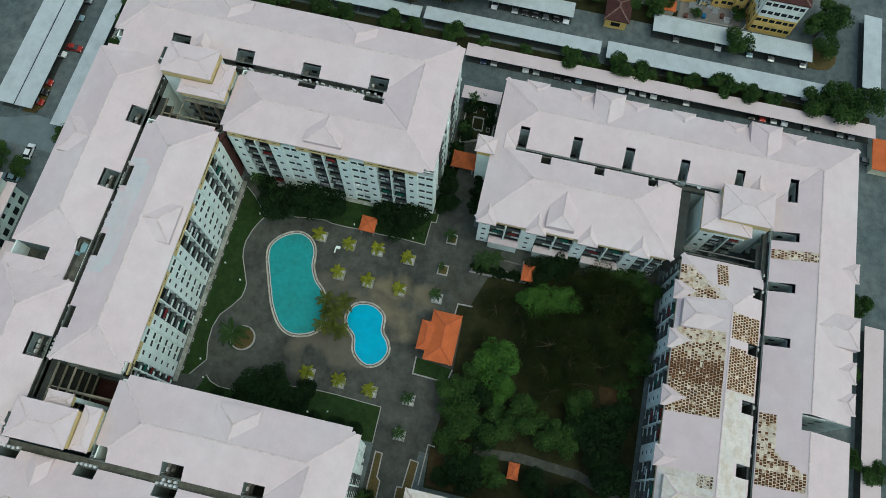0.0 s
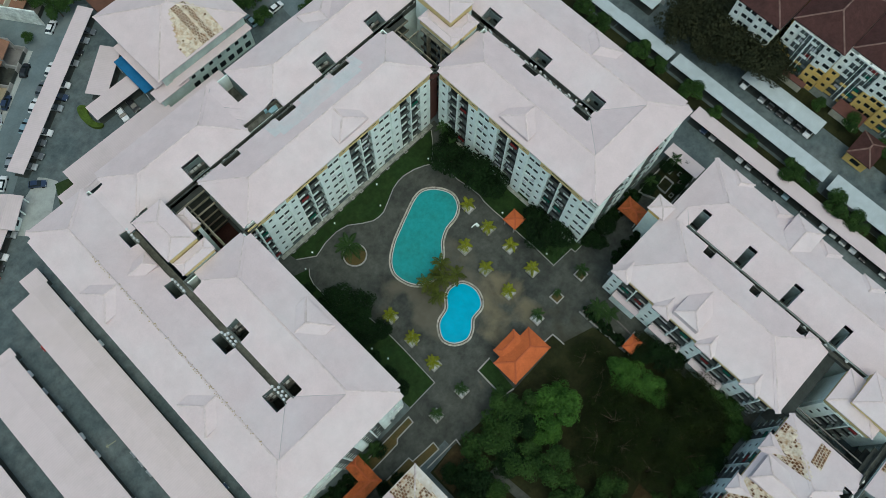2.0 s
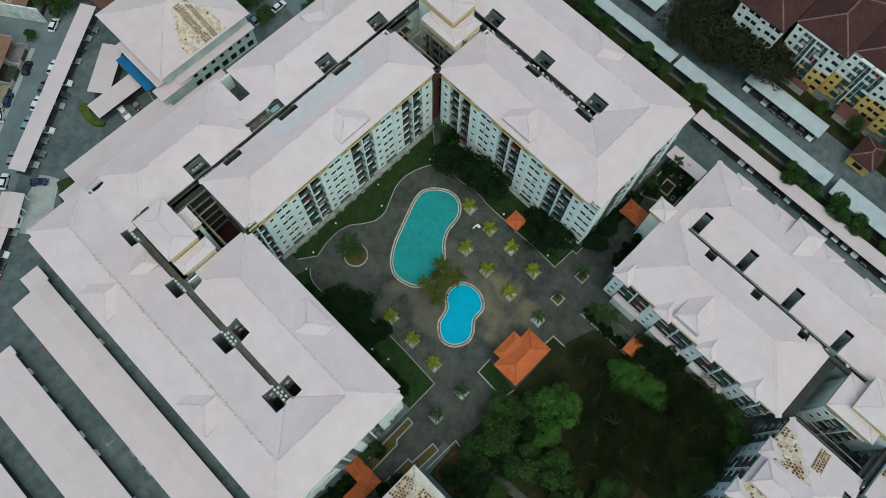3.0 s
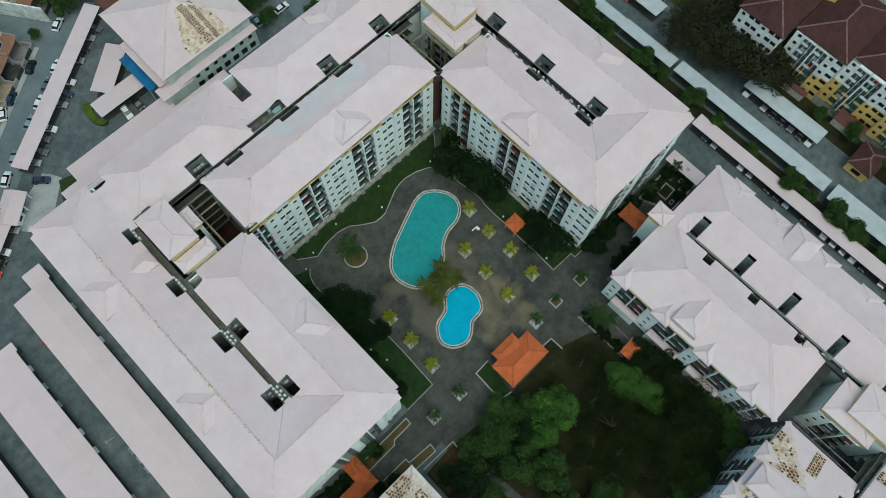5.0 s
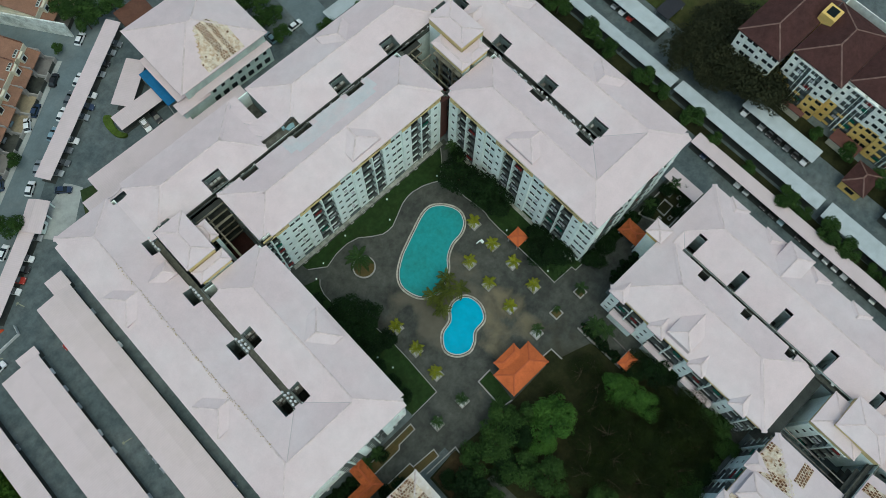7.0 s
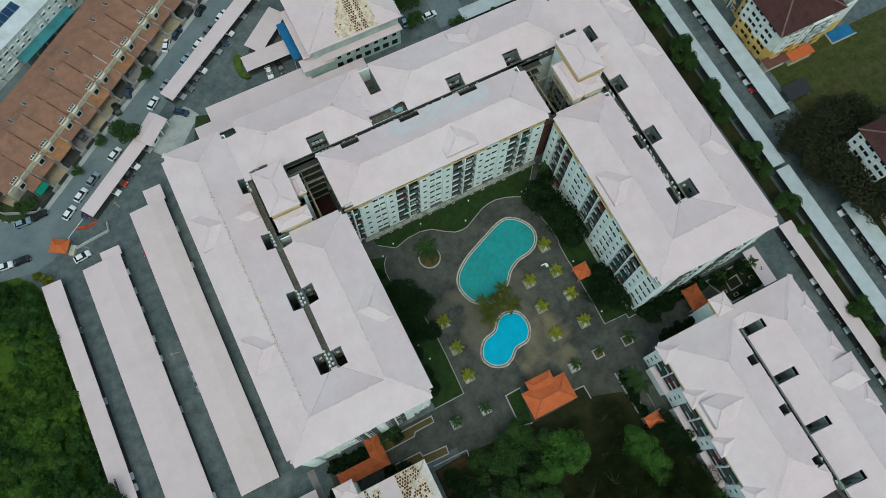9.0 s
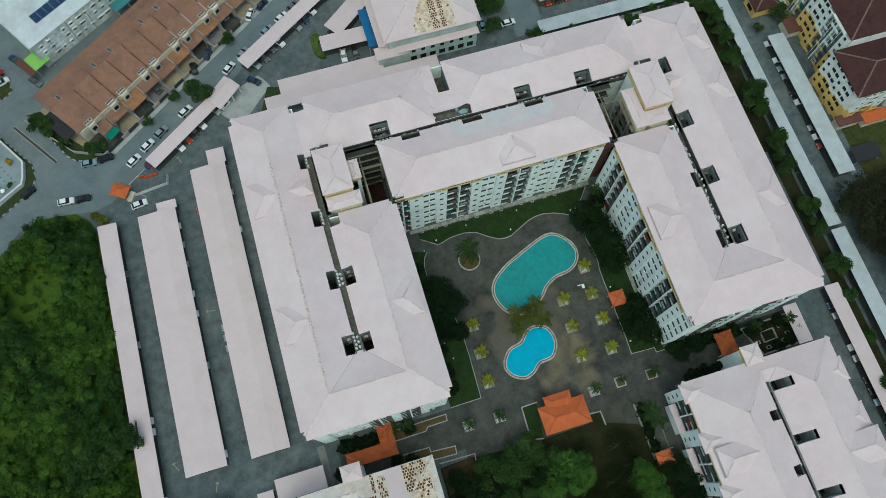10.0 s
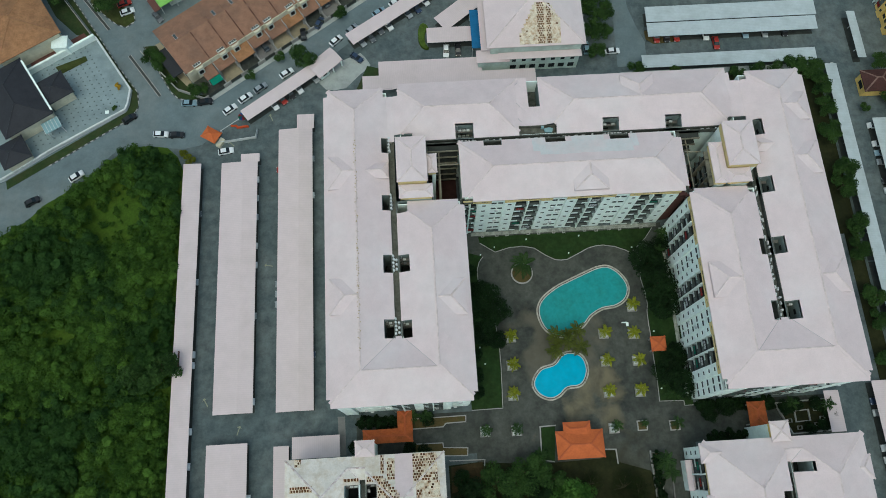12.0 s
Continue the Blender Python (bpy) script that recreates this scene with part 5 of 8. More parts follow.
def car_shed(a, b, c, d, z=2.75, m=None, ridge=None, bays=5.2, group="car sheds", label="long open car shed with pale pink metal roof on steel posts", posts=True):
    """An open shed. ridge: share of its width at which the roof folds; None for a single fall."""
    m = m or (SHEDROOF if d - c >= b - a else SHEDROOF_ACROSS)
    sh = thing("car_shed", ((a + b) / 2, (c + d) / 2, 0), label, "car shed", group)
    tall = d - c >= b - a
    bm = bmesh.new()
    t = 0.08
    if tall:
        prof = [(a, z), (a + (b - a) * ridge, z + 0.45), (b, z)] if ridge else [(a, z + 0.25), (b, z)]
        lines = [[(x, y, zz) for y in (c, d)] for x, zz in prof]
    else:
        prof = [(c, z), (c + (d - c) * ridge, z + 0.45), (d, z)] if ridge else [(c, z), (d, z + 0.25)]
        lines = [[(x, y, zz) for x in (a, b)] for y, zz in prof]
    top = [[bm.verts.new((x, y, zz + t)) for x, y, zz in ln] for ln in lines]
    low = [[bm.verts.new(p) for p in ln] for ln in lines]
    for k in range(len(lines) - 1):
        bm.faces.new((top[k][0], top[k][1], top[k + 1][1], top[k + 1][0]))
        bm.faces.new((low[k][0], low[k + 1][0], low[k + 1][1], low[k][1]))
        for e in (0, 1):
            bm.faces.new((top[k][e], top[k + 1][e], low[k + 1][e], low[k][e]))
    for k in (0, -1):
        bm.faces.new((top[k][0], low[k][0], low[k][1], top[k][1]))
    sheet = part("roof_sheet", bm, m, sh)
    ln = (d - c) if tall else (b - a)
    # lapped seams across the sheet
    n = max(2, int(ln / 6.1))
    sb = bmesh.new()
    for i in range(1, n):
        q = i / n
        for k in range(len(prof) - 1):
            (p0, z0), (p1, z1) = prof[k], prof[k + 1]
            if tall:
                y = c + (d - c) * q
                v = [sb.verts.new(p) for p in ((p0, y - 0.05, z0 + t + 0.02), (p1, y - 0.05, z1 + t + 0.02), (p1, y + 0.05, z1 + t + 0.02), (p0, y + 0.05, z0 + t + 0.02))]
            else:
                x = a + (b - a) * q
                v = [sb.verts.new(p) for p in ((x - 0.05, p0, z0 + t + 0.02), (x + 0.05, p0, z0 + t + 0.02), (x + 0.05, p1, z1 + t + 0.02), (x - 0.05, p1, z1 + t + 0.02))]
            sb.faces.new(v)
    tagged(part("seams", sb, m, sheet), kind="stuff")
    if posts:
        # dark slab added below the roof: the shed's shade put into its colour
        part("parking_floor", boxes((a + 0.2, b - 0.2, c + 0.2, d - 0.2, 0.0, 0.02)), SHADEDARK, sh, "dark floor slab standing for the shade under the shed")
        post = shared("shed_post", lambda: boxes((-0.06, 0.06, -0.06, 0.06, 0, 2.8)), METAL)
        for i in range(max(2, int(ln / bays))):
            q = (i + 0.5) / max(2, int(ln / bays))
            for side in ((0.12, 0.88) if (b - a if tall else d - c) > 6 else (0.5,)):
                at = (a + (b - a) * side, c + (d - c) * q, 0) if tall else (a + (b - a) * q, c + (d - c) * side, 0)
                piece("post", post, sh, at)
    return sh


car_shed(-96.5, -86.8, -8.0, 58.8, ridge=0.62)
car_shed(-91.3, -86.3, 58.8, 61.1)
car_shed(-81.2, -72.0, -8.2, 68.0, ridge=0.62)
car_shed(-76.2, -71.5, 68.0, 72.2)
car_shed(-106.7, -102.0, -75, 59.0)
car_shed(-97.7, -87.9, -75, -15.0, ridge=0.62)
car_shed(-81.6, -78.0, -60, -16.2)
car_shed(-77.2, -65.8, -19.4, -14.3, posts=False)
car_shed(65.2, 69.2, -114, -9.2)
car_shed(52.8, 56.6, -20.8, -10.9, posts=False)
car_shed(57.4, 60.6, -8, 62, label="low pink lean-to roof beside a block")
gap = part("missing_sheet", boxes((-107.0, -105.1, 3.2, 8.2, 2.93, 3.02)), RUSTWALL)
tagged(gap, "dark brown board over a missing roof sheet", "board")
# painted arrows on the asphalt
MARK = mat("faded_yellow_paint", (0.26, 0.27, 0.19), spots=0.3, size=0.3)
for x, y, rz in ((-99.2, -4.4, 0.5), (-90.8, -11.6, -0.3), (-84.2, 30, 1.4), (-95.0, 66.0, 0.8), (-84.0, 73.5, 0.4)):
    b = boxes((-0.12, 0.12, -1.3, 0.5, 0.004, 0.012), (-0.55, 0.55, 0.5, 0.62, 0.004, 0.012), (-0.3, 0.3, 0.62, 0.95, 0.004, 0.012))
    bmesh.ops.transform(b, matrix=pose(x, y, 0, 0, 0, math.degrees(rz)), verts=b.verts)
    tagged(part("road_arrow", b, MARK), "faded yellow arrow painted on the asphalt", "road marking", kind="structure")
GREY_LABEL = "long open car shed with light grey metal roof"
for r in ((73.7, 77.9, -43.1, 3.9), (73.0, 78.4, -101.5, -44.7), (73.6, 77.4, 4.9, 22.0), (73.6, 77.1, 22.0, 80.0), (84.2, 89.9, -97.3, -55.5), (83.2, 88.2, -34.5, -11.6), (83.0, 88.0, 17.5, 62.2), (83.7, 86.3, 81.5, 97.0)):
    car_shed(*r, m=GREYROOF, group="grey car sheds", label=GREY_LABEL)
for r in ((25.0, 75.0, 96.6, 101.6), (24.8, 74.4, 91.7, 96.1), (21.8, 72.0, 81.6, 85.5)):
    car_shed(*r, m=GREYROOF, group="grey car sheds", label=GREY_LABEL)
car_shed(79.7, 102.7, -115.1, -110.3, m=GREYROOF, group="grey car sheds", label=GREY_LABEL)
car_shed(-46, 16, -117.0, -112.6, label="long pink low roof along the south road")

# ---- street of terrace houses ----


def striped_kerb(pts, label="black and white painted street kerb"):
    """A kerb of painted blocks, each one a piece."""
    kb = tagged(new("street_kerb"), label, "kerb", kind="structure")
    kb.location = (pts[0][0], pts[0][1], 0)
    n = 0
    for (ax, ay), (bx, by) in zip(pts, pts[1:]):
        d = math.hypot(bx - ax, by - ay)
        for i in range(max(1, int(d / 0.9))):
            q = (i + 0.5) * 0.9 / d
            piece("kerb_block", shared("kerb_block|%d" % (n % 2), lambda: boxes((-0.44, 0.44, -0.14, 0.14, 0, 0.2)), KERB if n % 2 else GUTTER), kb, (ax + (bx - ax) * q, ay + (by - ay) * q, 0), math.atan2(by - ay, bx - ax))
            n += 1


def turned(ob, deg):
    ob.rotation_euler = (0, 0, radians(deg))
    return ob


O_TER, A_TER = Vector((-105.4, 84.3, 0)), 35.2
ct, st = math.cos(radians(A_TER)), math.sin(radians(A_TER))


def street(u, v):
    return (O_TER.x + ct * u - st * v, O_TER.y + st * u + ct * v)


SKYGLASS = mat("dusty_roof_glass", (0.085, 0.105, 0.11), rough=0.25, spots=0.2, stain=0.5, stain_size=0.8)
PARTY = mat("mottled_party_cap", (0.11, 0.055, 0.04), spots=0.3, size=0.5, stain=0.9, stain_size=0.5, stain_colour=(0.27, 0.16, 0.12), mid=0.4, mid_size=1.5)


def terrace_house(k, u0, width):
    """One narrow house: tiled main roof, pale front bay, porch roof, walled yard. Built straight, then turned into the street line."""
    x0, y0 = street(u0, 0)
    h = thing("terrace_house", (x0, y0, 0), "narrow terrace house with brown tiled roof and walled front yard", "house", "terrace houses")
    rk = random.Random(40 + k)

    def B(name, m, *dims, label="", parent=None):
        return part(name, boxes(*[(x0 + a, x0 + b, y0 + c, y0 + d, e, f) for a, b, c, d, e, f in dims]), m, parent or h, label)

    def sloped(name, m, rows, label="", thick=0.14):
        """A tiled strip: rows of (x0, x1, y, z) joined in turn."""
        bm = bmesh.new()
        lines = []
        for lift in (0, thick):
            lines.append([[bm.verts.new((x0 + x, y0 + y, z + lift)) for x in (a, b)] for a, b, y, z in rows])
        n = len(rows)
        for k2 in range(n - 1):
            for ln in lines:
                bm.faces.new((ln[k2][0], ln[k2][1], ln[k2 + 1][1], ln[k2 + 1][0]))
            for e in (0, 1):
                bm.faces.new((lines[0][k2][e], lines[0][k2 + 1][e], lines[1][k2 + 1][e], lines[1][k2][e]))
        for e in (0, n - 1):
            bm.faces.new((lines[0][e][0], lines[0][e][1], lines[1][e][1], lines[1][e][0]))
        return part(name, bm, m, h, label)

    end = -0.5 if k == 0 else 0.0
    top = 8.7 + 0.15 * (k % 2)
    B("wall", CREAMPAINT, (0, width, 1.6, 17.8, 0, 6.0))
    bx = width * (0.47 if k == 0 else 0.65 if k % 2 else 0.35)
    sloped("roof", TERRA, [(end, width, 0.9, 6.0), (end, width, 9.6, top), (end, width, 18.6, 6.0)])
    if k == 0:
        B("gable_wall", CREAMPAINT, (0.0, 0.2, 4.0, 15.4, 6.0, 6.9), (0.0, 0.2, 7.2, 12.0, 6.9, 7.8))
    # raised party wall strips, patched here and there
    def on_slope(y):
        return 6.0 + (top - 6.0) * ((y - 0.9) / 8.7 if y < 9.6 else (18.6 - y) / 9.0)

    cut = rk.uniform(3.6, 5.4)
    for ya, yb, m in ((1.2, cut, (TERRAB, PALECON, PARTY)[rk.randrange(3)]), (cut, 9.4, PARTY), (9.8, rk.uniform(10.6, 13.5), TERRA)):
        sloped("party_wall_cap", m, [(width - 0.15, width + 0.15, ya, on_slope(ya)), (width - 0.15, width + 0.15, yb, on_slope(yb))], "", 0.34)
    if k % 3 != 1:
        sk = sloped("skylight", FLASHING, [(width * 0.4, width * 0.4 + 0.85, 10.0, on_slope(10.0) + 0.05), (width * 0.4, width * 0.4 + 0.85, 12.4, on_slope(12.4) + 0.05)], "small roof light", 0.16)
        sloped("skylight_glass", SKYGLASS, [(width * 0.4 + 0.08, width * 0.4 + 0.77, 10.1, on_slope(10.1) + 0.14), (width * 0.4 + 0.08, width * 0.4 + 0.77, 12.3, on_slope(12.3) + 0.14)], "", 0.1)
    # tiled roof between the bays and the porch
    bay = B("front_bay", CREAMPAINT, (bx - 1.0, bx + 1.0, -0.3, 1.6, 2.8, 6.5))
    B("window", DARKGLASS, (bx - 0.66, bx + 0.66, -0.36, -0.3, 4.1, 5.8), parent=bay)
    B("window_frame", FRAME, (bx - 0.8, bx + 0.8, -0.42, -0.3, 4.0, 4.18), (bx - 0.8, bx + 0.8, -0.42, -0.3, 5.72, 5.9), (bx - 0.8, bx - 0.64, -0.42, -0.3, 4.18, 5.72), (bx + 0.64, bx + 0.8, -0.42, -0.3, 4.18, 5.72), parent=bay)
    B("bay_roof", CREAMPAINT, (bx - 1.1, bx + 1.1, -0.4, 0.3, 6.5, 6.62), parent=bay)
    B("bay_roof_tiles", TERRA, (bx - 1.0, bx + 1.0, 0.3, 0.75, 6.5, 6.6), parent=bay)
    B("parapet", WHITEOLD, (bx - 1.15, bx + 1.15, 0.75, 1.6, 6.5, 6.85), parent=bay)
    for i in range(3):
        B("vent_cowl", GUTTER, (bx - 1.05 + i * 0.75, bx - 0.45 + i * 0.75, 0.88, 1.48, 6.85, 6.93), parent=bay)
    for a, b in ((0.1, bx - 1.0), (bx + 1.0, width - 0.1)):
        if b - a > 0.4:
            B("upper_wall", CREAMPAINT, (a, b, 0.7, 1.4, 4.2, 6.1))
    pm = TERRAO if k in (2, 5, 7) else TERRA
    if k == 0:
        px0, px1 = 3.4, width - 0.3
    else:
        px0, px1 = (0.15, width - 0.1)
    sloped("porch_roof", pm, [(px0, px1, (-2.4 if k != 2 else -3.0) + rk.uniform(-0.3, 0.4), 3.0), (px0, px1, 0.7, 4.3)], "tiled porch roof")
    for px in (px0 + 0.25, px1 - 0.25):
        B("porch_post", KERB, (px - 0.15, px + 0.15, -2.2, -1.9, 0, 3.05))
    B("yard", (DRYPAVE, PAVING, KERBB, DRYPAVE)[rk.randrange(4)], (0.1, width - 0.1, -5.1, 1.6, 0.0, 0.08))
    B("side_wall", KERB, (width - 0.12, width + 0.12, -5.3, -2.4, 0, 1.5), (width - 0.1, width + 0.1, -2.4, 1.5, 0, 4.4))
    B("gate", GUTTER, (1.2, width - 1.2, -5.3, -5.22, 0.1, 1.4))
    for a, b in ((0.12, 1.2), (width - 1.2, width - 0.12)):
        B("front_wall", KERB, (a, b, -5.4, -5.15, 0, 1.4))
    return turned(h, A_TER)


HOUSES = [(0.0, 7.5)] + [(7.5 + 5.8 * k, 5.8) for k in range(12)] + [(85.5, 6.0), (91.5, 6.0)]
for k, (u0, width) in enumerate(HOUSES):
    terrace_house(k, u0, width)
slab("front_pavement", [street(*p) for p in ((0.5, -5.5), (77, -5.5), (77, -6.7), (0.5, -6.7))], 0.0, 0.1, PALECON, "pale concrete strip in front of the yards")
tagged(part("awning", prism([street(u, v) for u, v in ((3.8, -1.9), (7.2, -1.9), (7.2, -4.6), (3.8, -4.6))], 2.75, 2.85), CANOPYGREEN), "green cloth awning over a front yard", "awning")
tagged(part("end_wall", prism([street(u, v) for u, v in ((85.0, -7), (85.4, -7), (85.4, 19), (85.0, 19))], 0, 5.6), WHITEOLD), "tall pale side wall of an end house", "wall", kind="structure")
tagged(part("side_yard", prism([street(*p) for p in ((-0.2, 0), (-4.5, 2), (-6.2, 19), (-0.2, 19))], 0.0, 0.07), DRYPAVE), "paved side yard of an end house", "yard", kind="structure")
side = thing("side_shed", (*street(-1.9, 9.5), 0), "dark sheet roof over a side yard", "shed")
bx, by = side.location.x, side.location.y
part("shed_roof", boxes((bx - 1.7, bx + 1.7, by - 5, by + 5, 2.6, 2.75)), DARKROOF, side)
for sx in (-1.55, 1.55):
    for sy in (-4.8, 4.8):
        part("post", boxes((bx + sx - 0.08, bx + sx + 0.08, by + sy - 0.08, by + sy + 0.08, 0, 2.6)), METAL, side)
turned(side, A_TER)
strip("yard_fence", [street(*p) for p in ((-6.3, 19), (-4.6, 2), (-0.2, -5.2), (0.3, -5.3))], 0.2, 0.0, 1.5, KERB, "low pale wall of a side yard", category="wall")

# factory behind the terrace
TEALROOF = mat("turquoise_sheet", (0.07, 0.24, 0.26), rough=0.6, spots=0.15, stain=0.5, stain_size=0.3)
SOLAR = mat("blue_solar_panel", (0.02, 0.05, 0.11), rough=0.3, spec=0.3)
FX, FY = street(9, 27.5)
fac = thing("factory", (FX, FY, 0), "long white factory with pale metal roof behind the houses", "building")
fx, fy = FX, FY
part("wall", boxes((fx, fx + 62, fy, fy + 0.3, 0, 9.4), (fx, fx + 0.3, fy, fy + 40, 0, 9.4), (fx, fx + 62, fy + 39.7, fy + 40, 0, 9.4), (fx + 61.7, fx + 62, fy, fy + 40, 0, 9.4)), WHITEOLD, fac)
part("roof_sheet", boxes((fx - 0.4, fx + 62.4, fy - 0.4, fy + 40.4, 9.4, 9.65)), PALEMETAL, fac, "pale corrugated metal roof")
part("green_panel", boxes((fx - 0.04, fx, fy + 1, fy + 5.5, 2, 9)), LIME, fac)
for i in range(32):
    x = fx - 0.2 + i * 2.0
    part("roof_rib", boxes((x, x + 0.12, fy, fy + 40, 9.65, 9.72)), PALEMETAL, fac)
for i in range(14):
    for j in range(2):
        part("solar_panel", boxes((fx + 6 + i * 2.1, fx + 8 + i * 2.1, fy + 4.5 + j * 1.7, fy + 6.1 + j * 1.7, 9.74, 9.82)), SOLAR, fac)
for i in range(24):
    for z in (1.8, 4.5, 6.9):
        w = random.choice((0.7, 1.0, 1.5))
        if random.random() < 0.82:
            win = part("window", boxes((fx + 2.1 + i * 2.5, fx + 2.1 + w + i * 2.5, fy - 0.03, fy, z, z + 0.8)), DARKGLASS, fac)
            part("sun_shade", boxes((fx + 1.9 + i * 2.5, fx + 2.3 + w + i * 2.5, fy - 0.45, fy, z + 0.95, z + 1.05)), WHITEOLD, win)
part("wall_band", boxes((fx, fx + 62, fy - 0.12, fy - 0.002, 3.85, 4.1), (fx, fx + 62, fy - 0.12, fy - 0.002, 6.3, 6.5)), WHITEOLD, fac)
part("lean_to_roof", boxes((fx + 24, fx + 44, fy - 3.4, fy - 0.05, 3.6, 3.75)), TEALROOF, fac, "turquoise sheet lean-to roof")
for i in range(6):
    part("lean_to_post", boxes((fx + 24.3 + i * 3.85, fx + 24.45 + i * 3.85, fy - 3.3, fy - 3.15, 0, 3.6)), METAL, fac)
for i in range(9):
    part("down_pipe", boxes((fx + 5 + i * 6.3, fx + 5.18 + i * 6.3, fy - 0.2, fy - 0.03, 0, 9.3)), PALECON, fac)
turned(fac, 31.5)

# gate sheds along the entrance road
for (cx, cy), ln, w, deg in (((-80.0, 80.4), 26.5, 3.7, 35.2), ((-41.3, 108.8), 48, 4.1, 33.5)):
    s = car_shed(cx - ln / 2, cx + ln / 2, cy - w / 2, cy + w / 2, group="gate sheds")
    turned(s, deg)
gh = thing("gate_house", (-68.3, 88.1, 0), "gate house with low pale pink roof by the entrance", "gate house")
gx, gy = -68.3, 88.1
bm = bmesh.new()
rows = [[bm.verts.new((gx + sx, gy + sy, z + h)) for sy, z in ((-2.75, 3.1), (0.4, 3.75), (2.75, 3.2))] for h in (0, 0.16) for sx in (-4.4, 4.3)]
for a, b in ((0, 1), (2, 3)):
    for i in (0, 1):
        bm.faces.new((rows[a][i], rows[a][i + 1], rows[b][i + 1], rows[b][i]))
for a, b in ((0, 2), (1, 3)):
    for i in (0, 1):
        bm.faces.new((rows[a][i], rows[a][i + 1], rows[b][i + 1], rows[b][i]))
for i in (0, 2):
    bm.faces.new((rows[0][i], rows[1][i], rows[3][i], rows[2][i]))
part("roof", bm, SHEDROOF, gh)
part("wall", wall_ring(gx - 3.4, gx - 0.4, gy - 1.9, gy + 1.9, 0, 3.05), WHITE, gh)
part("window", boxes((gx - 2.6, gx - 1.2, gy - 1.94, gy - 1.9, 1.0, 2.1)), DARKGLASS, gh)
for sx, sy in ((3.9, -2.3), (3.9, 2.2), (0.8, -2.3)):
    part("post", boxes((gx + sx - 0.15, gx + sx + 0.15, gy + sy - 0.15, gy + sy + 0.15, 0, 3.12)), WHITE, gh)
turned(gh, 41)
slab("entrance_slab", [(-64.6, 90.2), (-58.4, 92.8), (-57.2, 91.4), (-55.6, 88.6), (-59.0, 85.4), (-62.8, 81.6), (-66.0, 81.0), (-68.6, 81.4), (-70.6, 83.8)], 0.0, 0.05, PALECON, "pale concrete slab of an entrance drive")
booth = thing("guard_booth", (-99.6, 67.4, 0), "small guard booth with orange hipped roof at the gate", "booth")
hip_cap(booth, -101.9, -97.3, 65.6, 69.2, 2.9, 0.5, ORANGE)
part("wall", wall_ring(-100.6, -98.6, 66.4, 68.4, 0, 3.0), CREAMPAINT, booth)
part("counter", boxes((-97.9, -96.6, 65.9, 68.6, 0, 1.1)), CREAMPAINT, booth)
turned(booth, -32)
umb = thing("parasol", (-91.4, 73.0, 0), "coloured parasol beside a gate shed", "parasol")
for i in range(8):
    bm = bmesh.new()
    a0, a1 = i * math.pi / 4, (i + 1) * math.pi / 4
    bm.faces.new([bm.verts.new(p) for p in ((-91.4, 73.0, 2.7), (-91.4 + 1.3 * math.cos(a0), 73.0 + 1.3 * math.sin(a0), 2.2), (-91.4 + 1.3 * math.cos(a1), 73.0 + 1.3 * math.sin(a1), 2.2))])
    bmesh.ops.solidify(bm, geom=bm.faces[:], thickness=0.02)
    part("panel", bm, CLOTH[(0, 1, 3)[i % 3]], umb)
part("pole", boxes((-91.43, -91.37, 72.97, 73.03, 0, 2.7)), METAL, umb)
BARRIER = mat("orange_barrier", (0.6, 0.09, 0.03), spots=0.1)
for x, y, a in ((-94.2, 71.2, 10), (-92.6, 70.6, 0), (-91.0, 70.8, -12)):
    b = part("road_barrier", boxes((x - 0.9, x + 0.9, y - 0.15, y + 0.15, 0, 0.35), (x - 0.85, x + 0.85, y - 0.1, y + 0.1, 0.35, 0.8)), BARRIER)
    tagged(b, "orange plastic road barrier near the gate", "barrier", "road barriers")
gate = strip("boom_gate", [(-97.6, 69.6), (-92.4, 73.2)], 0.14, 0.9, 1.02, METAL, "white lowered boom at the gate", category="gate")
part("boom_post", boxes((-97.8, -97.4, 69.3, 69.8, 0, 1.0)), METAL, None)
tagged(bpy.data.objects["boom_post"], "short metal boom post at the gate", "post")
strip("gate_fence", [(-98.5, 66.0), (-93.5, 66.6), (-88.0, 67.2), (-87.6, 69.5)], 0.12, 0.0, 1.2, METAL, "low metal fence near the gate", category="fence")

# entrance island and other green spots
for pts in ([(-40.8, 100.6), (-39.6, 101.2), (-38.4, 99.6), (-39.4, 98.2), (-39.6, 94.8), (-38.6, 93.0), (-39.8, 92.8), (-41.2, 94.6), (-41.5, 98.0)],):
    lp = smooth_loop(pts, 5)
    tagged(part("hedge_island", prism(lp, 0.0, 0.9), HEDGE), "clipped green hedge island by the drive", "hedge", kind="structure")
slab("verge", [(-56.6, 88.4), (-60.0, 80.6), (-55.8, 79.0), (-53.4, 83.8), (-53.4, 87.4)], 0.0, 0.1, LAWNB, "green verge beside the entrance slab")

# low sheds between the north block and the office
low_a = car_shed(-53.2, -24.0, 83.1, 87.5, z=3.0, posts=False, label="low pink shed roof beside the north block")
low_b = car_shed(-57.8, -9.0, 78.8, 82.9, z=3.2, posts=False, label="low pink shed roof beside the north block")
for sheds, (a, b, c, d), z in ((low_a, (-52.8, -24.4, 83.2, 83.4), 2.95), (low_b, (-57.4, -9.4, 82.5, 82.7), 3.15)):
    part("back_wall", boxes((a, b, c, d, 0, z)), MINT, sheds)
car_shed(-39.0, -24.9, 93.2, 98.0, z=2.8)
s = car_shed(-36.5, -22.5, 100.6, 106.0, z=3.0)
turned(s, 38)
off = thing("office_building", (-9, 95, 0), "pale green office building with partly stripped pink roof", "building")
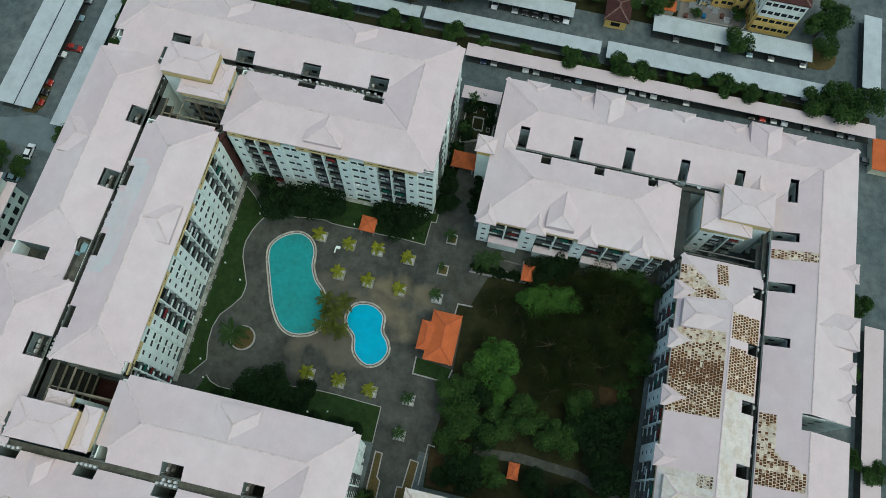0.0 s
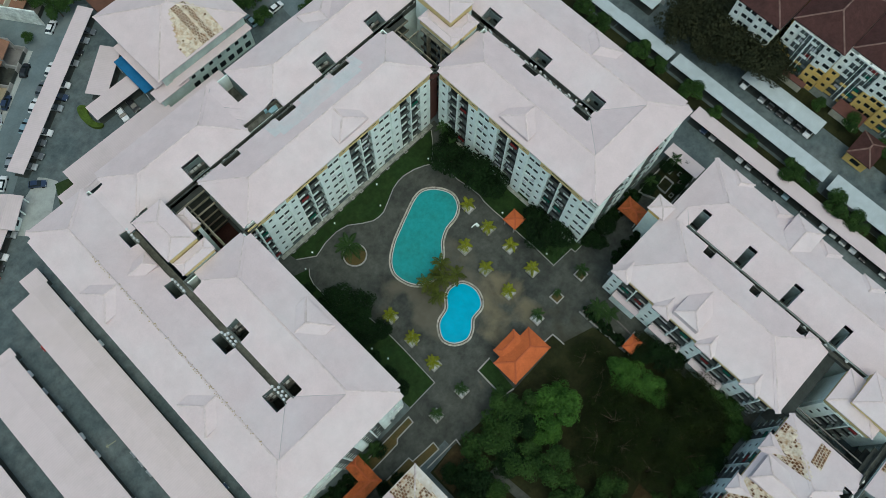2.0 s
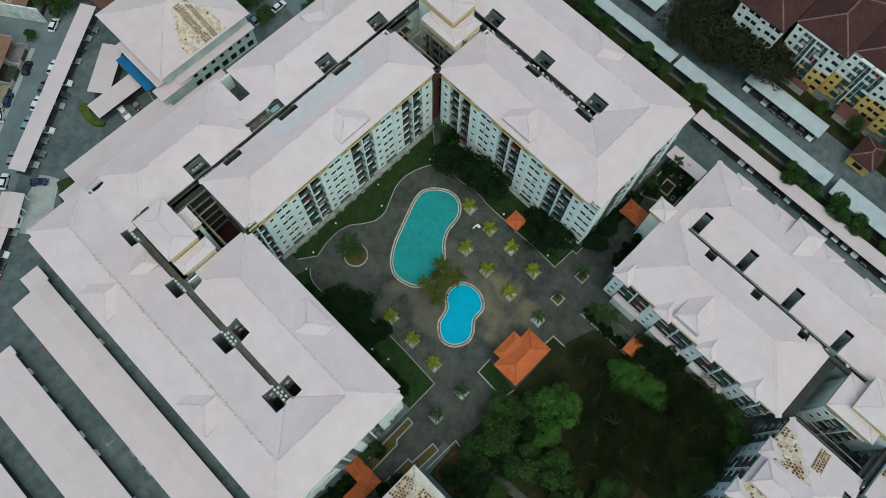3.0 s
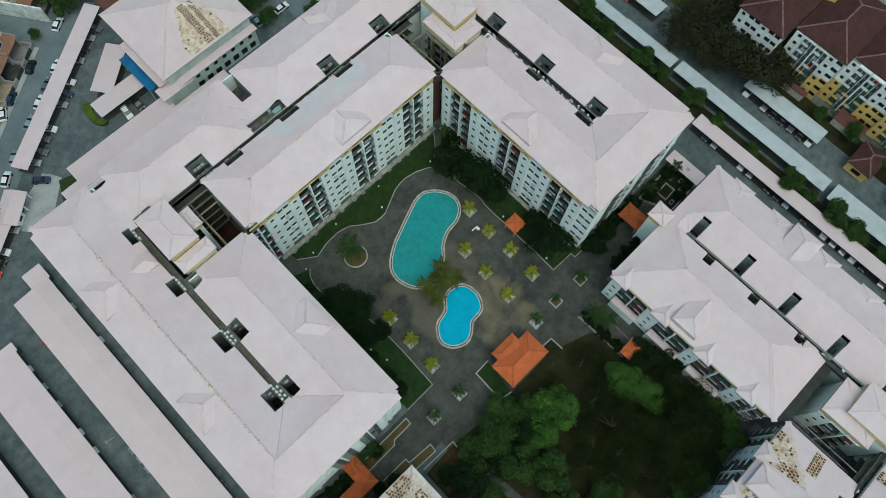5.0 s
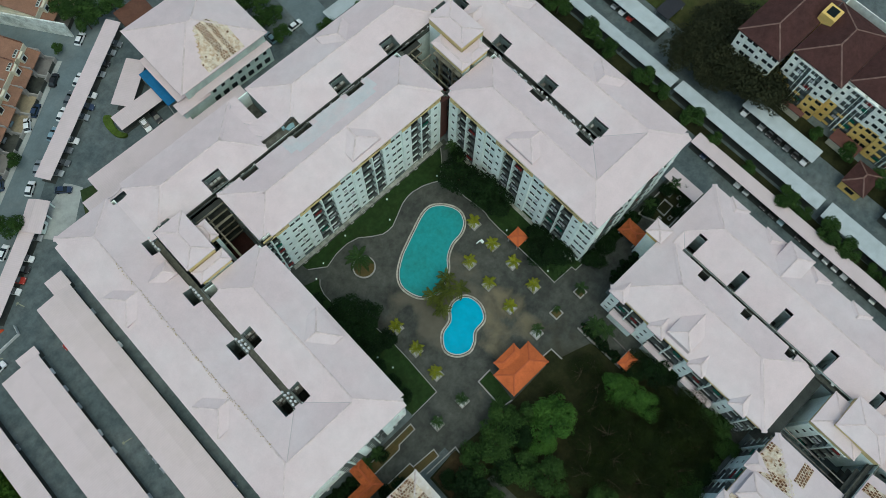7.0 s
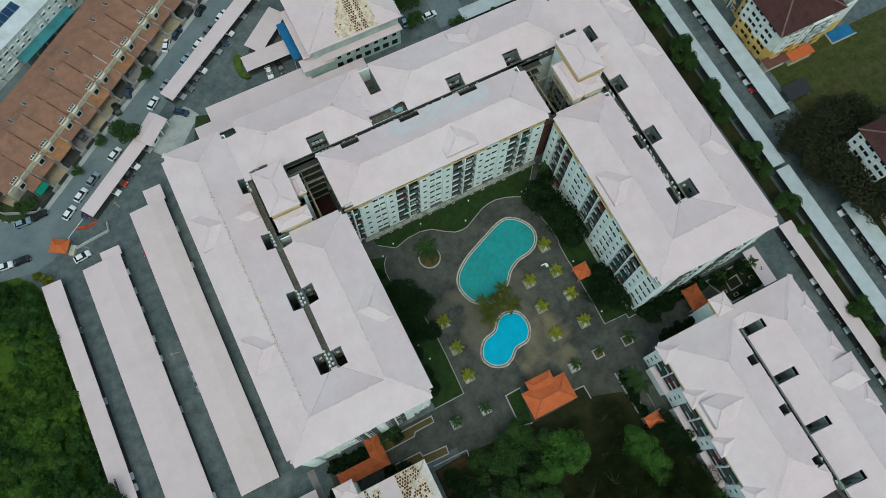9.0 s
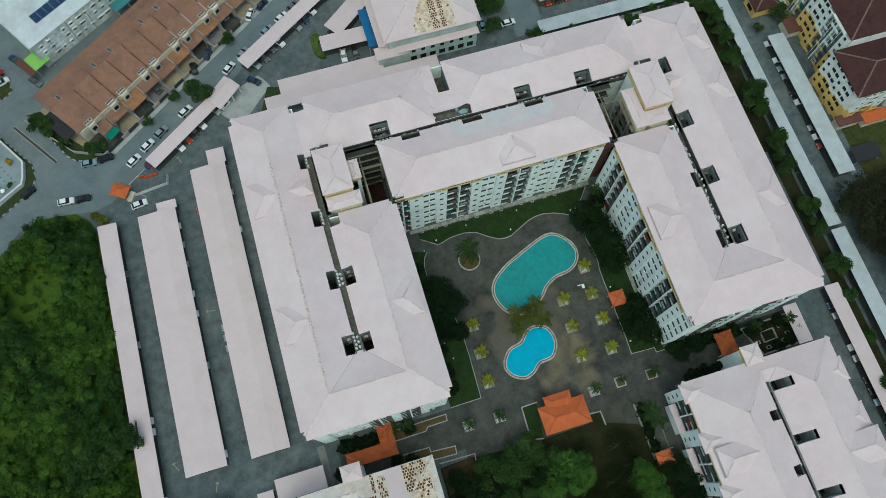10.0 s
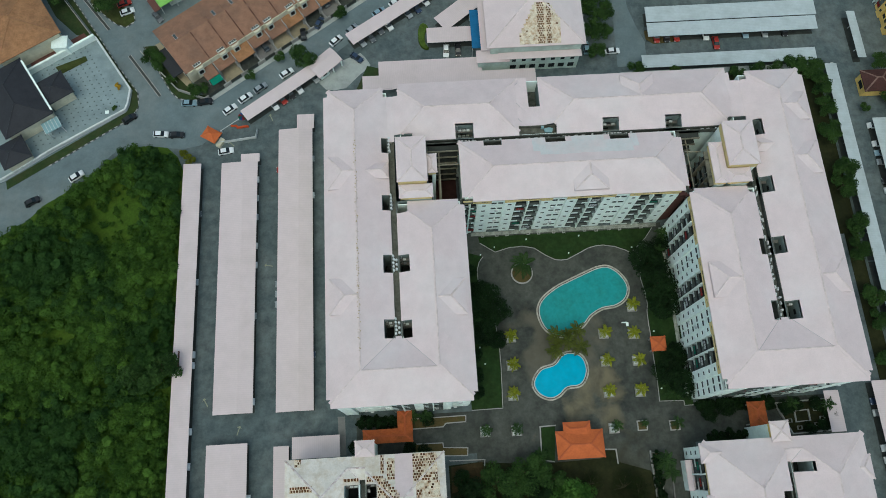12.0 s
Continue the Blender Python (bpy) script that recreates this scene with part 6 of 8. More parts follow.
OFFICE = (-22.8, 4.6, 85.5, 111.5)
bm, rg = hip_roof([OFFICE], [OFFICE], 10.2, 0.36)
ob = part("roof", bm, ROOF, off)
ridge_caps(ob, rg)
part("wall", wall_ring(-21.6, 3.6, 86.2, 110.4, 0, 10.4), MINT, off)
part("gable_roof", boxes((-25.6, -16.4, 83.6, 87.6, 6.2, 6.4)), ROOF, off)
part("gable_wall", wall_ring(-25.0, -16.8, 84.2, 87.4, 0, 6.2), MINT, off)
part("canopy_roof", boxes((-19.6, 3.8, 83.8, 86.0, 7.0, 7.15)), ROOF, off, "narrow pink canopy along the front")
part("lower_wall", wall_ring(-19.4, 3.4, 84.6, 86.0, 0, 7.0), MINT, off)
for i in range(8):
    x = -18.6 + i * 2.75
    part("window", boxes((x, x + 1.7, 84.56, 84.6, 1.0, 2.8)), DARKGLASS, off)
    part("window", boxes((x + 0.3, x + 1.4, 84.56, 84.6, 4.6, 5.7)), DARKGLASS, off)
part("blue_sheet", boxes((-26.4, -23.4, 89.5, 102.2, 4.6, 4.75)), BLUESHEET, off, "blue metal sheet roof")
part("blue_post", boxes((-26.3, -26.1, 89.8, 90.0, 0, 4.6)), METAL, off)
part("blue_post", boxes((-26.3, -26.1, 101.8, 102.0, 0, 4.6)), METAL, off)
part("porch_roof", boxes((-24.2, -20.8, 86.8, 103.5, 7.2, 7.4)), ROOF, off)


def office_height(x, y):
    return 10.2 + max(hip_height([OFFICE], x, y, 0.36), 0) + 0.24


stripped_patch(off, -13.8, -2.4, 86.0, 96.6, lambda x, y: 0.03 if -9.0 < x < -7.5 or -6.6 < x < -5.3 else 0.1 if -7.5 < x < -7.2 else 0.97, 3, (0.28, 0.22), (0.62, 0.6), office_height, lambda x, y: abs(x + 7.2) < 1.6 + (97.6 - y) * 0.55)

# ---- public street ----
slab("street", [(-190, 30), (-160, 39), (-146, 48), (-134, 58), (-126, 66), (-119, 66.4), (-108, 65), (-103, 66), (-97.5, 70.5), (-90.6, 74.2), (-67.5, 91.5), (-61, 97), (-20, 125), (-40, 150), (-150, 150), (-190, 100)], 0.0, 0.015, STREET, "pale worn asphalt street")

# ---- corner plot across the road ----
INLAY = mat("dark_inlay", (0.12, 0.15, 0.15), spots=0.2)
slab("plot_paving", [(-135.0, 101.7), (-123.8, 84.0), (-124.2, 79.6), (-124.8, 77.9), (-143.4, 66.9), (-156, 58.6), (-176, 50), (-176, 78), (-152, 91.5)], 0.0, 0.08, PLOT, "pale grey paved yard with dark inlays")
for i in range(17):
    for j in range(16):
        u, v = 1.2 + i * 1.75, 1.2 + j * 1.5 + (i % 2) * 0.75
        x, y = -125.0 - 0.87 * u - 0.50 * v, 78.9 - 0.50 * u + 0.87 * v
        if x > -150 and y < 103 - 0.61 * (-134.5 - x) and y < 84 - 1.63 * (x + 124) and y > 80.5 + 0.58 * (x + 124):
            piece("paving_inlay", shared("inlay", lambda: boxes((-0.2, 0.2, -0.2, 0.2, 0, 0.012)), INLAY), bpy.data.objects["plot_paving"], (x, y, 0.08), 0.6)
strip("plot_wall", [(-135.0, 101.9), (-123.6, 84.1), (-124.0, 79.6), (-124.6, 77.7), (-143.4, 66.7), (-156, 58.4), (-176, 49.6)], 0.5, 0.0, 1.3, METAL, "pale boundary wall of the corner plot", category="wall")
strip("plot_wall_back", [(-135.0, 101.9), (-152.0, 91.5), (-176, 77)], 0.7, 0.0, 2.2, WHITE, "pale wall between two plots", category="wall")
slab("verge", [(-146.5, 118), (-134.9, 101.6), (-123.4, 84.0), (-123.8, 79.4), (-124.6, 77.3), (-155.6, 58.0), (-155, 55.6), (-130, 71.2), (-123.0, 75.6), (-121.4, 79.0), (-122.0, 83.4), (-128.0, 92.0), (-133.6, 101.0), (-144.6, 118)], 0.0, 0.12, LAWNB, "grass verge along the street corner")


striped_kerb([(-144.4, 118), (-133.4, 101.0), (-127.8, 91.9), (-121.8, 83.4), (-121.2, 79.0), (-122.9, 75.4), (-130, 71.0), (-145, 61.6)])
striped_kerb([(-121.2, 98.4), (-116.6, 90.4), (-112.4, 82.9), (-110.4, 80.9), (-107.6, 80.0), (-102.0, 80.3)])
slab("verge", [(-121.0, 98.4), (-116.4, 90.4), (-112.2, 83.0), (-110.3, 81.1), (-107.6, 80.2), (-102.0, 80.5), (-101.8, 81.2), (-105.6, 82.0), (-111.0, 88.0), (-117.6, 98.6)], 0.0, 0.1, LAWNB, "planted verge in front of an end house")
for n, pts in enumerate(([(-125.0, 95.6), (-115.5, 82.0)], [(-144.4, 122.0), (-131.6, 104.8)])):
    strip("road_median", pts, 0.9, 0.0, 0.12, GUTTER, "narrow dark planted road median", category="median")
    for s in (-0.42, 0.42):
        strip("median_kerb", [(x + s * 0.82, y + s * 0.57) for x, y in pts], 0.16, 0.0, 0.18, KERB, "pale kerb of a road median")
gi = smooth_loop([(-138.0, 114.6), (-132.0, 108.6), (-129.4, 106.5), (-126.7, 105.5), (-124.4, 107.4), (-125.2, 110.4), (-129.2, 113.4), (-134, 119)], 4)
tagged(part("traffic_island", prism(gi, 0.0, 0.14), DRYLAWN), "grassy island at a street corner", "island", kind="structure")
striped_kerb([(-138.0, 114.6), (-132.0, 108.4), (-129.4, 106.3), (-126.7, 105.2), (-124.2, 107.2), (-124.9, 110.4)])
slab("house_lawn", [(-152, 118), (-147.5, 110), (-141, 103.5), (-137.6, 102.6), (-136.6, 103.4), (-146.8, 118)], 0.0, 0.09, LAWNB, "green lawn beside a brown-roofed house")
strip("lawn_wall", [(-136.4, 102.8), (-147.2, 118)], 0.25, 0.0, 1.4, KERB, "pale wall of a house lawn", category="wall")
slab("yard_terrace", [(-137.2, 102.0), (-138.8, 104.0), (-153.5, 95.2), (-152.6, 93.4)], 0.0, 0.1, RUSTWALL, "dark red paved strip behind a wall")
slab("plot_grass", [(-145.9, 93.0), (-137.6, 96.2), (-136.9, 94.6), (-144.1, 90.5)], 0.08, 0.16, DRYLAWN, "dry grass bed in a paved yard", category="planting")
lime = thing("lime_shelter", (-114.6, 112.4, 0), "lime green sheet shelter behind the end house", "shelter")
part("sheet", boxes((-117.4, -112.2, 110.2, 115.5, 3.4, 3.55)), LIME, lime)
part("side_roof", boxes((-119.4, -117.5, 110.0, 117, 3.0, 3.15)), RUSTWALL, lime)
for sx in (-117.2, -112.5):
    for sy in (110.5, 115.2):
        part("post", boxes((sx - 0.07, sx + 0.07, sy - 0.07, sy + 0.07, 0, 3.4)), METAL, lime)
turned(lime, 33)
stool = part("yard_table", boxes((-130.2, -129.2, 76.8, 77.8, 0.7, 0.78), (-129.8, -129.6, 77.2, 77.4, 0.08, 0.7)), WHITE)
tagged(stool, "small white table in a paved yard", "table")
for n, (a, b, c, d, z, m, rot, lab) in enumerate(((-160.5, -146.5, 70, 91, 5.2, DARKROOF, 32, "house with large dark hipped roof"), (-147.5, -139.2, 79.4, 87.6, 4.2, DARKROOF, 32, "dark-roofed house wing"), (-165, -146.0, 94.0, 114, 6.0, TERRAO, 31, "house with worn brown tiled roof"), (-156.5, -148.5, 61.0, 68.5, 3.6, DARKROOF, 30, "dark-roofed porch by the road"))):
    hs = thing("house", ((a + b) / 2, (c + d) / 2, 0), lab + " on the corner plot", "house", "corner houses")
    hip_cap(hs, a, b, c, d, z, 0.3, m)
    part("wall", wall_ring(a + 0.8, b - 0.8, c + 0.8, d - 0.8, 0, z + 0.1), CREAMPAINT, hs)
    if n == 0:
        part("gable_board", boxes((b - 0.3, b + 0.2, c + 1, d - 1, z, z + 0.35)), WHITE, hs)
    turned(hs, rot)
gl = thing("glass_canopy", (-143.2, 72.6, 0), "pale glazed canopy beside the dark roof", "canopy")
part("sheet", boxes((-145.6, -140.8, 70.8, 74.4, 3.4, 3.5)), GLASSROOF, gl)
for i in range(6):
    part("glazing_bar", boxes((-145.6 + i * 0.92, -145.5 + i * 0.92, 70.8, 74.4, 3.5, 3.56)), METAL, gl)
for px in (-145.2, -141.2):
    part("post", boxes((px - 0.06, px + 0.06, 71, 71.12, 0, 3.4)), METAL, gl)
turned(gl, 30)
gb = part("annex", boxes((-145.6, -141.6, 97.0, 100.6, 0, 3.6), (-145.8, -141.4, 96.8, 100.8, 3.6, 3.8)), WHITE)
tagged(gb, "small white flat-roofed annex", "annex")

# ---- yellow and white flats to the east ----


def flats(a, b, c, d, eave, storeys, lower, roofs, label, fronts):
    fl = thing("flats", ((a + b) / 2, (c + d) / 2, 0), label, "building", "yellow flats")
    part("wall", wall_ring(a, b, c, d, 0, eave), FLATWHITE, fl)
    part("lower_wall", boxes((a - 0.06, a, c, d, 0, eave * lower / storeys), (a, b, c - 0.06, c, 0, eave * lower / storeys)), YELLOW, fl)
    for r in roofs:
        roof(fl, [r], [r], eave, 0.42, (), MAROON)
    for start, along, pat in fronts:
        facade(fl, start, along, 0.4, storeys, (eave - 0.4) / storeys, pat, top=FLATWHITE, upper=FLATWHITE, lower=YELLOW, lower_storeys=lower)
    return fl


PAT_Y = [("P", 2.4), ("S", 3.6), ("P", 2.2), ("B", 6.4), ("P", 2.2), ("S", 3.6)]
flats(95.3, 118.5, -26.0, -12.2, 16.4, 6, 3, [(94.4, 115.5, -26.5, -11.7)], "yellow and white six-storey flats with maroon tiled roof", [((95.1, -12.3), (0, -1), [("P", 2.6), ("B", 6.8), ("P", 2.2), ("S", 2.1)])])
flats(98.1, 119.5, -62.0, -26.1, 16.4, 6, 3, [(97.7, 120.5, -45.0, -26.6), (97.7, 120.5, -62.5, -45.0)], "yellow and white six-storey flats stepped back from its neighbour", [((97.9, -26.2), (0, -1), [("P", 2.6), ("B", 6.8), ("P", 2.2), ("S", 3.6), ("P", 2.4), ("B", 6.8), ("P", 2.2), ("S", 3.6), ("P", 2.4)])])
flats(90.5, 114.5, -11.0, 1.2, 16.4, 6, 3, [(89.3, 115.5, -11.5, 1.7)], "yellow and white six-storey flats behind brownish trees", [((90.3, 1.0), (0, -1), [("P", 2.4), ("S", 3.6), ("P", 2.4), ("S", 3.6)])])
flats(91.4, 116, 33.6, 47.4, 13.2, 5, 2, [(90.2, 112, 33.0, 47.6)], "yellow and white flats with maroon tiled roof beside a lawn", [((91.2, 47.2), (0, -1), [("P", 2.4), ("S", 3.6), ("P", 2.4), ("S", 3.4)]), ((92.0, 33.4), (1, 0), [("P", 2.6), ("S", 4.0), ("P", 2.4), ("B", 6.0), ("P", 2.4)])])
flats(94.4, 118, 47.6, 80.0, 16.4, 6, 3, [(93.8, 119, 47.7, 80.5)], "yellow and white six-storey flats along the east road", [((94.2, 79.6), (0, -1), PAT_Y + [("P", 2.4), ("B", 6.4), ("P", 2.4)])])
flats(93.3, 114.5, -91.4, -80.8, 12.4, 4, 2, [(92.7, 115.5, -92.0, -80.2)], "yellow and white four-storey flats with maroon roof near the south road", [((93.1, -81.0), (0, -1), [("S", 3.4), ("S", 3.6), ("S", 3.2)]), ((98.7, -80.8), (-1, 0), [("P", 2.2), ("S", 3.2)]), ((93.9, -91.6), (1, 0), [("S", 3.6), ("P", 2.4), ("S", 3.6)])])
flats(96.0, 118, 84, 114, 16.4, 6, 3, [(94.8, 119, 83.5, 114.5)], "yellow and white flats near the north-east corner", [((95.6, 113), (0, -1), PAT_Y + [("P", 2.4)]), ((96.4, 83.8), (1, 0), [("P", 2.6), ("S", 4.0), ("P", 2.4)])])
flats(99.1, 120.5, -79.2, -62.2, 16.4, 6, 3, [(98.3, 121.5, -79.0, -62.6)], "yellow and white six-storey flats behind a walled yard", [((98.9, -62.3), (0, -1), [("P", 2.4), ("B", 5.6), ("P", 2.2), ("S", 3.4), ("P", 2.4)])])
flats(28.0, 48.0, 120.5, 134.0, 13.2, 5, 3, [(27.2, 48.8, 119.8, 134.6)], "yellow and white flats beyond the north car lot", [((28.2, 120.3), (1, 0), [("P", 2.4), ("S", 3.6), ("P", 2.4), ("B", 6.0), ("P", 2.4)])])
slab("flats_yard", rect(91.6, 98.5, -79.0, -62.4), 0.0, 0.09, KERBB, "cluttered grey concrete yard at the foot of the flats")
strip("yard_wall", [(91.0, -55.4), (91.4, -66.4), (91.8, -79.4), (93.4, -80.0)], 0.22, 0.0, 1.5, KERB, "pale weathered yard wall behind the grey shed", category="wall")
slab("dry_island", [(84.8, -97.5), (84.6, -100.6), (85.3, -103.0), (87.5, -104.6), (89.5, -104.8), (92.7, -104.0), (94.2, -98.6)], 0.0, 0.15, DRYGRASS, "dry grass island at the end of a shed", category="planting")
for i in range(9):
    x, y = 92.5 + (i * 37 % 50) / 10, -64.6 - i * 1.6
    if i % 3 == 0:
        crate = part("storage_crate", boxes((x, x + 1.2, y, y + 0.9, 0.09, 0.8), (x - 0.05, x + 1.25, y - 0.05, y + 0.95, 0.8, 0.86)), BLUESHEET if i == 3 else RUSTWALL)
        tagged(crate, "old closed storage crate in a concrete yard", "crate", "yard crates")
    else:
        rack = part("drying_rack", boxes((x, x + 0.05, y, y + 1.6, 0.09, 1.3), (x + 1.1, x + 1.15, y, y + 1.6, 0.09, 1.3), (x, x + 1.15, y, y + 0.05, 1.3, 1.34), (x, x + 1.15, y + 1.55, y + 1.6, 1.3, 1.34)), METAL)
        tagged(rack, "pale metal drying rack in a concrete yard", "drying rack", "yard racks")
yt = thing("lift_tower", (108.2, -12.0, 0), "yellow lift tower with roof light above the flats", "tower")
part("wall", boxes((106.0, 110.2, -14.0, -10.0, 0, 19.5)), YELLOW, yt)
part("roof_light", boxes((106.8, 109.4, -13.2, -10.8, 19.5, 19.7)), DARKGLASS, yt)
for a, b, c, d, m in ((91.8, 93.5, -24.5, -15.0, RUSTWALL), (92.4, 96.4, -41, -33, RUSTWALL), (91.6, 95.0, -60.8, -55.8, ORANGE), (89.7, 96.8, 30.2, 33.4, RUSTWALL), (97.0, 104.8, 29.0, 32.2, ORANGE), (56.7, 65.6, -122.5, -113.4, ORANGE), (89.4, 94.0, 61.2, 66.4, RUSTWALL), (91.4, 94.1, 70.0, 73.2, GREYROOF)):
    lt = thing("lean_to", ((a + b) / 2, (c + d) / 2, 0), "low red tiled lean-to at the foot of the flats", "lean-to", "lean-tos")
    part("roof", boxes((a, b, c, d, 2.7, 2.9)), m, lt)
    part("wall", boxes((a + 0.3, b - 0.3, c + 0.3, d - 0.3, 0, 2.7)), CREAMPAINT, lt)
for x, y, rz in ((87.0, -45.8, 0), (85.4, 73.4, 0)):
    gd = thing("guard_house", (x, y, 0), "small yellow guard house with maroon roof", "guard house", "guard houses")
    hip_cap(gd, x - 2.8, x + 5.4, y - 3.4, y + 3.4, 3.6, 0.5, MAROON)
    part("wall", wall_ring(x - 2.2, x + 4.8, y - 2.8, y + 2.8, 0, 3.7), YELLOW, gd)
    part("window", boxes((x - 2.24, x - 2.2, y - 1.2, y + 1.2, 1.0, 2.4)), DARKGLASS, gd)
dk = thing("dark_canopy", (93.3, 21.5, 0), "dark cloth canopy in a yard beside the lawn", "canopy")
part("sheet", boxes((89.6, 97.2, 19.2, 23.8, 2.5, 2.6)), DARKROOF, dk)
for sx in (89.9, 96.9):
    for sy in (19.5, 23.5):
        part("post", boxes((sx - 0.05, sx + 0.05, sy - 0.05, sy + 0.05, 0.08, 2.5)), METAL, dk)
bp = thing("paddling_pool", (117.0, 31.6, 0.08), "small blue pool beside the flats", "pool")
part("basin_water", boxes((113.2, 121.0, 29.9, 33.4, 0.08, 0.3)), BLUESHEET, bp)
part("rim", boxes((112.8, 121.4, 29.5, 29.9, 0.08, 0.36), (112.8, 113.2, 29.9, 33.4, 0.08, 0.36)), KERB, bp)
slab("flats_lawn", rect(92, 150, 2, 33), 0.0, 0.08, DRYLAWN, "dry patchy lawn between the flats")
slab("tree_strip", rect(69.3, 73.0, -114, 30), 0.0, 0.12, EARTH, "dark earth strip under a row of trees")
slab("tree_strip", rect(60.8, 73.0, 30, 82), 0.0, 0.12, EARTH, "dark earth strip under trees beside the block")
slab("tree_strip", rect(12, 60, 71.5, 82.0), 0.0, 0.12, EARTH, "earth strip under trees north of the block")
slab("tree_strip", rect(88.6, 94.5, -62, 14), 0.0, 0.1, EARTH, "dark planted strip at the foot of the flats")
slab("pavement_east", rect(77.3, 78.1, 21, 82), 0.0, 0.14, PALECON, "pale pavement along the east road")
slab("pavement_north", rect(16, 74, 80.6, 82.2), 0.0, 0.14, PALECON, "pale pavement along the north lot")
strip("fence_east", [(88.6, 17), (88.6, 62)], 0.15, 0.0, 1.8, METAL, "pale fence behind the grey shed", category="fence")
slab("road_patch", [(15.5, 84), (24.0, 84), (24.6, 92), (22.8, 97), (21.0, 104), (20.5, 120), (15.5, 120), (16.5, 104), (16.0, 94)], 0.0, 0.04, STREET, "worn pale road patch at a lot entrance")
slab("dry_island", [(24.8, 95.6), (33.0, 95.8), (33.0, 91.4), (27, 91.0), (24.9, 92.8)], 0.0, 0.13, DRYGRASS, "dry grass island at the end of a shed", category="planting")
car_shed(26.5, 31.5, 106.0, 115.5, m=GREYROOF, group="grey car sheds", label="short grey metal shed in the north lot")
# red-brown roofs at the far north-west end of the drive
car_shed(-20.0, -11.0, 117.0, 124.0, m=TERRAB, label="brown metal roof at the end of the drive")

# ---- vegetation ----


def leaf_mat(name, dark, light, rough=0.7, speckle=0.55):
    m = bpy.data.materials.new(name)
    m.use_nodes = True
    n, l = m.node_tree.nodes, m.node_tree.links
    b = n["Principled BSDF"]
    b.inputs["Roughness"].default_value = rough
    b.inputs["Specular IOR Level"].default_value = 0.1
    geo = n.new("ShaderNodeNewGeometry")
    noise_tex = n.new("ShaderNodeTexNoise")
    noise_tex.inputs["Scale"].default_value = 0.24
    noise_tex.inputs["Detail"].default_value = 3
    l.new(geo.outputs["Position"], noise_tex.inputs["Vector"])
    add = n.new("ShaderNodeMath")
    add.operation = "MULTIPLY_ADD"
    add.inputs[1].default_value = speckle
    l.new(geo.outputs["Random Per Island"], add.inputs[0])
    sub = n.new("ShaderNodeMath")
    sub.operation = "MULTIPLY_ADD"
    sub.inputs[1].default_value = 1.3
    sub.inputs[2].default_value = -0.42
    l.new(noise_tex.outputs["Fac"], sub.inputs[0])
    l.new(sub.outputs[0], add.inputs[2])
    mix = n.new("ShaderNodeMix")
    mix.data_type = "RGBA"
    mix.clamp_factor = True
    mix.inputs["A"].default_value = (*dark, 1)
    mix.inputs["B"].default_value = (*light, 1)
    l.new(add.outputs[0], mix.inputs["Factor"])
    l.new(mix.outputs["Result"], b.inputs["Base Color"])
    return m


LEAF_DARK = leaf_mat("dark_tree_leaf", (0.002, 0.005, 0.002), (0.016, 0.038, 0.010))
LEAF_MID = leaf_mat("green_tree_leaf", (0.007, 0.020, 0.005), (0.064, 0.122, 0.028), speckle=0.45)
LEAF_LIGHT = leaf_mat("bright_tree_leaf", (0.020, 0.058, 0.011), (0.088, 0.180, 0.030), speckle=0.4)
LEAF_BROWN = leaf_mat("brownish_tree_leaf", (0.007, 0.012, 0.003), (0.028, 0.043, 0.008), speckle=0.22)
LEAF_TAN = leaf_mat("tan_brown_leaf", (0.016, 0.020, 0.009), (0.050, 0.052, 0.026), speckle=0.25)
LEAF_GOLD = leaf_mat("golden_leaf", (0.16, 0.09, 0.01), (0.50, 0.32, 0.03))
LEAF_WOODDARK = leaf_mat("deep_green_woodland_leaf", (0.010, 0.028, 0.006), (0.046, 0.100, 0.020), speckle=0.35)
LEAF_WOOD = leaf_mat("woodland_leaf", (0.015, 0.040, 0.006), (0.086, 0.160, 0.022), speckle=0.35)
FROND_YOUNG = leaf_mat("yellow_green_frond", (0.10, 0.13, 0.01), (0.33, 0.34, 0.03))
FROND_OLD = leaf_mat("olive_frond", (0.016, 0.03, 0.006), (0.15, 0.17, 0.03))
FROND_DARK = leaf_mat("dark_green_frond", (0.015, 0.035, 0.012), (0.06, 0.11, 0.03))
BARK = mat("grey_brown_bark", (0.085, 0.065, 0.045), spots=0.3, size=0.15, bump=0.8)


def leaf_quads(centres, normals, size, rng):
    """Small four-cornered leaves, one island each."""
    n = len(centres)
    r = rng.normal(size=(n, 3))
    t = np.cross(normals, r)
    t /= np.linalg.norm(t, axis=1, keepdims=True) + 1e-9
    b = np.cross(normals, t)
    s = size * rng.uniform(0.6, 1.35, (n, 1))
    t, b = t * s, b * s * 0.62
    lift = normals * s * 0.18
    v = np.stack([centres - t, centres - b * 0.9 + lift, centres + t, centres + b + lift], 1).reshape(-1, 3)
    f = np.arange(4 * n).reshape(-1, 4)
    return v, f


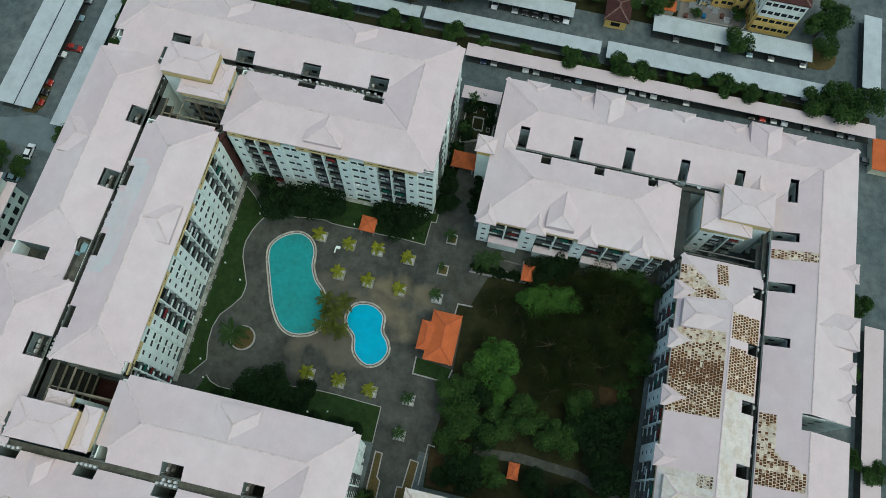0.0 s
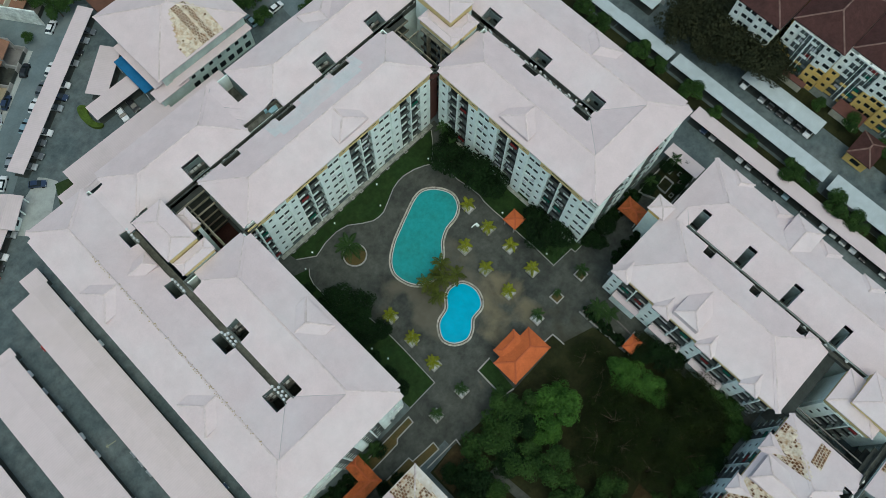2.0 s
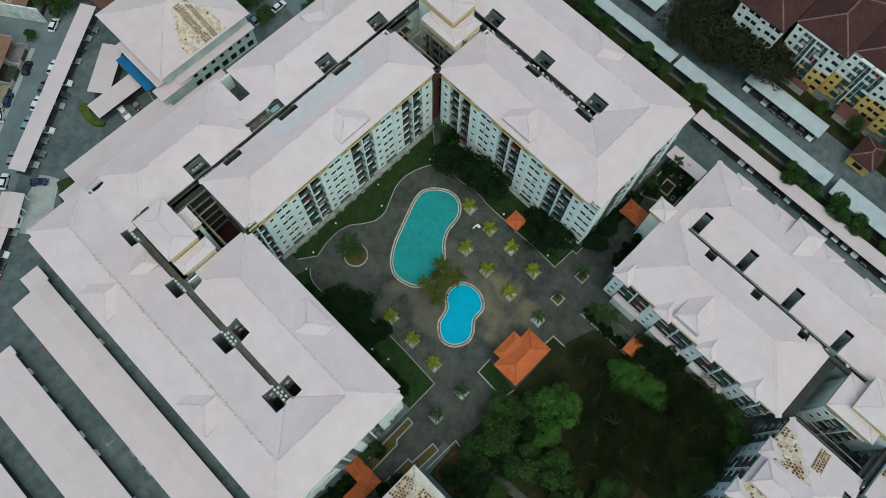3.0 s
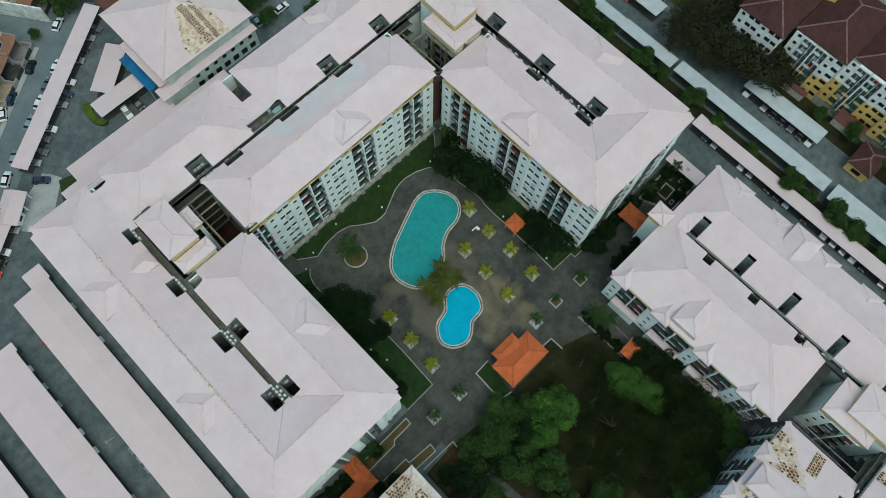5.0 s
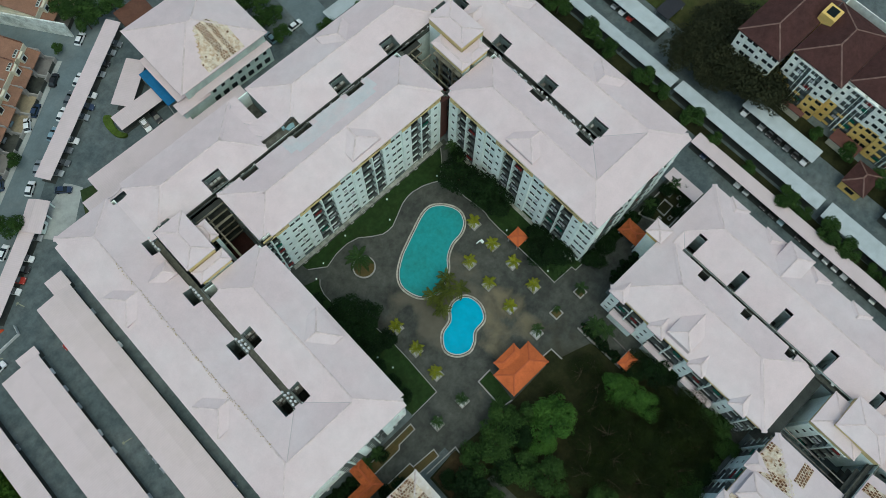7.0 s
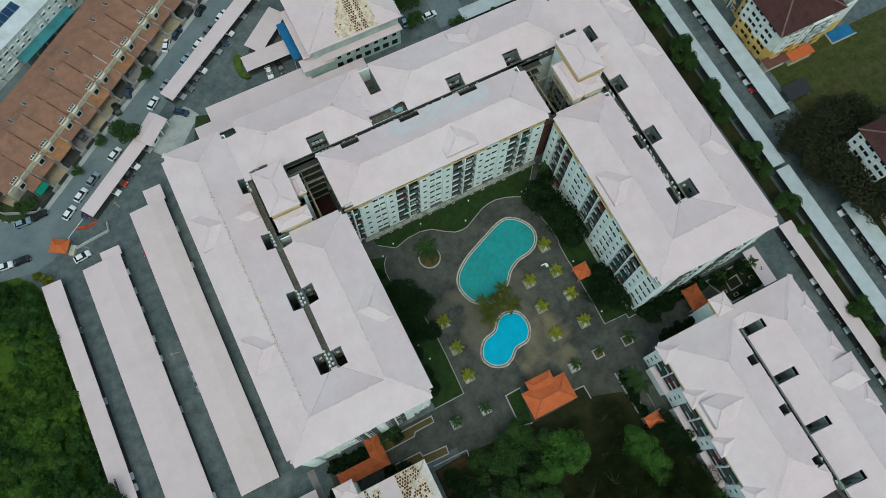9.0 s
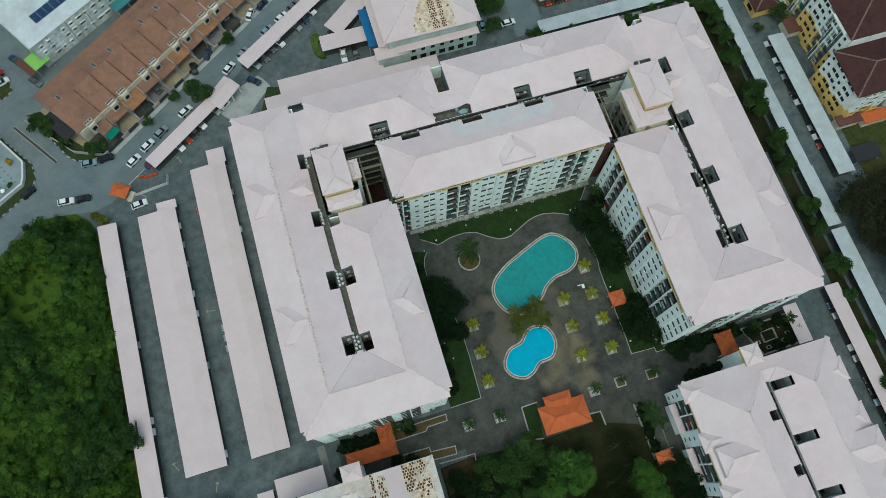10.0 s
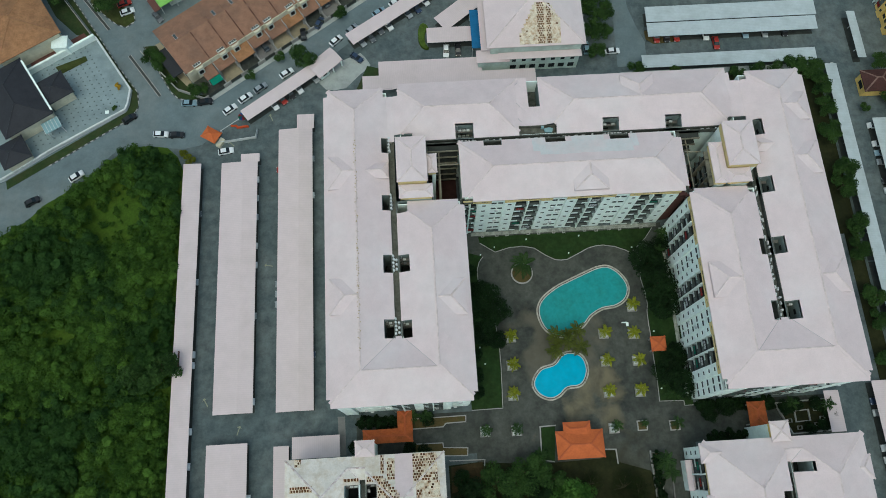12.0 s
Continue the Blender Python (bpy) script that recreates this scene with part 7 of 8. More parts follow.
def crown_points(rng, radius, height, lobes, n, z0):
    """Points with outward normals on several overlapping lobes, denser above."""
    cs, rs = [], []
    for k in range(lobes):
        a, q = rng.uniform(0, 2 * np.pi), np.sqrt(rng.uniform(0.02, 0.55)) * radius
        cs.append((q * np.cos(a), q * np.sin(a), z0 + height * rng.uniform(0.25, 0.75) - 0.25 * q))
        rs.append(radius * rng.uniform(0.2, 0.46))
    cs, rs = np.array(cs), np.array(rs)
    pick = rng.choice(lobes, n, p=rs**2 / (rs**2).sum())
    d = rng.normal(size=(n, 3))
    d[:, 2] = np.abs(d[:, 2]) * 0.9 - 0.25
    d /= np.linalg.norm(d, axis=1, keepdims=True)
    r = rs[pick] * rng.uniform(0.66, 1.2, n)
    p = cs[pick] + d * r[:, None] * np.array([1, 1, 0.75])
    nrm = d + rng.normal(scale=0.45, size=(n, 3)) + np.array([0, 0, 0.35])
    nrm /= np.linalg.norm(nrm, axis=1, keepdims=True)
    return p, nrm, cs


def mesh_from(name, v, f, m):
    me = bpy.data.meshes.new(name)
    me.from_pydata(np.asarray(v).tolist(), [], np.asarray(f).tolist())
    me.materials.append(m)
    return me


def limb(bm, p, q, r0, r1, k=7):
    d = (q - p).normalized()
    s = d.orthogonal().normalized()
    t = d.cross(s)
    a = [bm.verts.new(p + (s * math.cos(2 * math.pi * i / k) + t * math.sin(2 * math.pi * i / k)) * r0) for i in range(k)]
    b = [bm.verts.new(q + (s * math.cos(2 * math.pi * i / k) + t * math.sin(2 * math.pi * i / k)) * r1) for i in range(k)]
    for i in range(k):
        bm.faces.new((a[i], a[(i + 1) % k], b[(i + 1) % k], b[i]))
    bm.faces.new(b)
    bm.faces.new(a)


def make_tree(seed, radius, height, trunk, n, leaf, m, label, lobes=19, name="tree"):
    rng = np.random.default_rng(seed)
    tr = thing(name, (0, 0, 0), label, "tree" if name == "tree" else "shrub", "garden trees" if name == "tree" else "shrubs")
    p, nrm, cs = crown_points(rng, radius, height, lobes, n, trunk)
    bm = bmesh.new()
    top = Vector((0, 0, trunk + height * 0.2))
    limb(bm, Vector((0, 0, 0)), top, 0.06 * radius, 0.035 * radius)
    for c in cs[:7]:
        limb(bm, top, Vector(c), 0.03 * radius, 0.01 * radius, 5)
    part("trunk", bm, BARK, tr)
    v, f = leaf_quads(p, nrm, leaf, rng)
    ob = new("crown", mesh_from("crown", v, f, m))
    ob.parent = tr
    return tr


LEAF_LIME = leaf_mat("yellow_green_shrub_leaf", (0.045, 0.06, 0.006), (0.16, 0.17, 0.02))
TREES = {
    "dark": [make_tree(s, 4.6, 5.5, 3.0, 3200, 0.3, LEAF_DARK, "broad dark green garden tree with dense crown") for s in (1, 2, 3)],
    "mid": [make_tree(s, 4.4, 5.5, 3.0, 2700, 0.3, LEAF_MID, "broad green garden tree with uneven crown") for s in (4, 5)],
    "light": [make_tree(s, 5.2, 6.0, 4.0, 4200, 0.3, LEAF_LIGHT, "bright fresh green tree standing out in the garden") for s in (6, 7)],
    "brown": [make_tree(s, 5.6, 4.5, 3.5, 4000, 0.18, LEAF_BROWN, "thin brownish feathery tree shading the garden", 16) for s in (8, 9)],
    "thin": [make_tree(s, 5.4, 4.0, 3.5, 2300, 0.17, LEAF_BROWN, "half-bare thin brownish tree over open garden ground", 16) for s in (15, 16)],
    "tan": [make_tree(s, 5.6, 5.0, 3.5, 4400, 0.25, LEAF_TAN, "large brownish half-bare tree by the east road", 20) for s in (13, 14)],
    "golden": [make_tree(s, 1.5, 1.8, 0.5, 700, 0.18, LEAF_GOLD, "small golden-yellow shrub beside a yard wall", 6, "shrub") for s in (17,)],
    "lime": [make_tree(18, 1.6, 1.8, 0.4, 700, 0.2, LEAF_LIME, "rounded yellow-green shrub at the end of a car shed", 6, "shrub")],
    "shrub": [make_tree(s, 1.5, 1.6, 0.3, 420, 0.26, LEAF_MID, "low rounded green shrub", 6, "shrub") for s in (10, 11)],
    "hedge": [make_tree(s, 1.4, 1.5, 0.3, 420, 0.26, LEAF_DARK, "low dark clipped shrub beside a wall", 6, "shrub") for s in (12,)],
}
for some in TREES.values():
    for o in some:
        o["used"] = 0
rnd = random.Random(7)


def plant(kind, x, y, scale=1.0, z=0.0):
    some = TREES[kind]
    o = some[rnd.randrange(len(some))]
    m = pose(x, y, z, 0, 0, rnd.uniform(0, 360)) @ Matrix.Diagonal((scale, scale, scale * rnd.uniform(0.85, 1.1), 1))
    if not o["used"]:
        o["used"] = 1
        o.matrix_basis = m
        return o
    c = copy_thing(o, Matrix())
    c.matrix_basis = m
    return c


# south garden
for x, y, s in ((-12.2, -33.2, 0.95), (-16.8, -34.8, 0.65), (-8.8, -32.0, 0.62), (-13.6, -30.0, 0.5), (4.2, -38.0, 0.66), (5.9, -42.0, 0.7), (6.4, -46.2, 0.6), (2.9, -40.6, 0.4)):
    plant("light", x, y, s)
for x, y, s in ((-35.0, -30.4, 0.9), (-19.6, -29.6, 0.8), (-37.2, -26.4, 0.5), (13.6, -41.6, 0.75), (15.6, -45.2, 0.5), (10.6, -38.6, 0.5), (-34.2, -45.6, 0.7), (-36.5, -53, 0.9), (-19.8, -57.8, 1.0), (-24.4, -57.4, 0.95), (-17.4, -61.0, 0.8), (-29.8, -60.6, 0.9), (-21.0, -53.0, 0.8), (4.3, -63.8, 0.6), (-26.2, -33.0, 0.8)):
    plant("dark", x, y, s)
for x, y, s in ((-21.5, -26.2, 0.9), (-29.6, -27.4, 0.95), (-18.5, -23.8, 0.7), (-16.0, -27.4, 0.75), (-24.2, -27.8, 0.8), (-24.4, -35.4, 0.9), (-20.8, -40.8, 0.95), (-21.6, -36.2, 0.7), (-15.4, -51.8, 0.7), (-23.0, -46.0, 0.85), (-24.2, -50.0, 0.8), (-17.4, -52.4, 0.7), (16.2, -58.6, 0.6), (12.2, -61.6, 0.7), (12.4, -65.0, 0.55), (0.9, -63.2, 0.7), (-3.6, -63.8, 0.7), (-33.8, -36.2, 0.8)):
    plant("mid", x, y, s)
for x, y, s in ((9.0, -53.6, 1.1), (12.6, -54.4, 0.9), (4.4, -52.2, 1.0), (2.2, -56.0, 1.0), (11.8, -48.6, 0.9), (-1.4, -52.4, 0.9), (0.2, -59.4, 0.9), (7.6, -59.0, 0.9), (-7.2, -55.6, 0.9), (8.6, -49.0, 0.7), (-4.0, -47.2, 0.8), (-1.6, -40.4, 0.7), (0.6, -45.4, 0.8), (-10.4, -46.6, 0.7)):
    plant("brown", x, y, s)
for x, y, s in ((4.4, -31.2, 0.6), (1.0, -30.4, 0.65), (-6.6, -29.2, 0.5), (-3.4, -37.4, 0.9), (-5.0, -43.6, 1.0), (-1.0, -46.6, 0.9), (-10.2, -43.4, 0.9), (-7.7, -48.2, 0.9), (-11.6, -50.8, 0.8), (-14.8, -45.8, 0.9), (1.6, -35.0, 0.6)):
    plant("thin", x, y, s)
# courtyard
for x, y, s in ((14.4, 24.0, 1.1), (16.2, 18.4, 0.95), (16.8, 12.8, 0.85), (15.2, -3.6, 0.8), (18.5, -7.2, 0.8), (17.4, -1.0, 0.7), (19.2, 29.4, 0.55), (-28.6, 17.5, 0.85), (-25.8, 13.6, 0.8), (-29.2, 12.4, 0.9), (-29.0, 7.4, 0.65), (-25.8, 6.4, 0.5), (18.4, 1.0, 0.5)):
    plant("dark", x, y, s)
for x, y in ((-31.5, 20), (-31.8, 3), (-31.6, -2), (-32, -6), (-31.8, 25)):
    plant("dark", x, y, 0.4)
for i in range(16):
    plant("hedge", 22.5 + 0.62 * i * 1.9 + rnd.uniform(-0.4, 0.4), -12.4 + rnd.uniform(-0.4, 0.4), rnd.uniform(0.8, 1.3))
for i in range(9):
    plant("hedge", -61.0 + i * 1.15, -11.6 + rnd.uniform(-0.6, 0.6), rnd.uniform(0.9, 1.3))
for i in range(14):
    plant("hedge", 24.0 + i * 0.9 + rnd.uniform(-0.5, 0.5), -20.4 + rnd.uniform(-0.6, 0.5), rnd.uniform(0.8, 1.3))
for x, y, s in ((43.5, -14.2, 0.45), (46.5, -13.6, 0.35), (51, -13.8, 0.4), (54, -16.0, 0.4), (52.0, -19.0, 0.35), (48.5, -19.4, 0.35), (28.5, -13.2, 0.5), (24.5, -14.8, 0.45), (-44.5, -12.0, 0.4), (-50.5, -11.4, 0.4), (-45.6, -19.6, 0.4), (-49.0, -18.8, 0.4), (-62.5, -17.5, 0.35)):
    plant("dark", x, y, s)
for i in range(30):
    plant("shrub", rnd.uniform(-32.5, 15), rnd.uniform(-64.5, -60), rnd.uniform(0.6, 1.3))
# tree line between the east sheds, and along the outer edges
for x, y, s in ((70.1, 24.7, 0.7), (71.2, 12.4, 0.75), (71.3, 6.1, 0.6), (71, -5, 0.75), (71, -12.6, 0.5), (71.2, -24, 0.45), (71, -36, 0.75), (71.2, -41.7, 0.5), (71.2, -49, 0.8), (70.8, -55.2, 0.7), (71.2, -62.8, 0.45), (71, -67.7, 0.6), (71.4, -75.1, 0.85), (71.2, -81.8, 0.7), (71.4, -88.2, 0.55), (71, -105.1, 1.1), (72, -98.6, 0.95), (73, -110.6, 1.1), (74.7, -103.1, 0.9)):
    plant("mid", x, y, s)
for x, y, s in ((85.1, -77.8, 0.85), (94.9, -98.9, 1.05), (98.8, -101, 1.1), (89.1, -100.6, 0.75), (94.1, -66.6, 0.35), (95.7, -77.5, 0.5), (71.8, 47.3, 0.75), (70.4, 42.6, 0.75), (70.3, 58.9, 0.75), (70.6, 66.2, 0.7), (70.6, 73.0, 0.75), (65.4, 80.4, 0.7), (68.6, 79.4, 0.75), (71.4, 78.2, 0.7), (71.5, 31.0, 0.75)):
    plant("mid", x, y, s)
for x, y, s in ((20.0, 81.6, 0.6), (30.2, 80.4, 0.45), (32.4, 80.0, 0.4), (48.6, 79.2, 0.55), (54.5, 79.6, 0.5), (59.9, 79.4, 0.5), (8.5, 95, 0.8), (9, 103, 0.9), (9.5, 88, 0.6), (10, 110, 0.9), (13.2, 108, 0.85), (12.8, 101, 0.75), (12, 94.5, 0.6), (-74.2, 90.2, 0.85), (-64, 105.6, 0.5), (-105.2, 81.6, 0.5), (-103, 82.9, 0.4), (-112.2, 86.2, 0.35), (-115.2, 91.4, 0.6), (-118, 93.6, 0.6), (-89.7, 86.4, 0.35), (-81.6, 91.9, 0.4), (-131.7, 112, 1.0), (-147.5, 116, 1.1), (-107.8, 3.6, 0.95), (-114, 2, 1.0), (20.6, -110, 0.8), (4, -109.5, 0.6), (-14.2, -109.8, 0.6), (-16, -115, 0.7)):
    plant("mid", x, y, s)
for x, y, s in ((89.6, -8.6, 1.55), (88.8, -2.6, 1.5), (91.0, -6.8, 1.15), (88.6, -12.2, 1.0), (88.0, 2.6, 1.2), (82.6, 9.6, 0.95), (83.0, -1.2, 0.9), (87.4, 9.5, 1.1), (93.6, 8.5, 1.3), (86.4, 2.4, 1.1), (91.6, 1.4, 1.3), (98.8, 5, 1.3), (86.2, -4.7, 1.05), (88.4, -11.3, 1.1), (91.6, -16.8, 0.9), (89.5, -3.2, 1.2), (102, 9.5, 1.0), (95.2, -10.8, 1.0), (96.8, -3.7, 1.1)):
    plant("tan", x, y, s)
for x, y, s in ((92.1, -48.8, 0.7), (92.6, -39.2, 0.6), (91.4, -30.2, 0.45), (91.6, -54.9, 0.7), (94.7, -57.4, 0.7), (90, 68.6, 0.6), (89.4, 80, 0.6), (83, 66.5, 0.35)):
    plant("mid", x, y, s)

for x, y, s in ((12.6, -37.4, 0.6), (9.6, -38.4, 0.5)):
    plant("brown", x, y, s)
for i in range(12):
    plant("hedge", 10.2 + rnd.uniform(-0.5, 0.5), -23.4 - i * 0.92, rnd.uniform(0.6, 1.1), 0.15)

plant("golden", -127.1, 85.2, 0.8)
for x, y, s in ((-106.0, 60.9, 1.2), (-107.6, 63.4, 0.8)):
    plant("lime", x, y, s)
plant("shrub", -127.7, 78.6, 0.55)
# clump where the drive ends
for x, y, s in ((-25.7, 131.5, 0.8), (-22.4, 128.0, 0.85), (-18.5, 126.4, 0.7), (-26.8, 126.4, 0.7), (-37.3, 126.2, 0.4), (-29.5, 134.0, 0.8)):
    plant("mid", x, y, s)
# palms


def frond_mesh(key, length, droop, m, seed):
    rng = random.Random(seed)
    bm = bmesh.new()
    pts = []
    for i in range(9):
        t = i / 8
        pts.append(Vector((length * t * (1 - 0.18 * t), 0, length * (0.42 * t - (0.42 + droop) * t * t))))
    for i in range(8):
        p, q = pts[i], pts[i + 1]
        w = 0.035 * (1 - i / 9)
        bm.faces.new([bm.verts.new(c) for c in (p + Vector((0, -w, 0)), q + Vector((0, -w, 0)), q + Vector((0, w, 0)), p + Vector((0, w, 0)))])
    for i in range(44):
        t = 0.12 + 0.88 * i / 43
        k = min(int(t * 8), 7)
        p = pts[k].lerp(pts[k + 1], t * 8 - k)
        ln = length * 0.19 * math.sin(math.pi * min(0.12 + t * 0.82, 1)) + 0.06
        for s in (-1, 1):
            a = p + Vector((0, 0, 0.01))
            tip = p + Vector((ln * 0.55, s * ln * rng.uniform(0.75, 1), -ln * rng.uniform(0.15, 0.5)))
            mid = a.lerp(tip, 0.45) + Vector((0, 0, 0.06 * length))
            w = Vector((0.019 * length, 0, 0))
            bm.faces.new([bm.verts.new(c) for c in (a - w * 0.5, mid - w, tip, mid + w)])
    me = bpy.data.meshes.new("frond")
    bm.to_mesh(me)
    bm.free()
    me.materials.append(m)
    return me


def make_palm(seed, height, length, fronds, m, label):
    rng = random.Random(seed)
    pm = thing("palm", (0, 0, 0), label, "palm", "palms")
    bm = bmesh.new()
    lean = Vector((rng.uniform(-0.06, 0.06), rng.uniform(-0.06, 0.06), 1))
    for k in range(5):
        limb(bm, lean * height * k / 5, lean * height * (k + 1) / 5, 0.13 + 0.05 * (4 - k) / 4, 0.12 + 0.05 * (4 - k) / 4, 8)
    part("trunk", bm, BARK, pm)
    meshes = [frond_mesh("frond", length, d, m, seed + i) for i, d in enumerate((0.35, 0.62, 0.9))]
    for i in range(fronds):
        ob = new("frond", meshes[i % 3])
        ob.parent = pm
        ob.location = lean * height
        ob.rotation_euler = (0, radians((-38, -16, 6)[i % 3] + rng.uniform(-8, 8)), 2 * math.pi * i / fronds + rng.uniform(-0.2, 0.2))
    return pm


PALMS = {"young": [make_palm(s, 1.4, 2.1, 13, FROND_YOUNG, "young palm with yellow-green fronds in a planter") for s in (1, 2)], "old": [make_palm(s, 4.2, 3.1, 12, FROND_OLD, "tall olive-green palm between the two pools") for s in (3, 4)], "dark": [make_palm(s, 3.4, 2.6, 14, FROND_DARK, "dark green palm beside the paving") for s in (5, 6)]}
for some in PALMS.values():
    for o in some:
        o["used"] = 0


def palm(kind, x, y, scale=1.0, z=0.1):
    some = PALMS[kind]
    o = some[rnd.randrange(len(some))]
    m = pose(x, y, z, 0, 0, rnd.uniform(0, 360)) @ Matrix.Scale(scale, 4)
    if not o["used"]:
        o["used"] = 1
    else:
        o = copy_thing(o, Matrix())
    o.matrix_basis = m
    return o


for i, (x, y) in enumerate(PLANTERS):
    kind = "dark" if i in (10, 11, 12, 13, 14) else "young"
    palm(kind, x + rnd.uniform(-0.1, 0.4), y + rnd.uniform(0.1, 0.5), {13: 0.45, 14: 0.75}.get(i, 0.7 if kind == "dark" else 1.0), 0.3)
for x, y, s in ((-11.5, 6.9, 0.85), (-6.1, 7.4, 0.9), (-8.5, 4.5, 0.95), (-12.0, 2.4, 0.85), (-5.6, 3.3, 0.9), (-8.4, 7.0, 0.6), (-11.4, 4.6, 0.65)):
    palm("old", x, y, s)
palm("dark", -18.0, 24.9, 1.45, 0.2)
for x, y, s in ((15.5, -6.4, 0.9), (17.5, 27, 0.9), (19.4, 32.0, 0.9), (16.2, -9.0, 0.9), (11.4, -24.8, 1.1), (12.6, -27.6, 1.0), (-45.0, -11.4, 0.8), (-48.4, -10.9, 0.8), (44.6, -13.4, 0.8), (53.4, -14.0, 0.8), (14.6, -61.0, 1.1), (-18.0, -22.2, 0.8), (-73.0, -18.6, 0.6), (-70.0, -18.2, 0.6), (13.4, -55.6, 1.2)):
    palm("dark", x, y, s)
for some in list(TREES.values()) + list(PALMS.values()):
    for o in some:
        del o["used"]

# dense woodland west of the sheds: one mass of leaves on many crowns
rng = np.random.default_rng(21)
WOOD_EDGE = [(-108.0, -90), (-107.8, 36), (-107.6, 58), (-109.4, 62.6), (-112.4, 65.6), (-117.5, 66.4), (-123, 66.4), (-127.2, 63.0), (-131.2, 59.6), (-136, 55.6), (-141, 52.6), (-145, 50.1), (-148.4, 46.2), (-155, 42.2), (-210, 20.6), (-210, -90)]


def in_outline(x, y, pts):
    hit, n = False, len(pts)
    for i in range(n):
        (ax, ay), (bx, by) = pts[i], pts[(i + 1) % n]
        if (ay > y) != (by > y) and x < (bx - ax) * (y - ay) / (by - ay) + ax:
            hit = not hit
    return hit


CLEARINGS = ((-123.5, 45.5, 6.0, 9.0), (-137, 14, 3.5, 4.0))
DOME_V = np.array([(math.cos(a) * math.cos(e), math.sin(a) * math.cos(e), math.sin(e)) for e in (-0.2, 0.55, 1.2) for a in np.arange(8) * math.pi / 4])
DOME_F = np.array([(8 * k + i, 8 * k + (i + 1) % 8, 8 * k + 8 + (i + 1) % 8, 8 * k + 8 + i) for k in range(2) for i in range(8)] + [(16, 18, 20, 22)])
leaves = {"bright": [[], [], 0], "deep": [[], [], 0]}
tries = 0
while tries < 2450:
    tries += 1
    x, y = rng.uniform(-170, -108.4), rng.uniform(-70, 67)
    border = tries % 12 == 0
    if border:
        x = rng.uniform(-110.2, -108.6)
    near = min(math.hypot((x - cx) / rx, (y - cy) / ry) for cx, cy, rx, ry in CLEARINGS) + rng.uniform(-0.2, 0.2)
    if near < 0.5 and rng.uniform() < 0.3:
        continue
    r = rng.choice([rng.uniform(1.3, 2.4), rng.uniform(2.4, 4.4)], p=[0.6, 0.4]) * (0.28 if near < 0.7 else 0.5 if near < 1.0 else 0.75 if near < 1.25 else 1)
    if border:
        r = rng.uniform(1.1, 1.9)
    rim = [(x + r * k * math.cos(a), y + r * k * math.sin(a)) for a, k in ((0.1, 0.5), (1.2, 0.85), (2.1, 0.85))]
    if not in_outline(x, y, WOOD_EDGE) or not all(in_outline(*q, WOOD_EDGE) for q in rim) or (tries > 900 and x < -152):
        continue
    # loose outer leaves over rounded clumps of inner foliage
    tall = rng.uniform(0.9, 1.6) * r + rng.uniform(0, 1.0)
    foot = rng.uniform(0.0, 1.4) * (0.2 if near < 1 else 1)
    p, nrm, cs = crown_points(rng, r, tall, 7, min(int(40 * r * r) + 40, 620), foot)
    v, f = leaf_quads(p, nrm, 0.27 if r > 2.2 else 0.22, rng)
    bulk = DOME_V[None] * np.array([r * 0.33, r * 0.33, r * 0.26]) * rng.uniform(0.75, 1.2, (5, len(DOME_V), 1)) + cs[:5, None] - np.array([0, 0, 0.08 * r])
    v, f = np.concatenate([v, bulk.reshape(-1, 3)]), np.concatenate([f, (DOME_F[None] + len(v) + len(DOME_V) * np.arange(5)[:, None, None]).reshape(-1, 4)])
    v += np.array([x, y, 0.0])
    v[:, 2] = np.maximum(v[:, 2], 0.15)
    dim = math.sin(x * 0.11 + 1.0) * math.sin(y * 0.13 + 0.4) + rng.uniform(-0.5, 0.5)
    some = leaves["deep" if dim > 0.15 and near > 1.1 else "bright"]
    some[0].append(v)
    some[1].append(f + some[2])
    some[2] += len(v)
for tone, m, label in (("bright", LEAF_WOOD, "dense green woodland and scrub beside the car sheds"), ("deep", LEAF_WOODDARK, "deeper green tree crowns within the woodland")):
    woods = new("woodland", mesh_from("woodland", np.concatenate(leaves[tone][0]), np.concatenate(leaves[tone][1]), m))
    tagged(woods, label, "woodland", kind="stuff")
WOODFLOOR = mat("scrub_ground", (0.048, 0.090, 0.010), spots=0.3, size=0.5, stain=0.8, stain_size=0.12, stain_colour=(0.080, 0.125, 0.014), bump=0.8, mid=0.3, mid_size=2.0)
tagged(part("woodland_floor", prism(WOOD_EDGE, 0.0, 0.12), WOODFLOOR), "green scrub ground under the woodland", "ground", kind="structure")

# ---- cars ----


def paint(name, c, metal=0.3):
    return mat(name, c, rough=0.3, metal=metal, spots=0.03, spec=0.5, stain=0.0)


PAINTS = [("white", paint("white_car_paint", (0.72, 0.73, 0.74), 0.0)), ("silver", paint("silver_car_paint", (0.35, 0.37, 0.38), 0.6)), ("black", paint("black_car_paint", (0.02, 0.02, 0.022))), ("dark blue", paint("blue_car_paint", (0.03, 0.05, 0.10))), ("red", paint("red_car_paint", (0.35, 0.03, 0.02))), ("grey", paint("grey_car_paint", (0.12, 0.13, 0.14))), ("pale blue", paint("pale_blue_car_paint", (0.25, 0.36, 0.42)))]
CARGLASS = mat("car_glass", (0.015, 0.02, 0.022), rough=0.08, spec=0.5, spots=0.0, stain=0.0)
TYRE = mat("tyre_rubber", (0.018, 0.018, 0.018), spots=0.1)


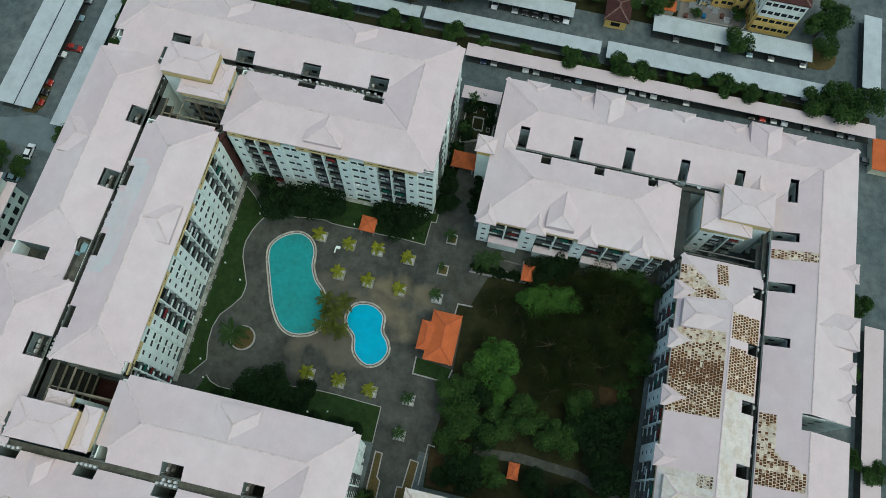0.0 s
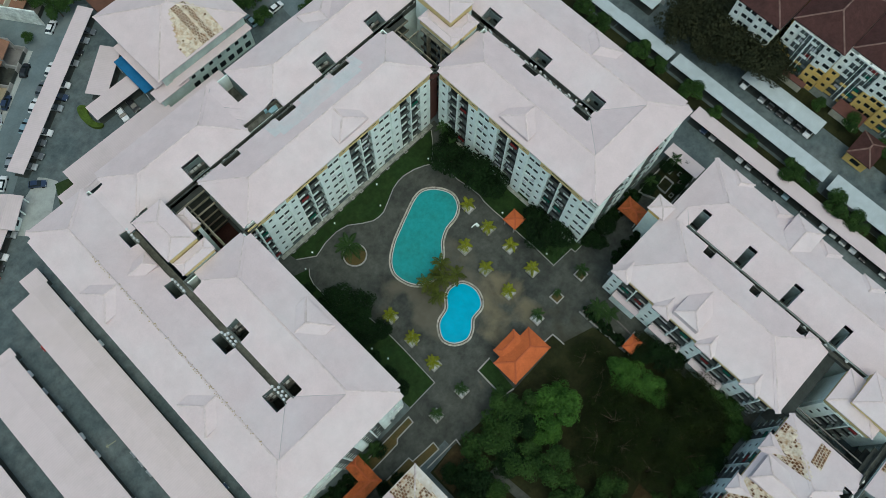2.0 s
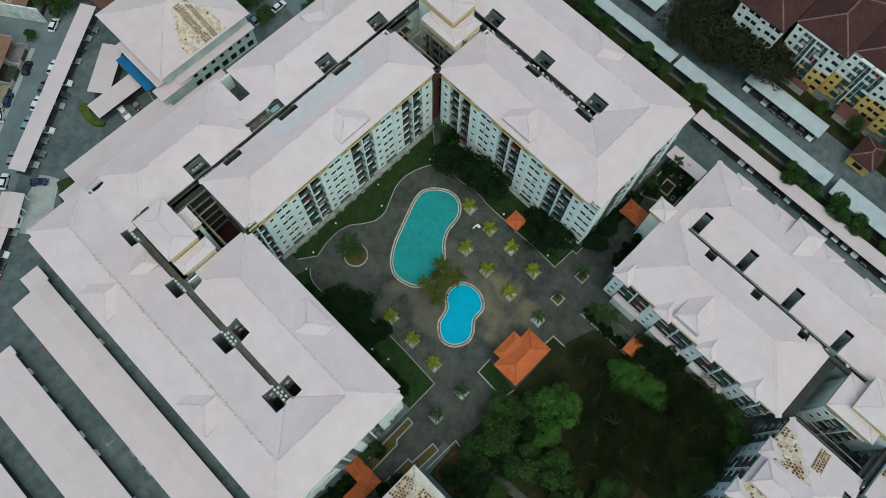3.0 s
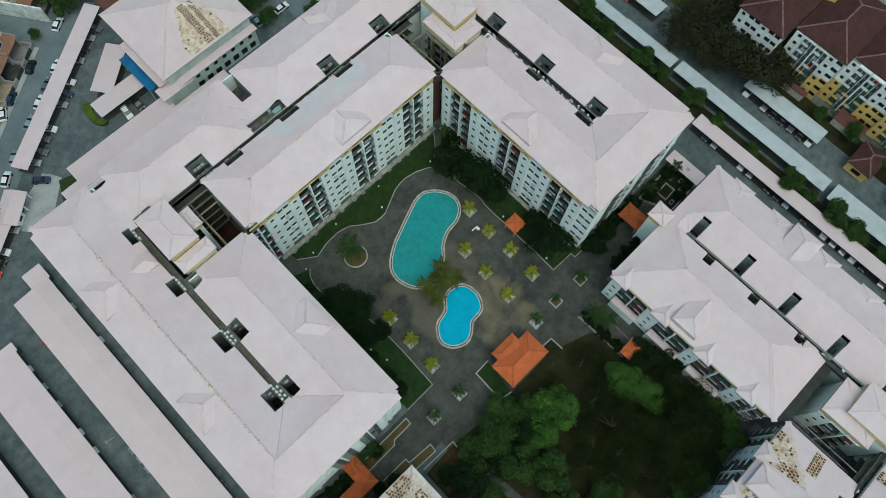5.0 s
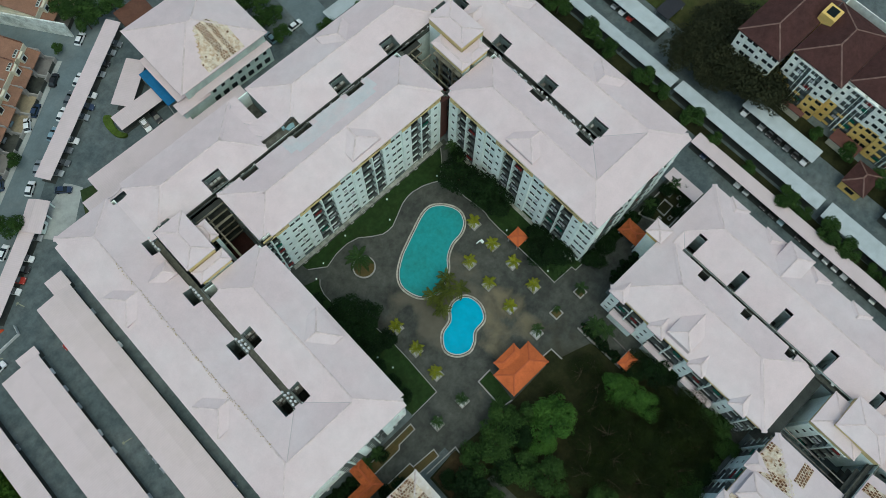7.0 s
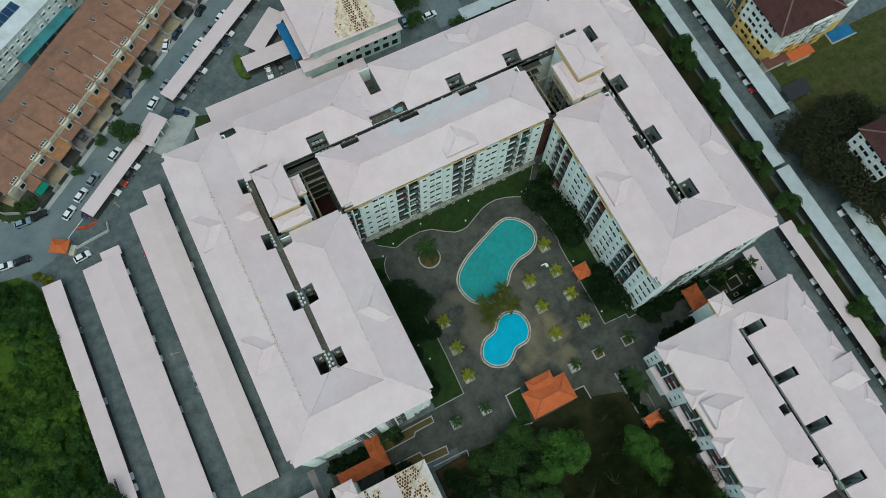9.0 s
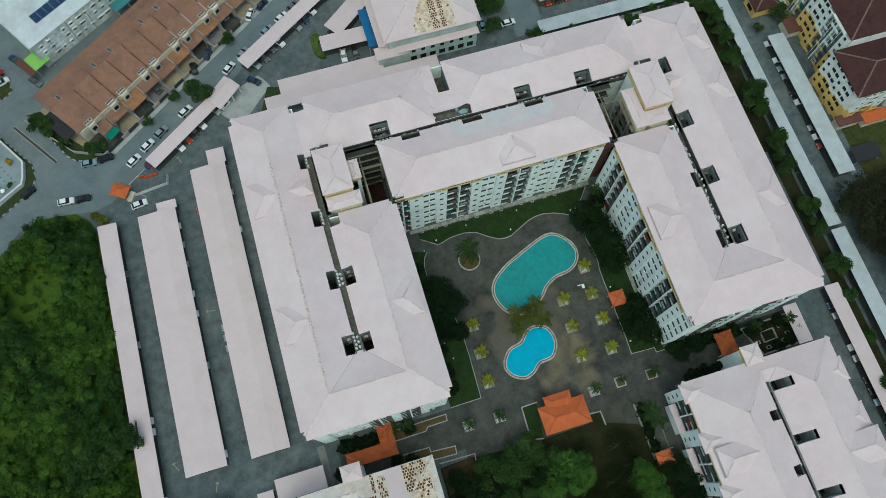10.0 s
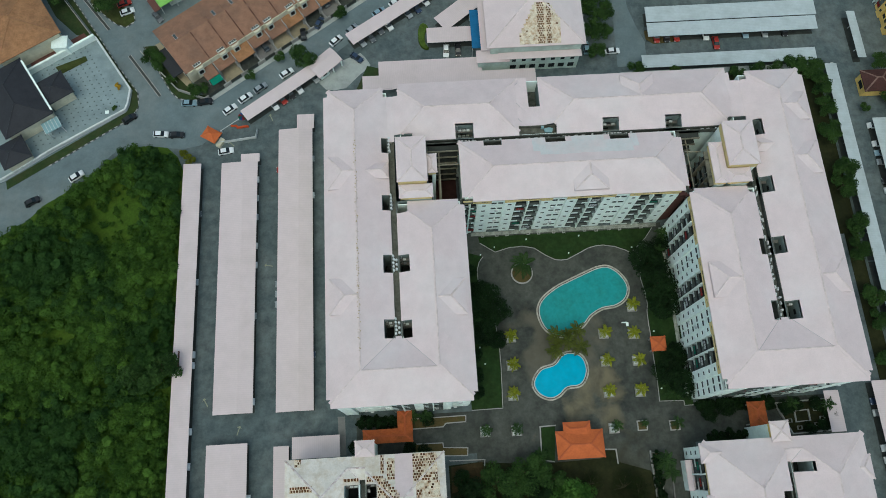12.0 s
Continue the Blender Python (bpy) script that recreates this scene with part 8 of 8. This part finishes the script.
def extrude_profile(prof, y_lo, y_hi_scale, zmax):
    bm = bmesh.new()
    z0 = min(z for _, z in prof)
    sides = []
    for s in (-1, 1):
        sides.append([bm.verts.new((x, s * y_lo * (1 - (1 - y_hi_scale) * (z - z0) / (zmax - z0)), z)) for x, z in prof])
    n = len(prof)
    for i in range(n):
        j = (i + 1) % n
        bm.faces.new((sides[0][i], sides[0][j], sides[1][j], sides[1][i]))
    bm.faces.new(sides[0])
    bm.faces.new(sides[1])
    return bm


def make_car(colour, m, van=False):
    car = thing("car", (0, 0, 0), "parked %s %s on the asphalt" % (colour, "pickup" if van else "saloon car"), "car", "parked cars")
    bm = extrude_profile([(-2.1, 0.3), (-2.15, 0.7), (-2.0, 0.93), (-1.3, 0.98), (0.95, 0.96), (1.75, 0.84), (2.1, 0.66), (2.12, 0.34)], 0.88, 0.9, 0.98)
    bmesh.ops.bevel(bm, geom=bm.edges[:], offset=0.07, segments=2, affect="EDGES")
    part("body", bm, m, car, smooth=False)
    part("cabin_glass", extrude_profile([(-1.85, 0.93), (-1.3, 1.40), (0.25, 1.42), (1.05, 0.93)], 0.78, 0.8, 1.42), CARGLASS, car, "dark car windows")
    rf = extrude_profile([(-1.3, 1.40), (-1.2, 1.45), (0.15, 1.47), (0.25, 1.42)], 0.63, 0.94, 1.47)
    part("roof_panel", rf, m, car)
    for x in (-1.3, 1.32):
        for s in (-1, 1):
            bm = bmesh.new()
            limb(bm, Vector((x, s * 0.68, 0.31)), Vector((x, s * 0.9, 0.31)), 0.31, 0.31, 14)
            w = part("wheel", bm, TYRE, car)
    for s in (-1, 1):
        part("headlight", boxes((2.0, 2.1, s * 0.62 - 0.16, s * 0.62 + 0.16, 0.6, 0.74)), METAL, car)
    return car


CARS = [make_car(n, m) for n, m in PAINTS]
first = [True] * len(CARS)


def park(x, y, deg, k=None):
    k = k if k is not None else rnd.choices(range(len(CARS)), (5, 3, 2.4, 1, 0.5, 2, 0.6))[0]
    m = pose(x, y, 0.02, 0, 0, deg)
    if first[k]:
        first[k] = False
        CARS[k].matrix_basis = m
    else:
        copy_thing(CARS[k], m)


for x, y, a, k in ((-95.4, 76.3, 36, 0), (-91.2, 79.7, 36, 0), (-106.9, 78.9, -2, 6), (-102.4, 79.1, 6, 2), (-114.3, 69.6, -4, 0), (-109.9, 69.2, -2, 2), (-96.1, 63.4, 8, 0), (-136.4, 58.2, 34, 0), (-147.5, 51.5, 28, 2), (-79.6, 87.0, 34, 0), (-86.2, 96.3, 125, 5), (-70.2, 103.3, 62, 3), (-56.0, 112.7, 60, 0), (-52.1, 115.0, 38, 3), (-43.4, 119.4, 40, 2), (-31.0, 125.4, 34, 0)):
    park(x, y, a, k)
for x, y, a, k in ((-74.9, 99.7, 95, 2), (-65.4, 97.0, 42, 0), (-63.6, 114.6, 122, 1), (-59.8, 117.4, 122, 6), (-68.6, 110.6, 122, 1), (-60.7, 100.6, 44, 1), (-59.5, 91.0, -40, 3), (-52.6, 106, 33, 6), (-47.6, 109.2, 33, 0), (-43.5, 112, 33, 5), (-38.6, 115, 33, 0), (-87, 82.6, 36, 1), (-126.5, 110.3, 20, 0), (-127.6, 113.2, 20, 4), (-122.0, 116.4, -52, 3), (-119.3, 112.9, -52, 0), (-117.5, 108.0, -52, 5), (-123.3, 75.0, 34, 2)):
    park(x, y, a, k)
ang, ca, sa = 33.5, math.cos(radians(33.5)), math.sin(radians(33.5))
for i in range(13):
    if rnd.random() < 0.85:
        u = -21 + i * 3.3
        park(-41.3 + ca * u + sa * (0.9 + rnd.uniform(-0.5, 0.7)), 108.8 + sa * u - ca * (0.9 + rnd.uniform(-0.5, 0.7)), ang - 90 + rnd.uniform(-2, 2))
for i in range(8):
    if rnd.random() < 0.7:
        u = -10 + i * 2.8
        park(-80 + 0.817 * u + 0.576 * 0.6, 80.3 + 0.576 * u - 0.817 * 0.6, 35.2 - 90 + rnd.uniform(-2, 2))
for xs, y0, y1, out, p in ((-88.6, -5, 57, 0, 0.28), (-95.4, -5, 57, 180, 0.12), (-103.8, -60, 57, 0, 0.3), (-73.6, -5, 66, 0, 0.12), (-80.4, -5, 66, 180, 0.15), (-89.2, -60, -17, 0, 0.3)):
    y = y0
    while y < y1:
        if rnd.random() < p:
            park(xs + (-0.35 if out == 0 else 0.35), y, out + rnd.uniform(-2, 2))
        y += 2.7
for xs, y0, y1, out, p in ((67.6, -112, -12, 180, 0.6), (86.2, -96, -57, 180, 0.5), (85.1, -33, -13, 180, 0.7), (85.1, 19, 61, 180, 0.6), (76.0, -97, -46, 0, 0.3)):
    y = y0
    while y < y1:
        if rnd.random() < p:
            park(xs - (0.25 if out else -0.25), y, out + rnd.uniform(-2, 2))
        y += 2.8
x = 28.0
while x < 74:
    if rnd.random() < 0.7:
        park(x, 93.2, -90 + rnd.uniform(-3, 3))
    x += 2.9
for x, y, a, k in ((45.0, 90.0, -90, 4), (6.8, 97.0, 90, 0), (7.0, 90.5, 90, 6), (7.0, 103.5, 90, 1), (14.5, 89.0, 2, 0), (-33.6, 91.8, -95, 0), (-30.2, 92.0, -90, 2), (77.0, -7.8, 80, 0), (78.0, -48, 90, 1), (88.5, 75.0, 80, 0), (-11.0, 76.2, 90, 0), (59.8, -112, 90, 5)):
    park(x, y, a, k)

# ---- roof clutter in the open corridors ----
tank = shared("water_tank", lambda: bmesh.ops.create_cone(b := bmesh.new(), cap_ends=True, cap_tris=False, segments=12, radius1=0.3, radius2=0.26, depth=0.9) and b, METAL)
unit = shared("cooling_unit", lambda: boxes((-0.42, 0.42, -0.17, 0.17, 0, 0.6), (-0.3, 0.1, -0.2, -0.17, 0.08, 0.52)), METAL)
dish = shared("dish", lambda: bmesh.ops.create_uvsphere(b := bmesh.new(), u_segments=10, v_segments=6, radius=0.42) and (bmesh.ops.scale(b, vec=(1, 1, 0.22), verts=b.verts), b)[1], METAL)


def clutter(kind, x, y, z, rz=0.0):
    me, name, label, cat = {"t": (tank, "water_tank", "small round white water tank in a roof corridor", "tank"), "u": (unit, "cooling_unit", "white outdoor cooling unit standing in a roof corridor", "cooling unit"), "d": (dish, "satellite_dish", "pale satellite dish over a roof corridor", "dish")}[kind]
    ob = piece(name, me, None, (x, y, z + (0.45 if kind == "t" else 0.05 if kind == "d" else 0)), rz)
    tagged(ob, label, cat, "roof corridor clutter")


for i in range(40):
    clutter(rnd.choice("uuut"), -31.1 + i * 1.69 + rnd.uniform(-0.5, 0.5), 51.95 + rnd.uniform(-0.2, 0.2), 21.6, rnd.uniform(-0.2, 0.2))
for i in range(34):
    clutter(rnd.choice("uut"), 36.85 + rnd.uniform(-0.5, 0.5), 5.1 + i * 0.93 + rnd.uniform(-0.3, 0.3), 21.6, rnd.uniform(1.2, 1.9))
for y0 in (5.1, 19.8, 34.9, 49.7):
    for i in range(5):
        clutter("t", -50.2 + rnd.uniform(-0.1, 0.1), y0 + 0.4 + i * 0.85, 22.5)
    for i in range(3):
        clutter("t", -49.5, y0 + 0.6 + i * 1.1, 22.5) if y0 < 30 else None
for i in range(5):
    clutter("t", -33.2 + i * 0.85, 52.2, 21.6)
    clutter("t", 2.7 + i * 0.8, 52.2, 21.6)
for x, y in ((35.4, -31.8), (35.4, -45.4), (35.6, -58.6), (35.4, -40.4), (35.6, -64.0), (36.0, -69.0), (18.4, -84.8), (14.6, -84.8), (1.8, -84.8), (5.0, -84.9), (-10.4, -84.9), (-20, -84.9), (-16, -84.8), (-58.2, -27.4)):
    clutter("d", x, y, 13.4)
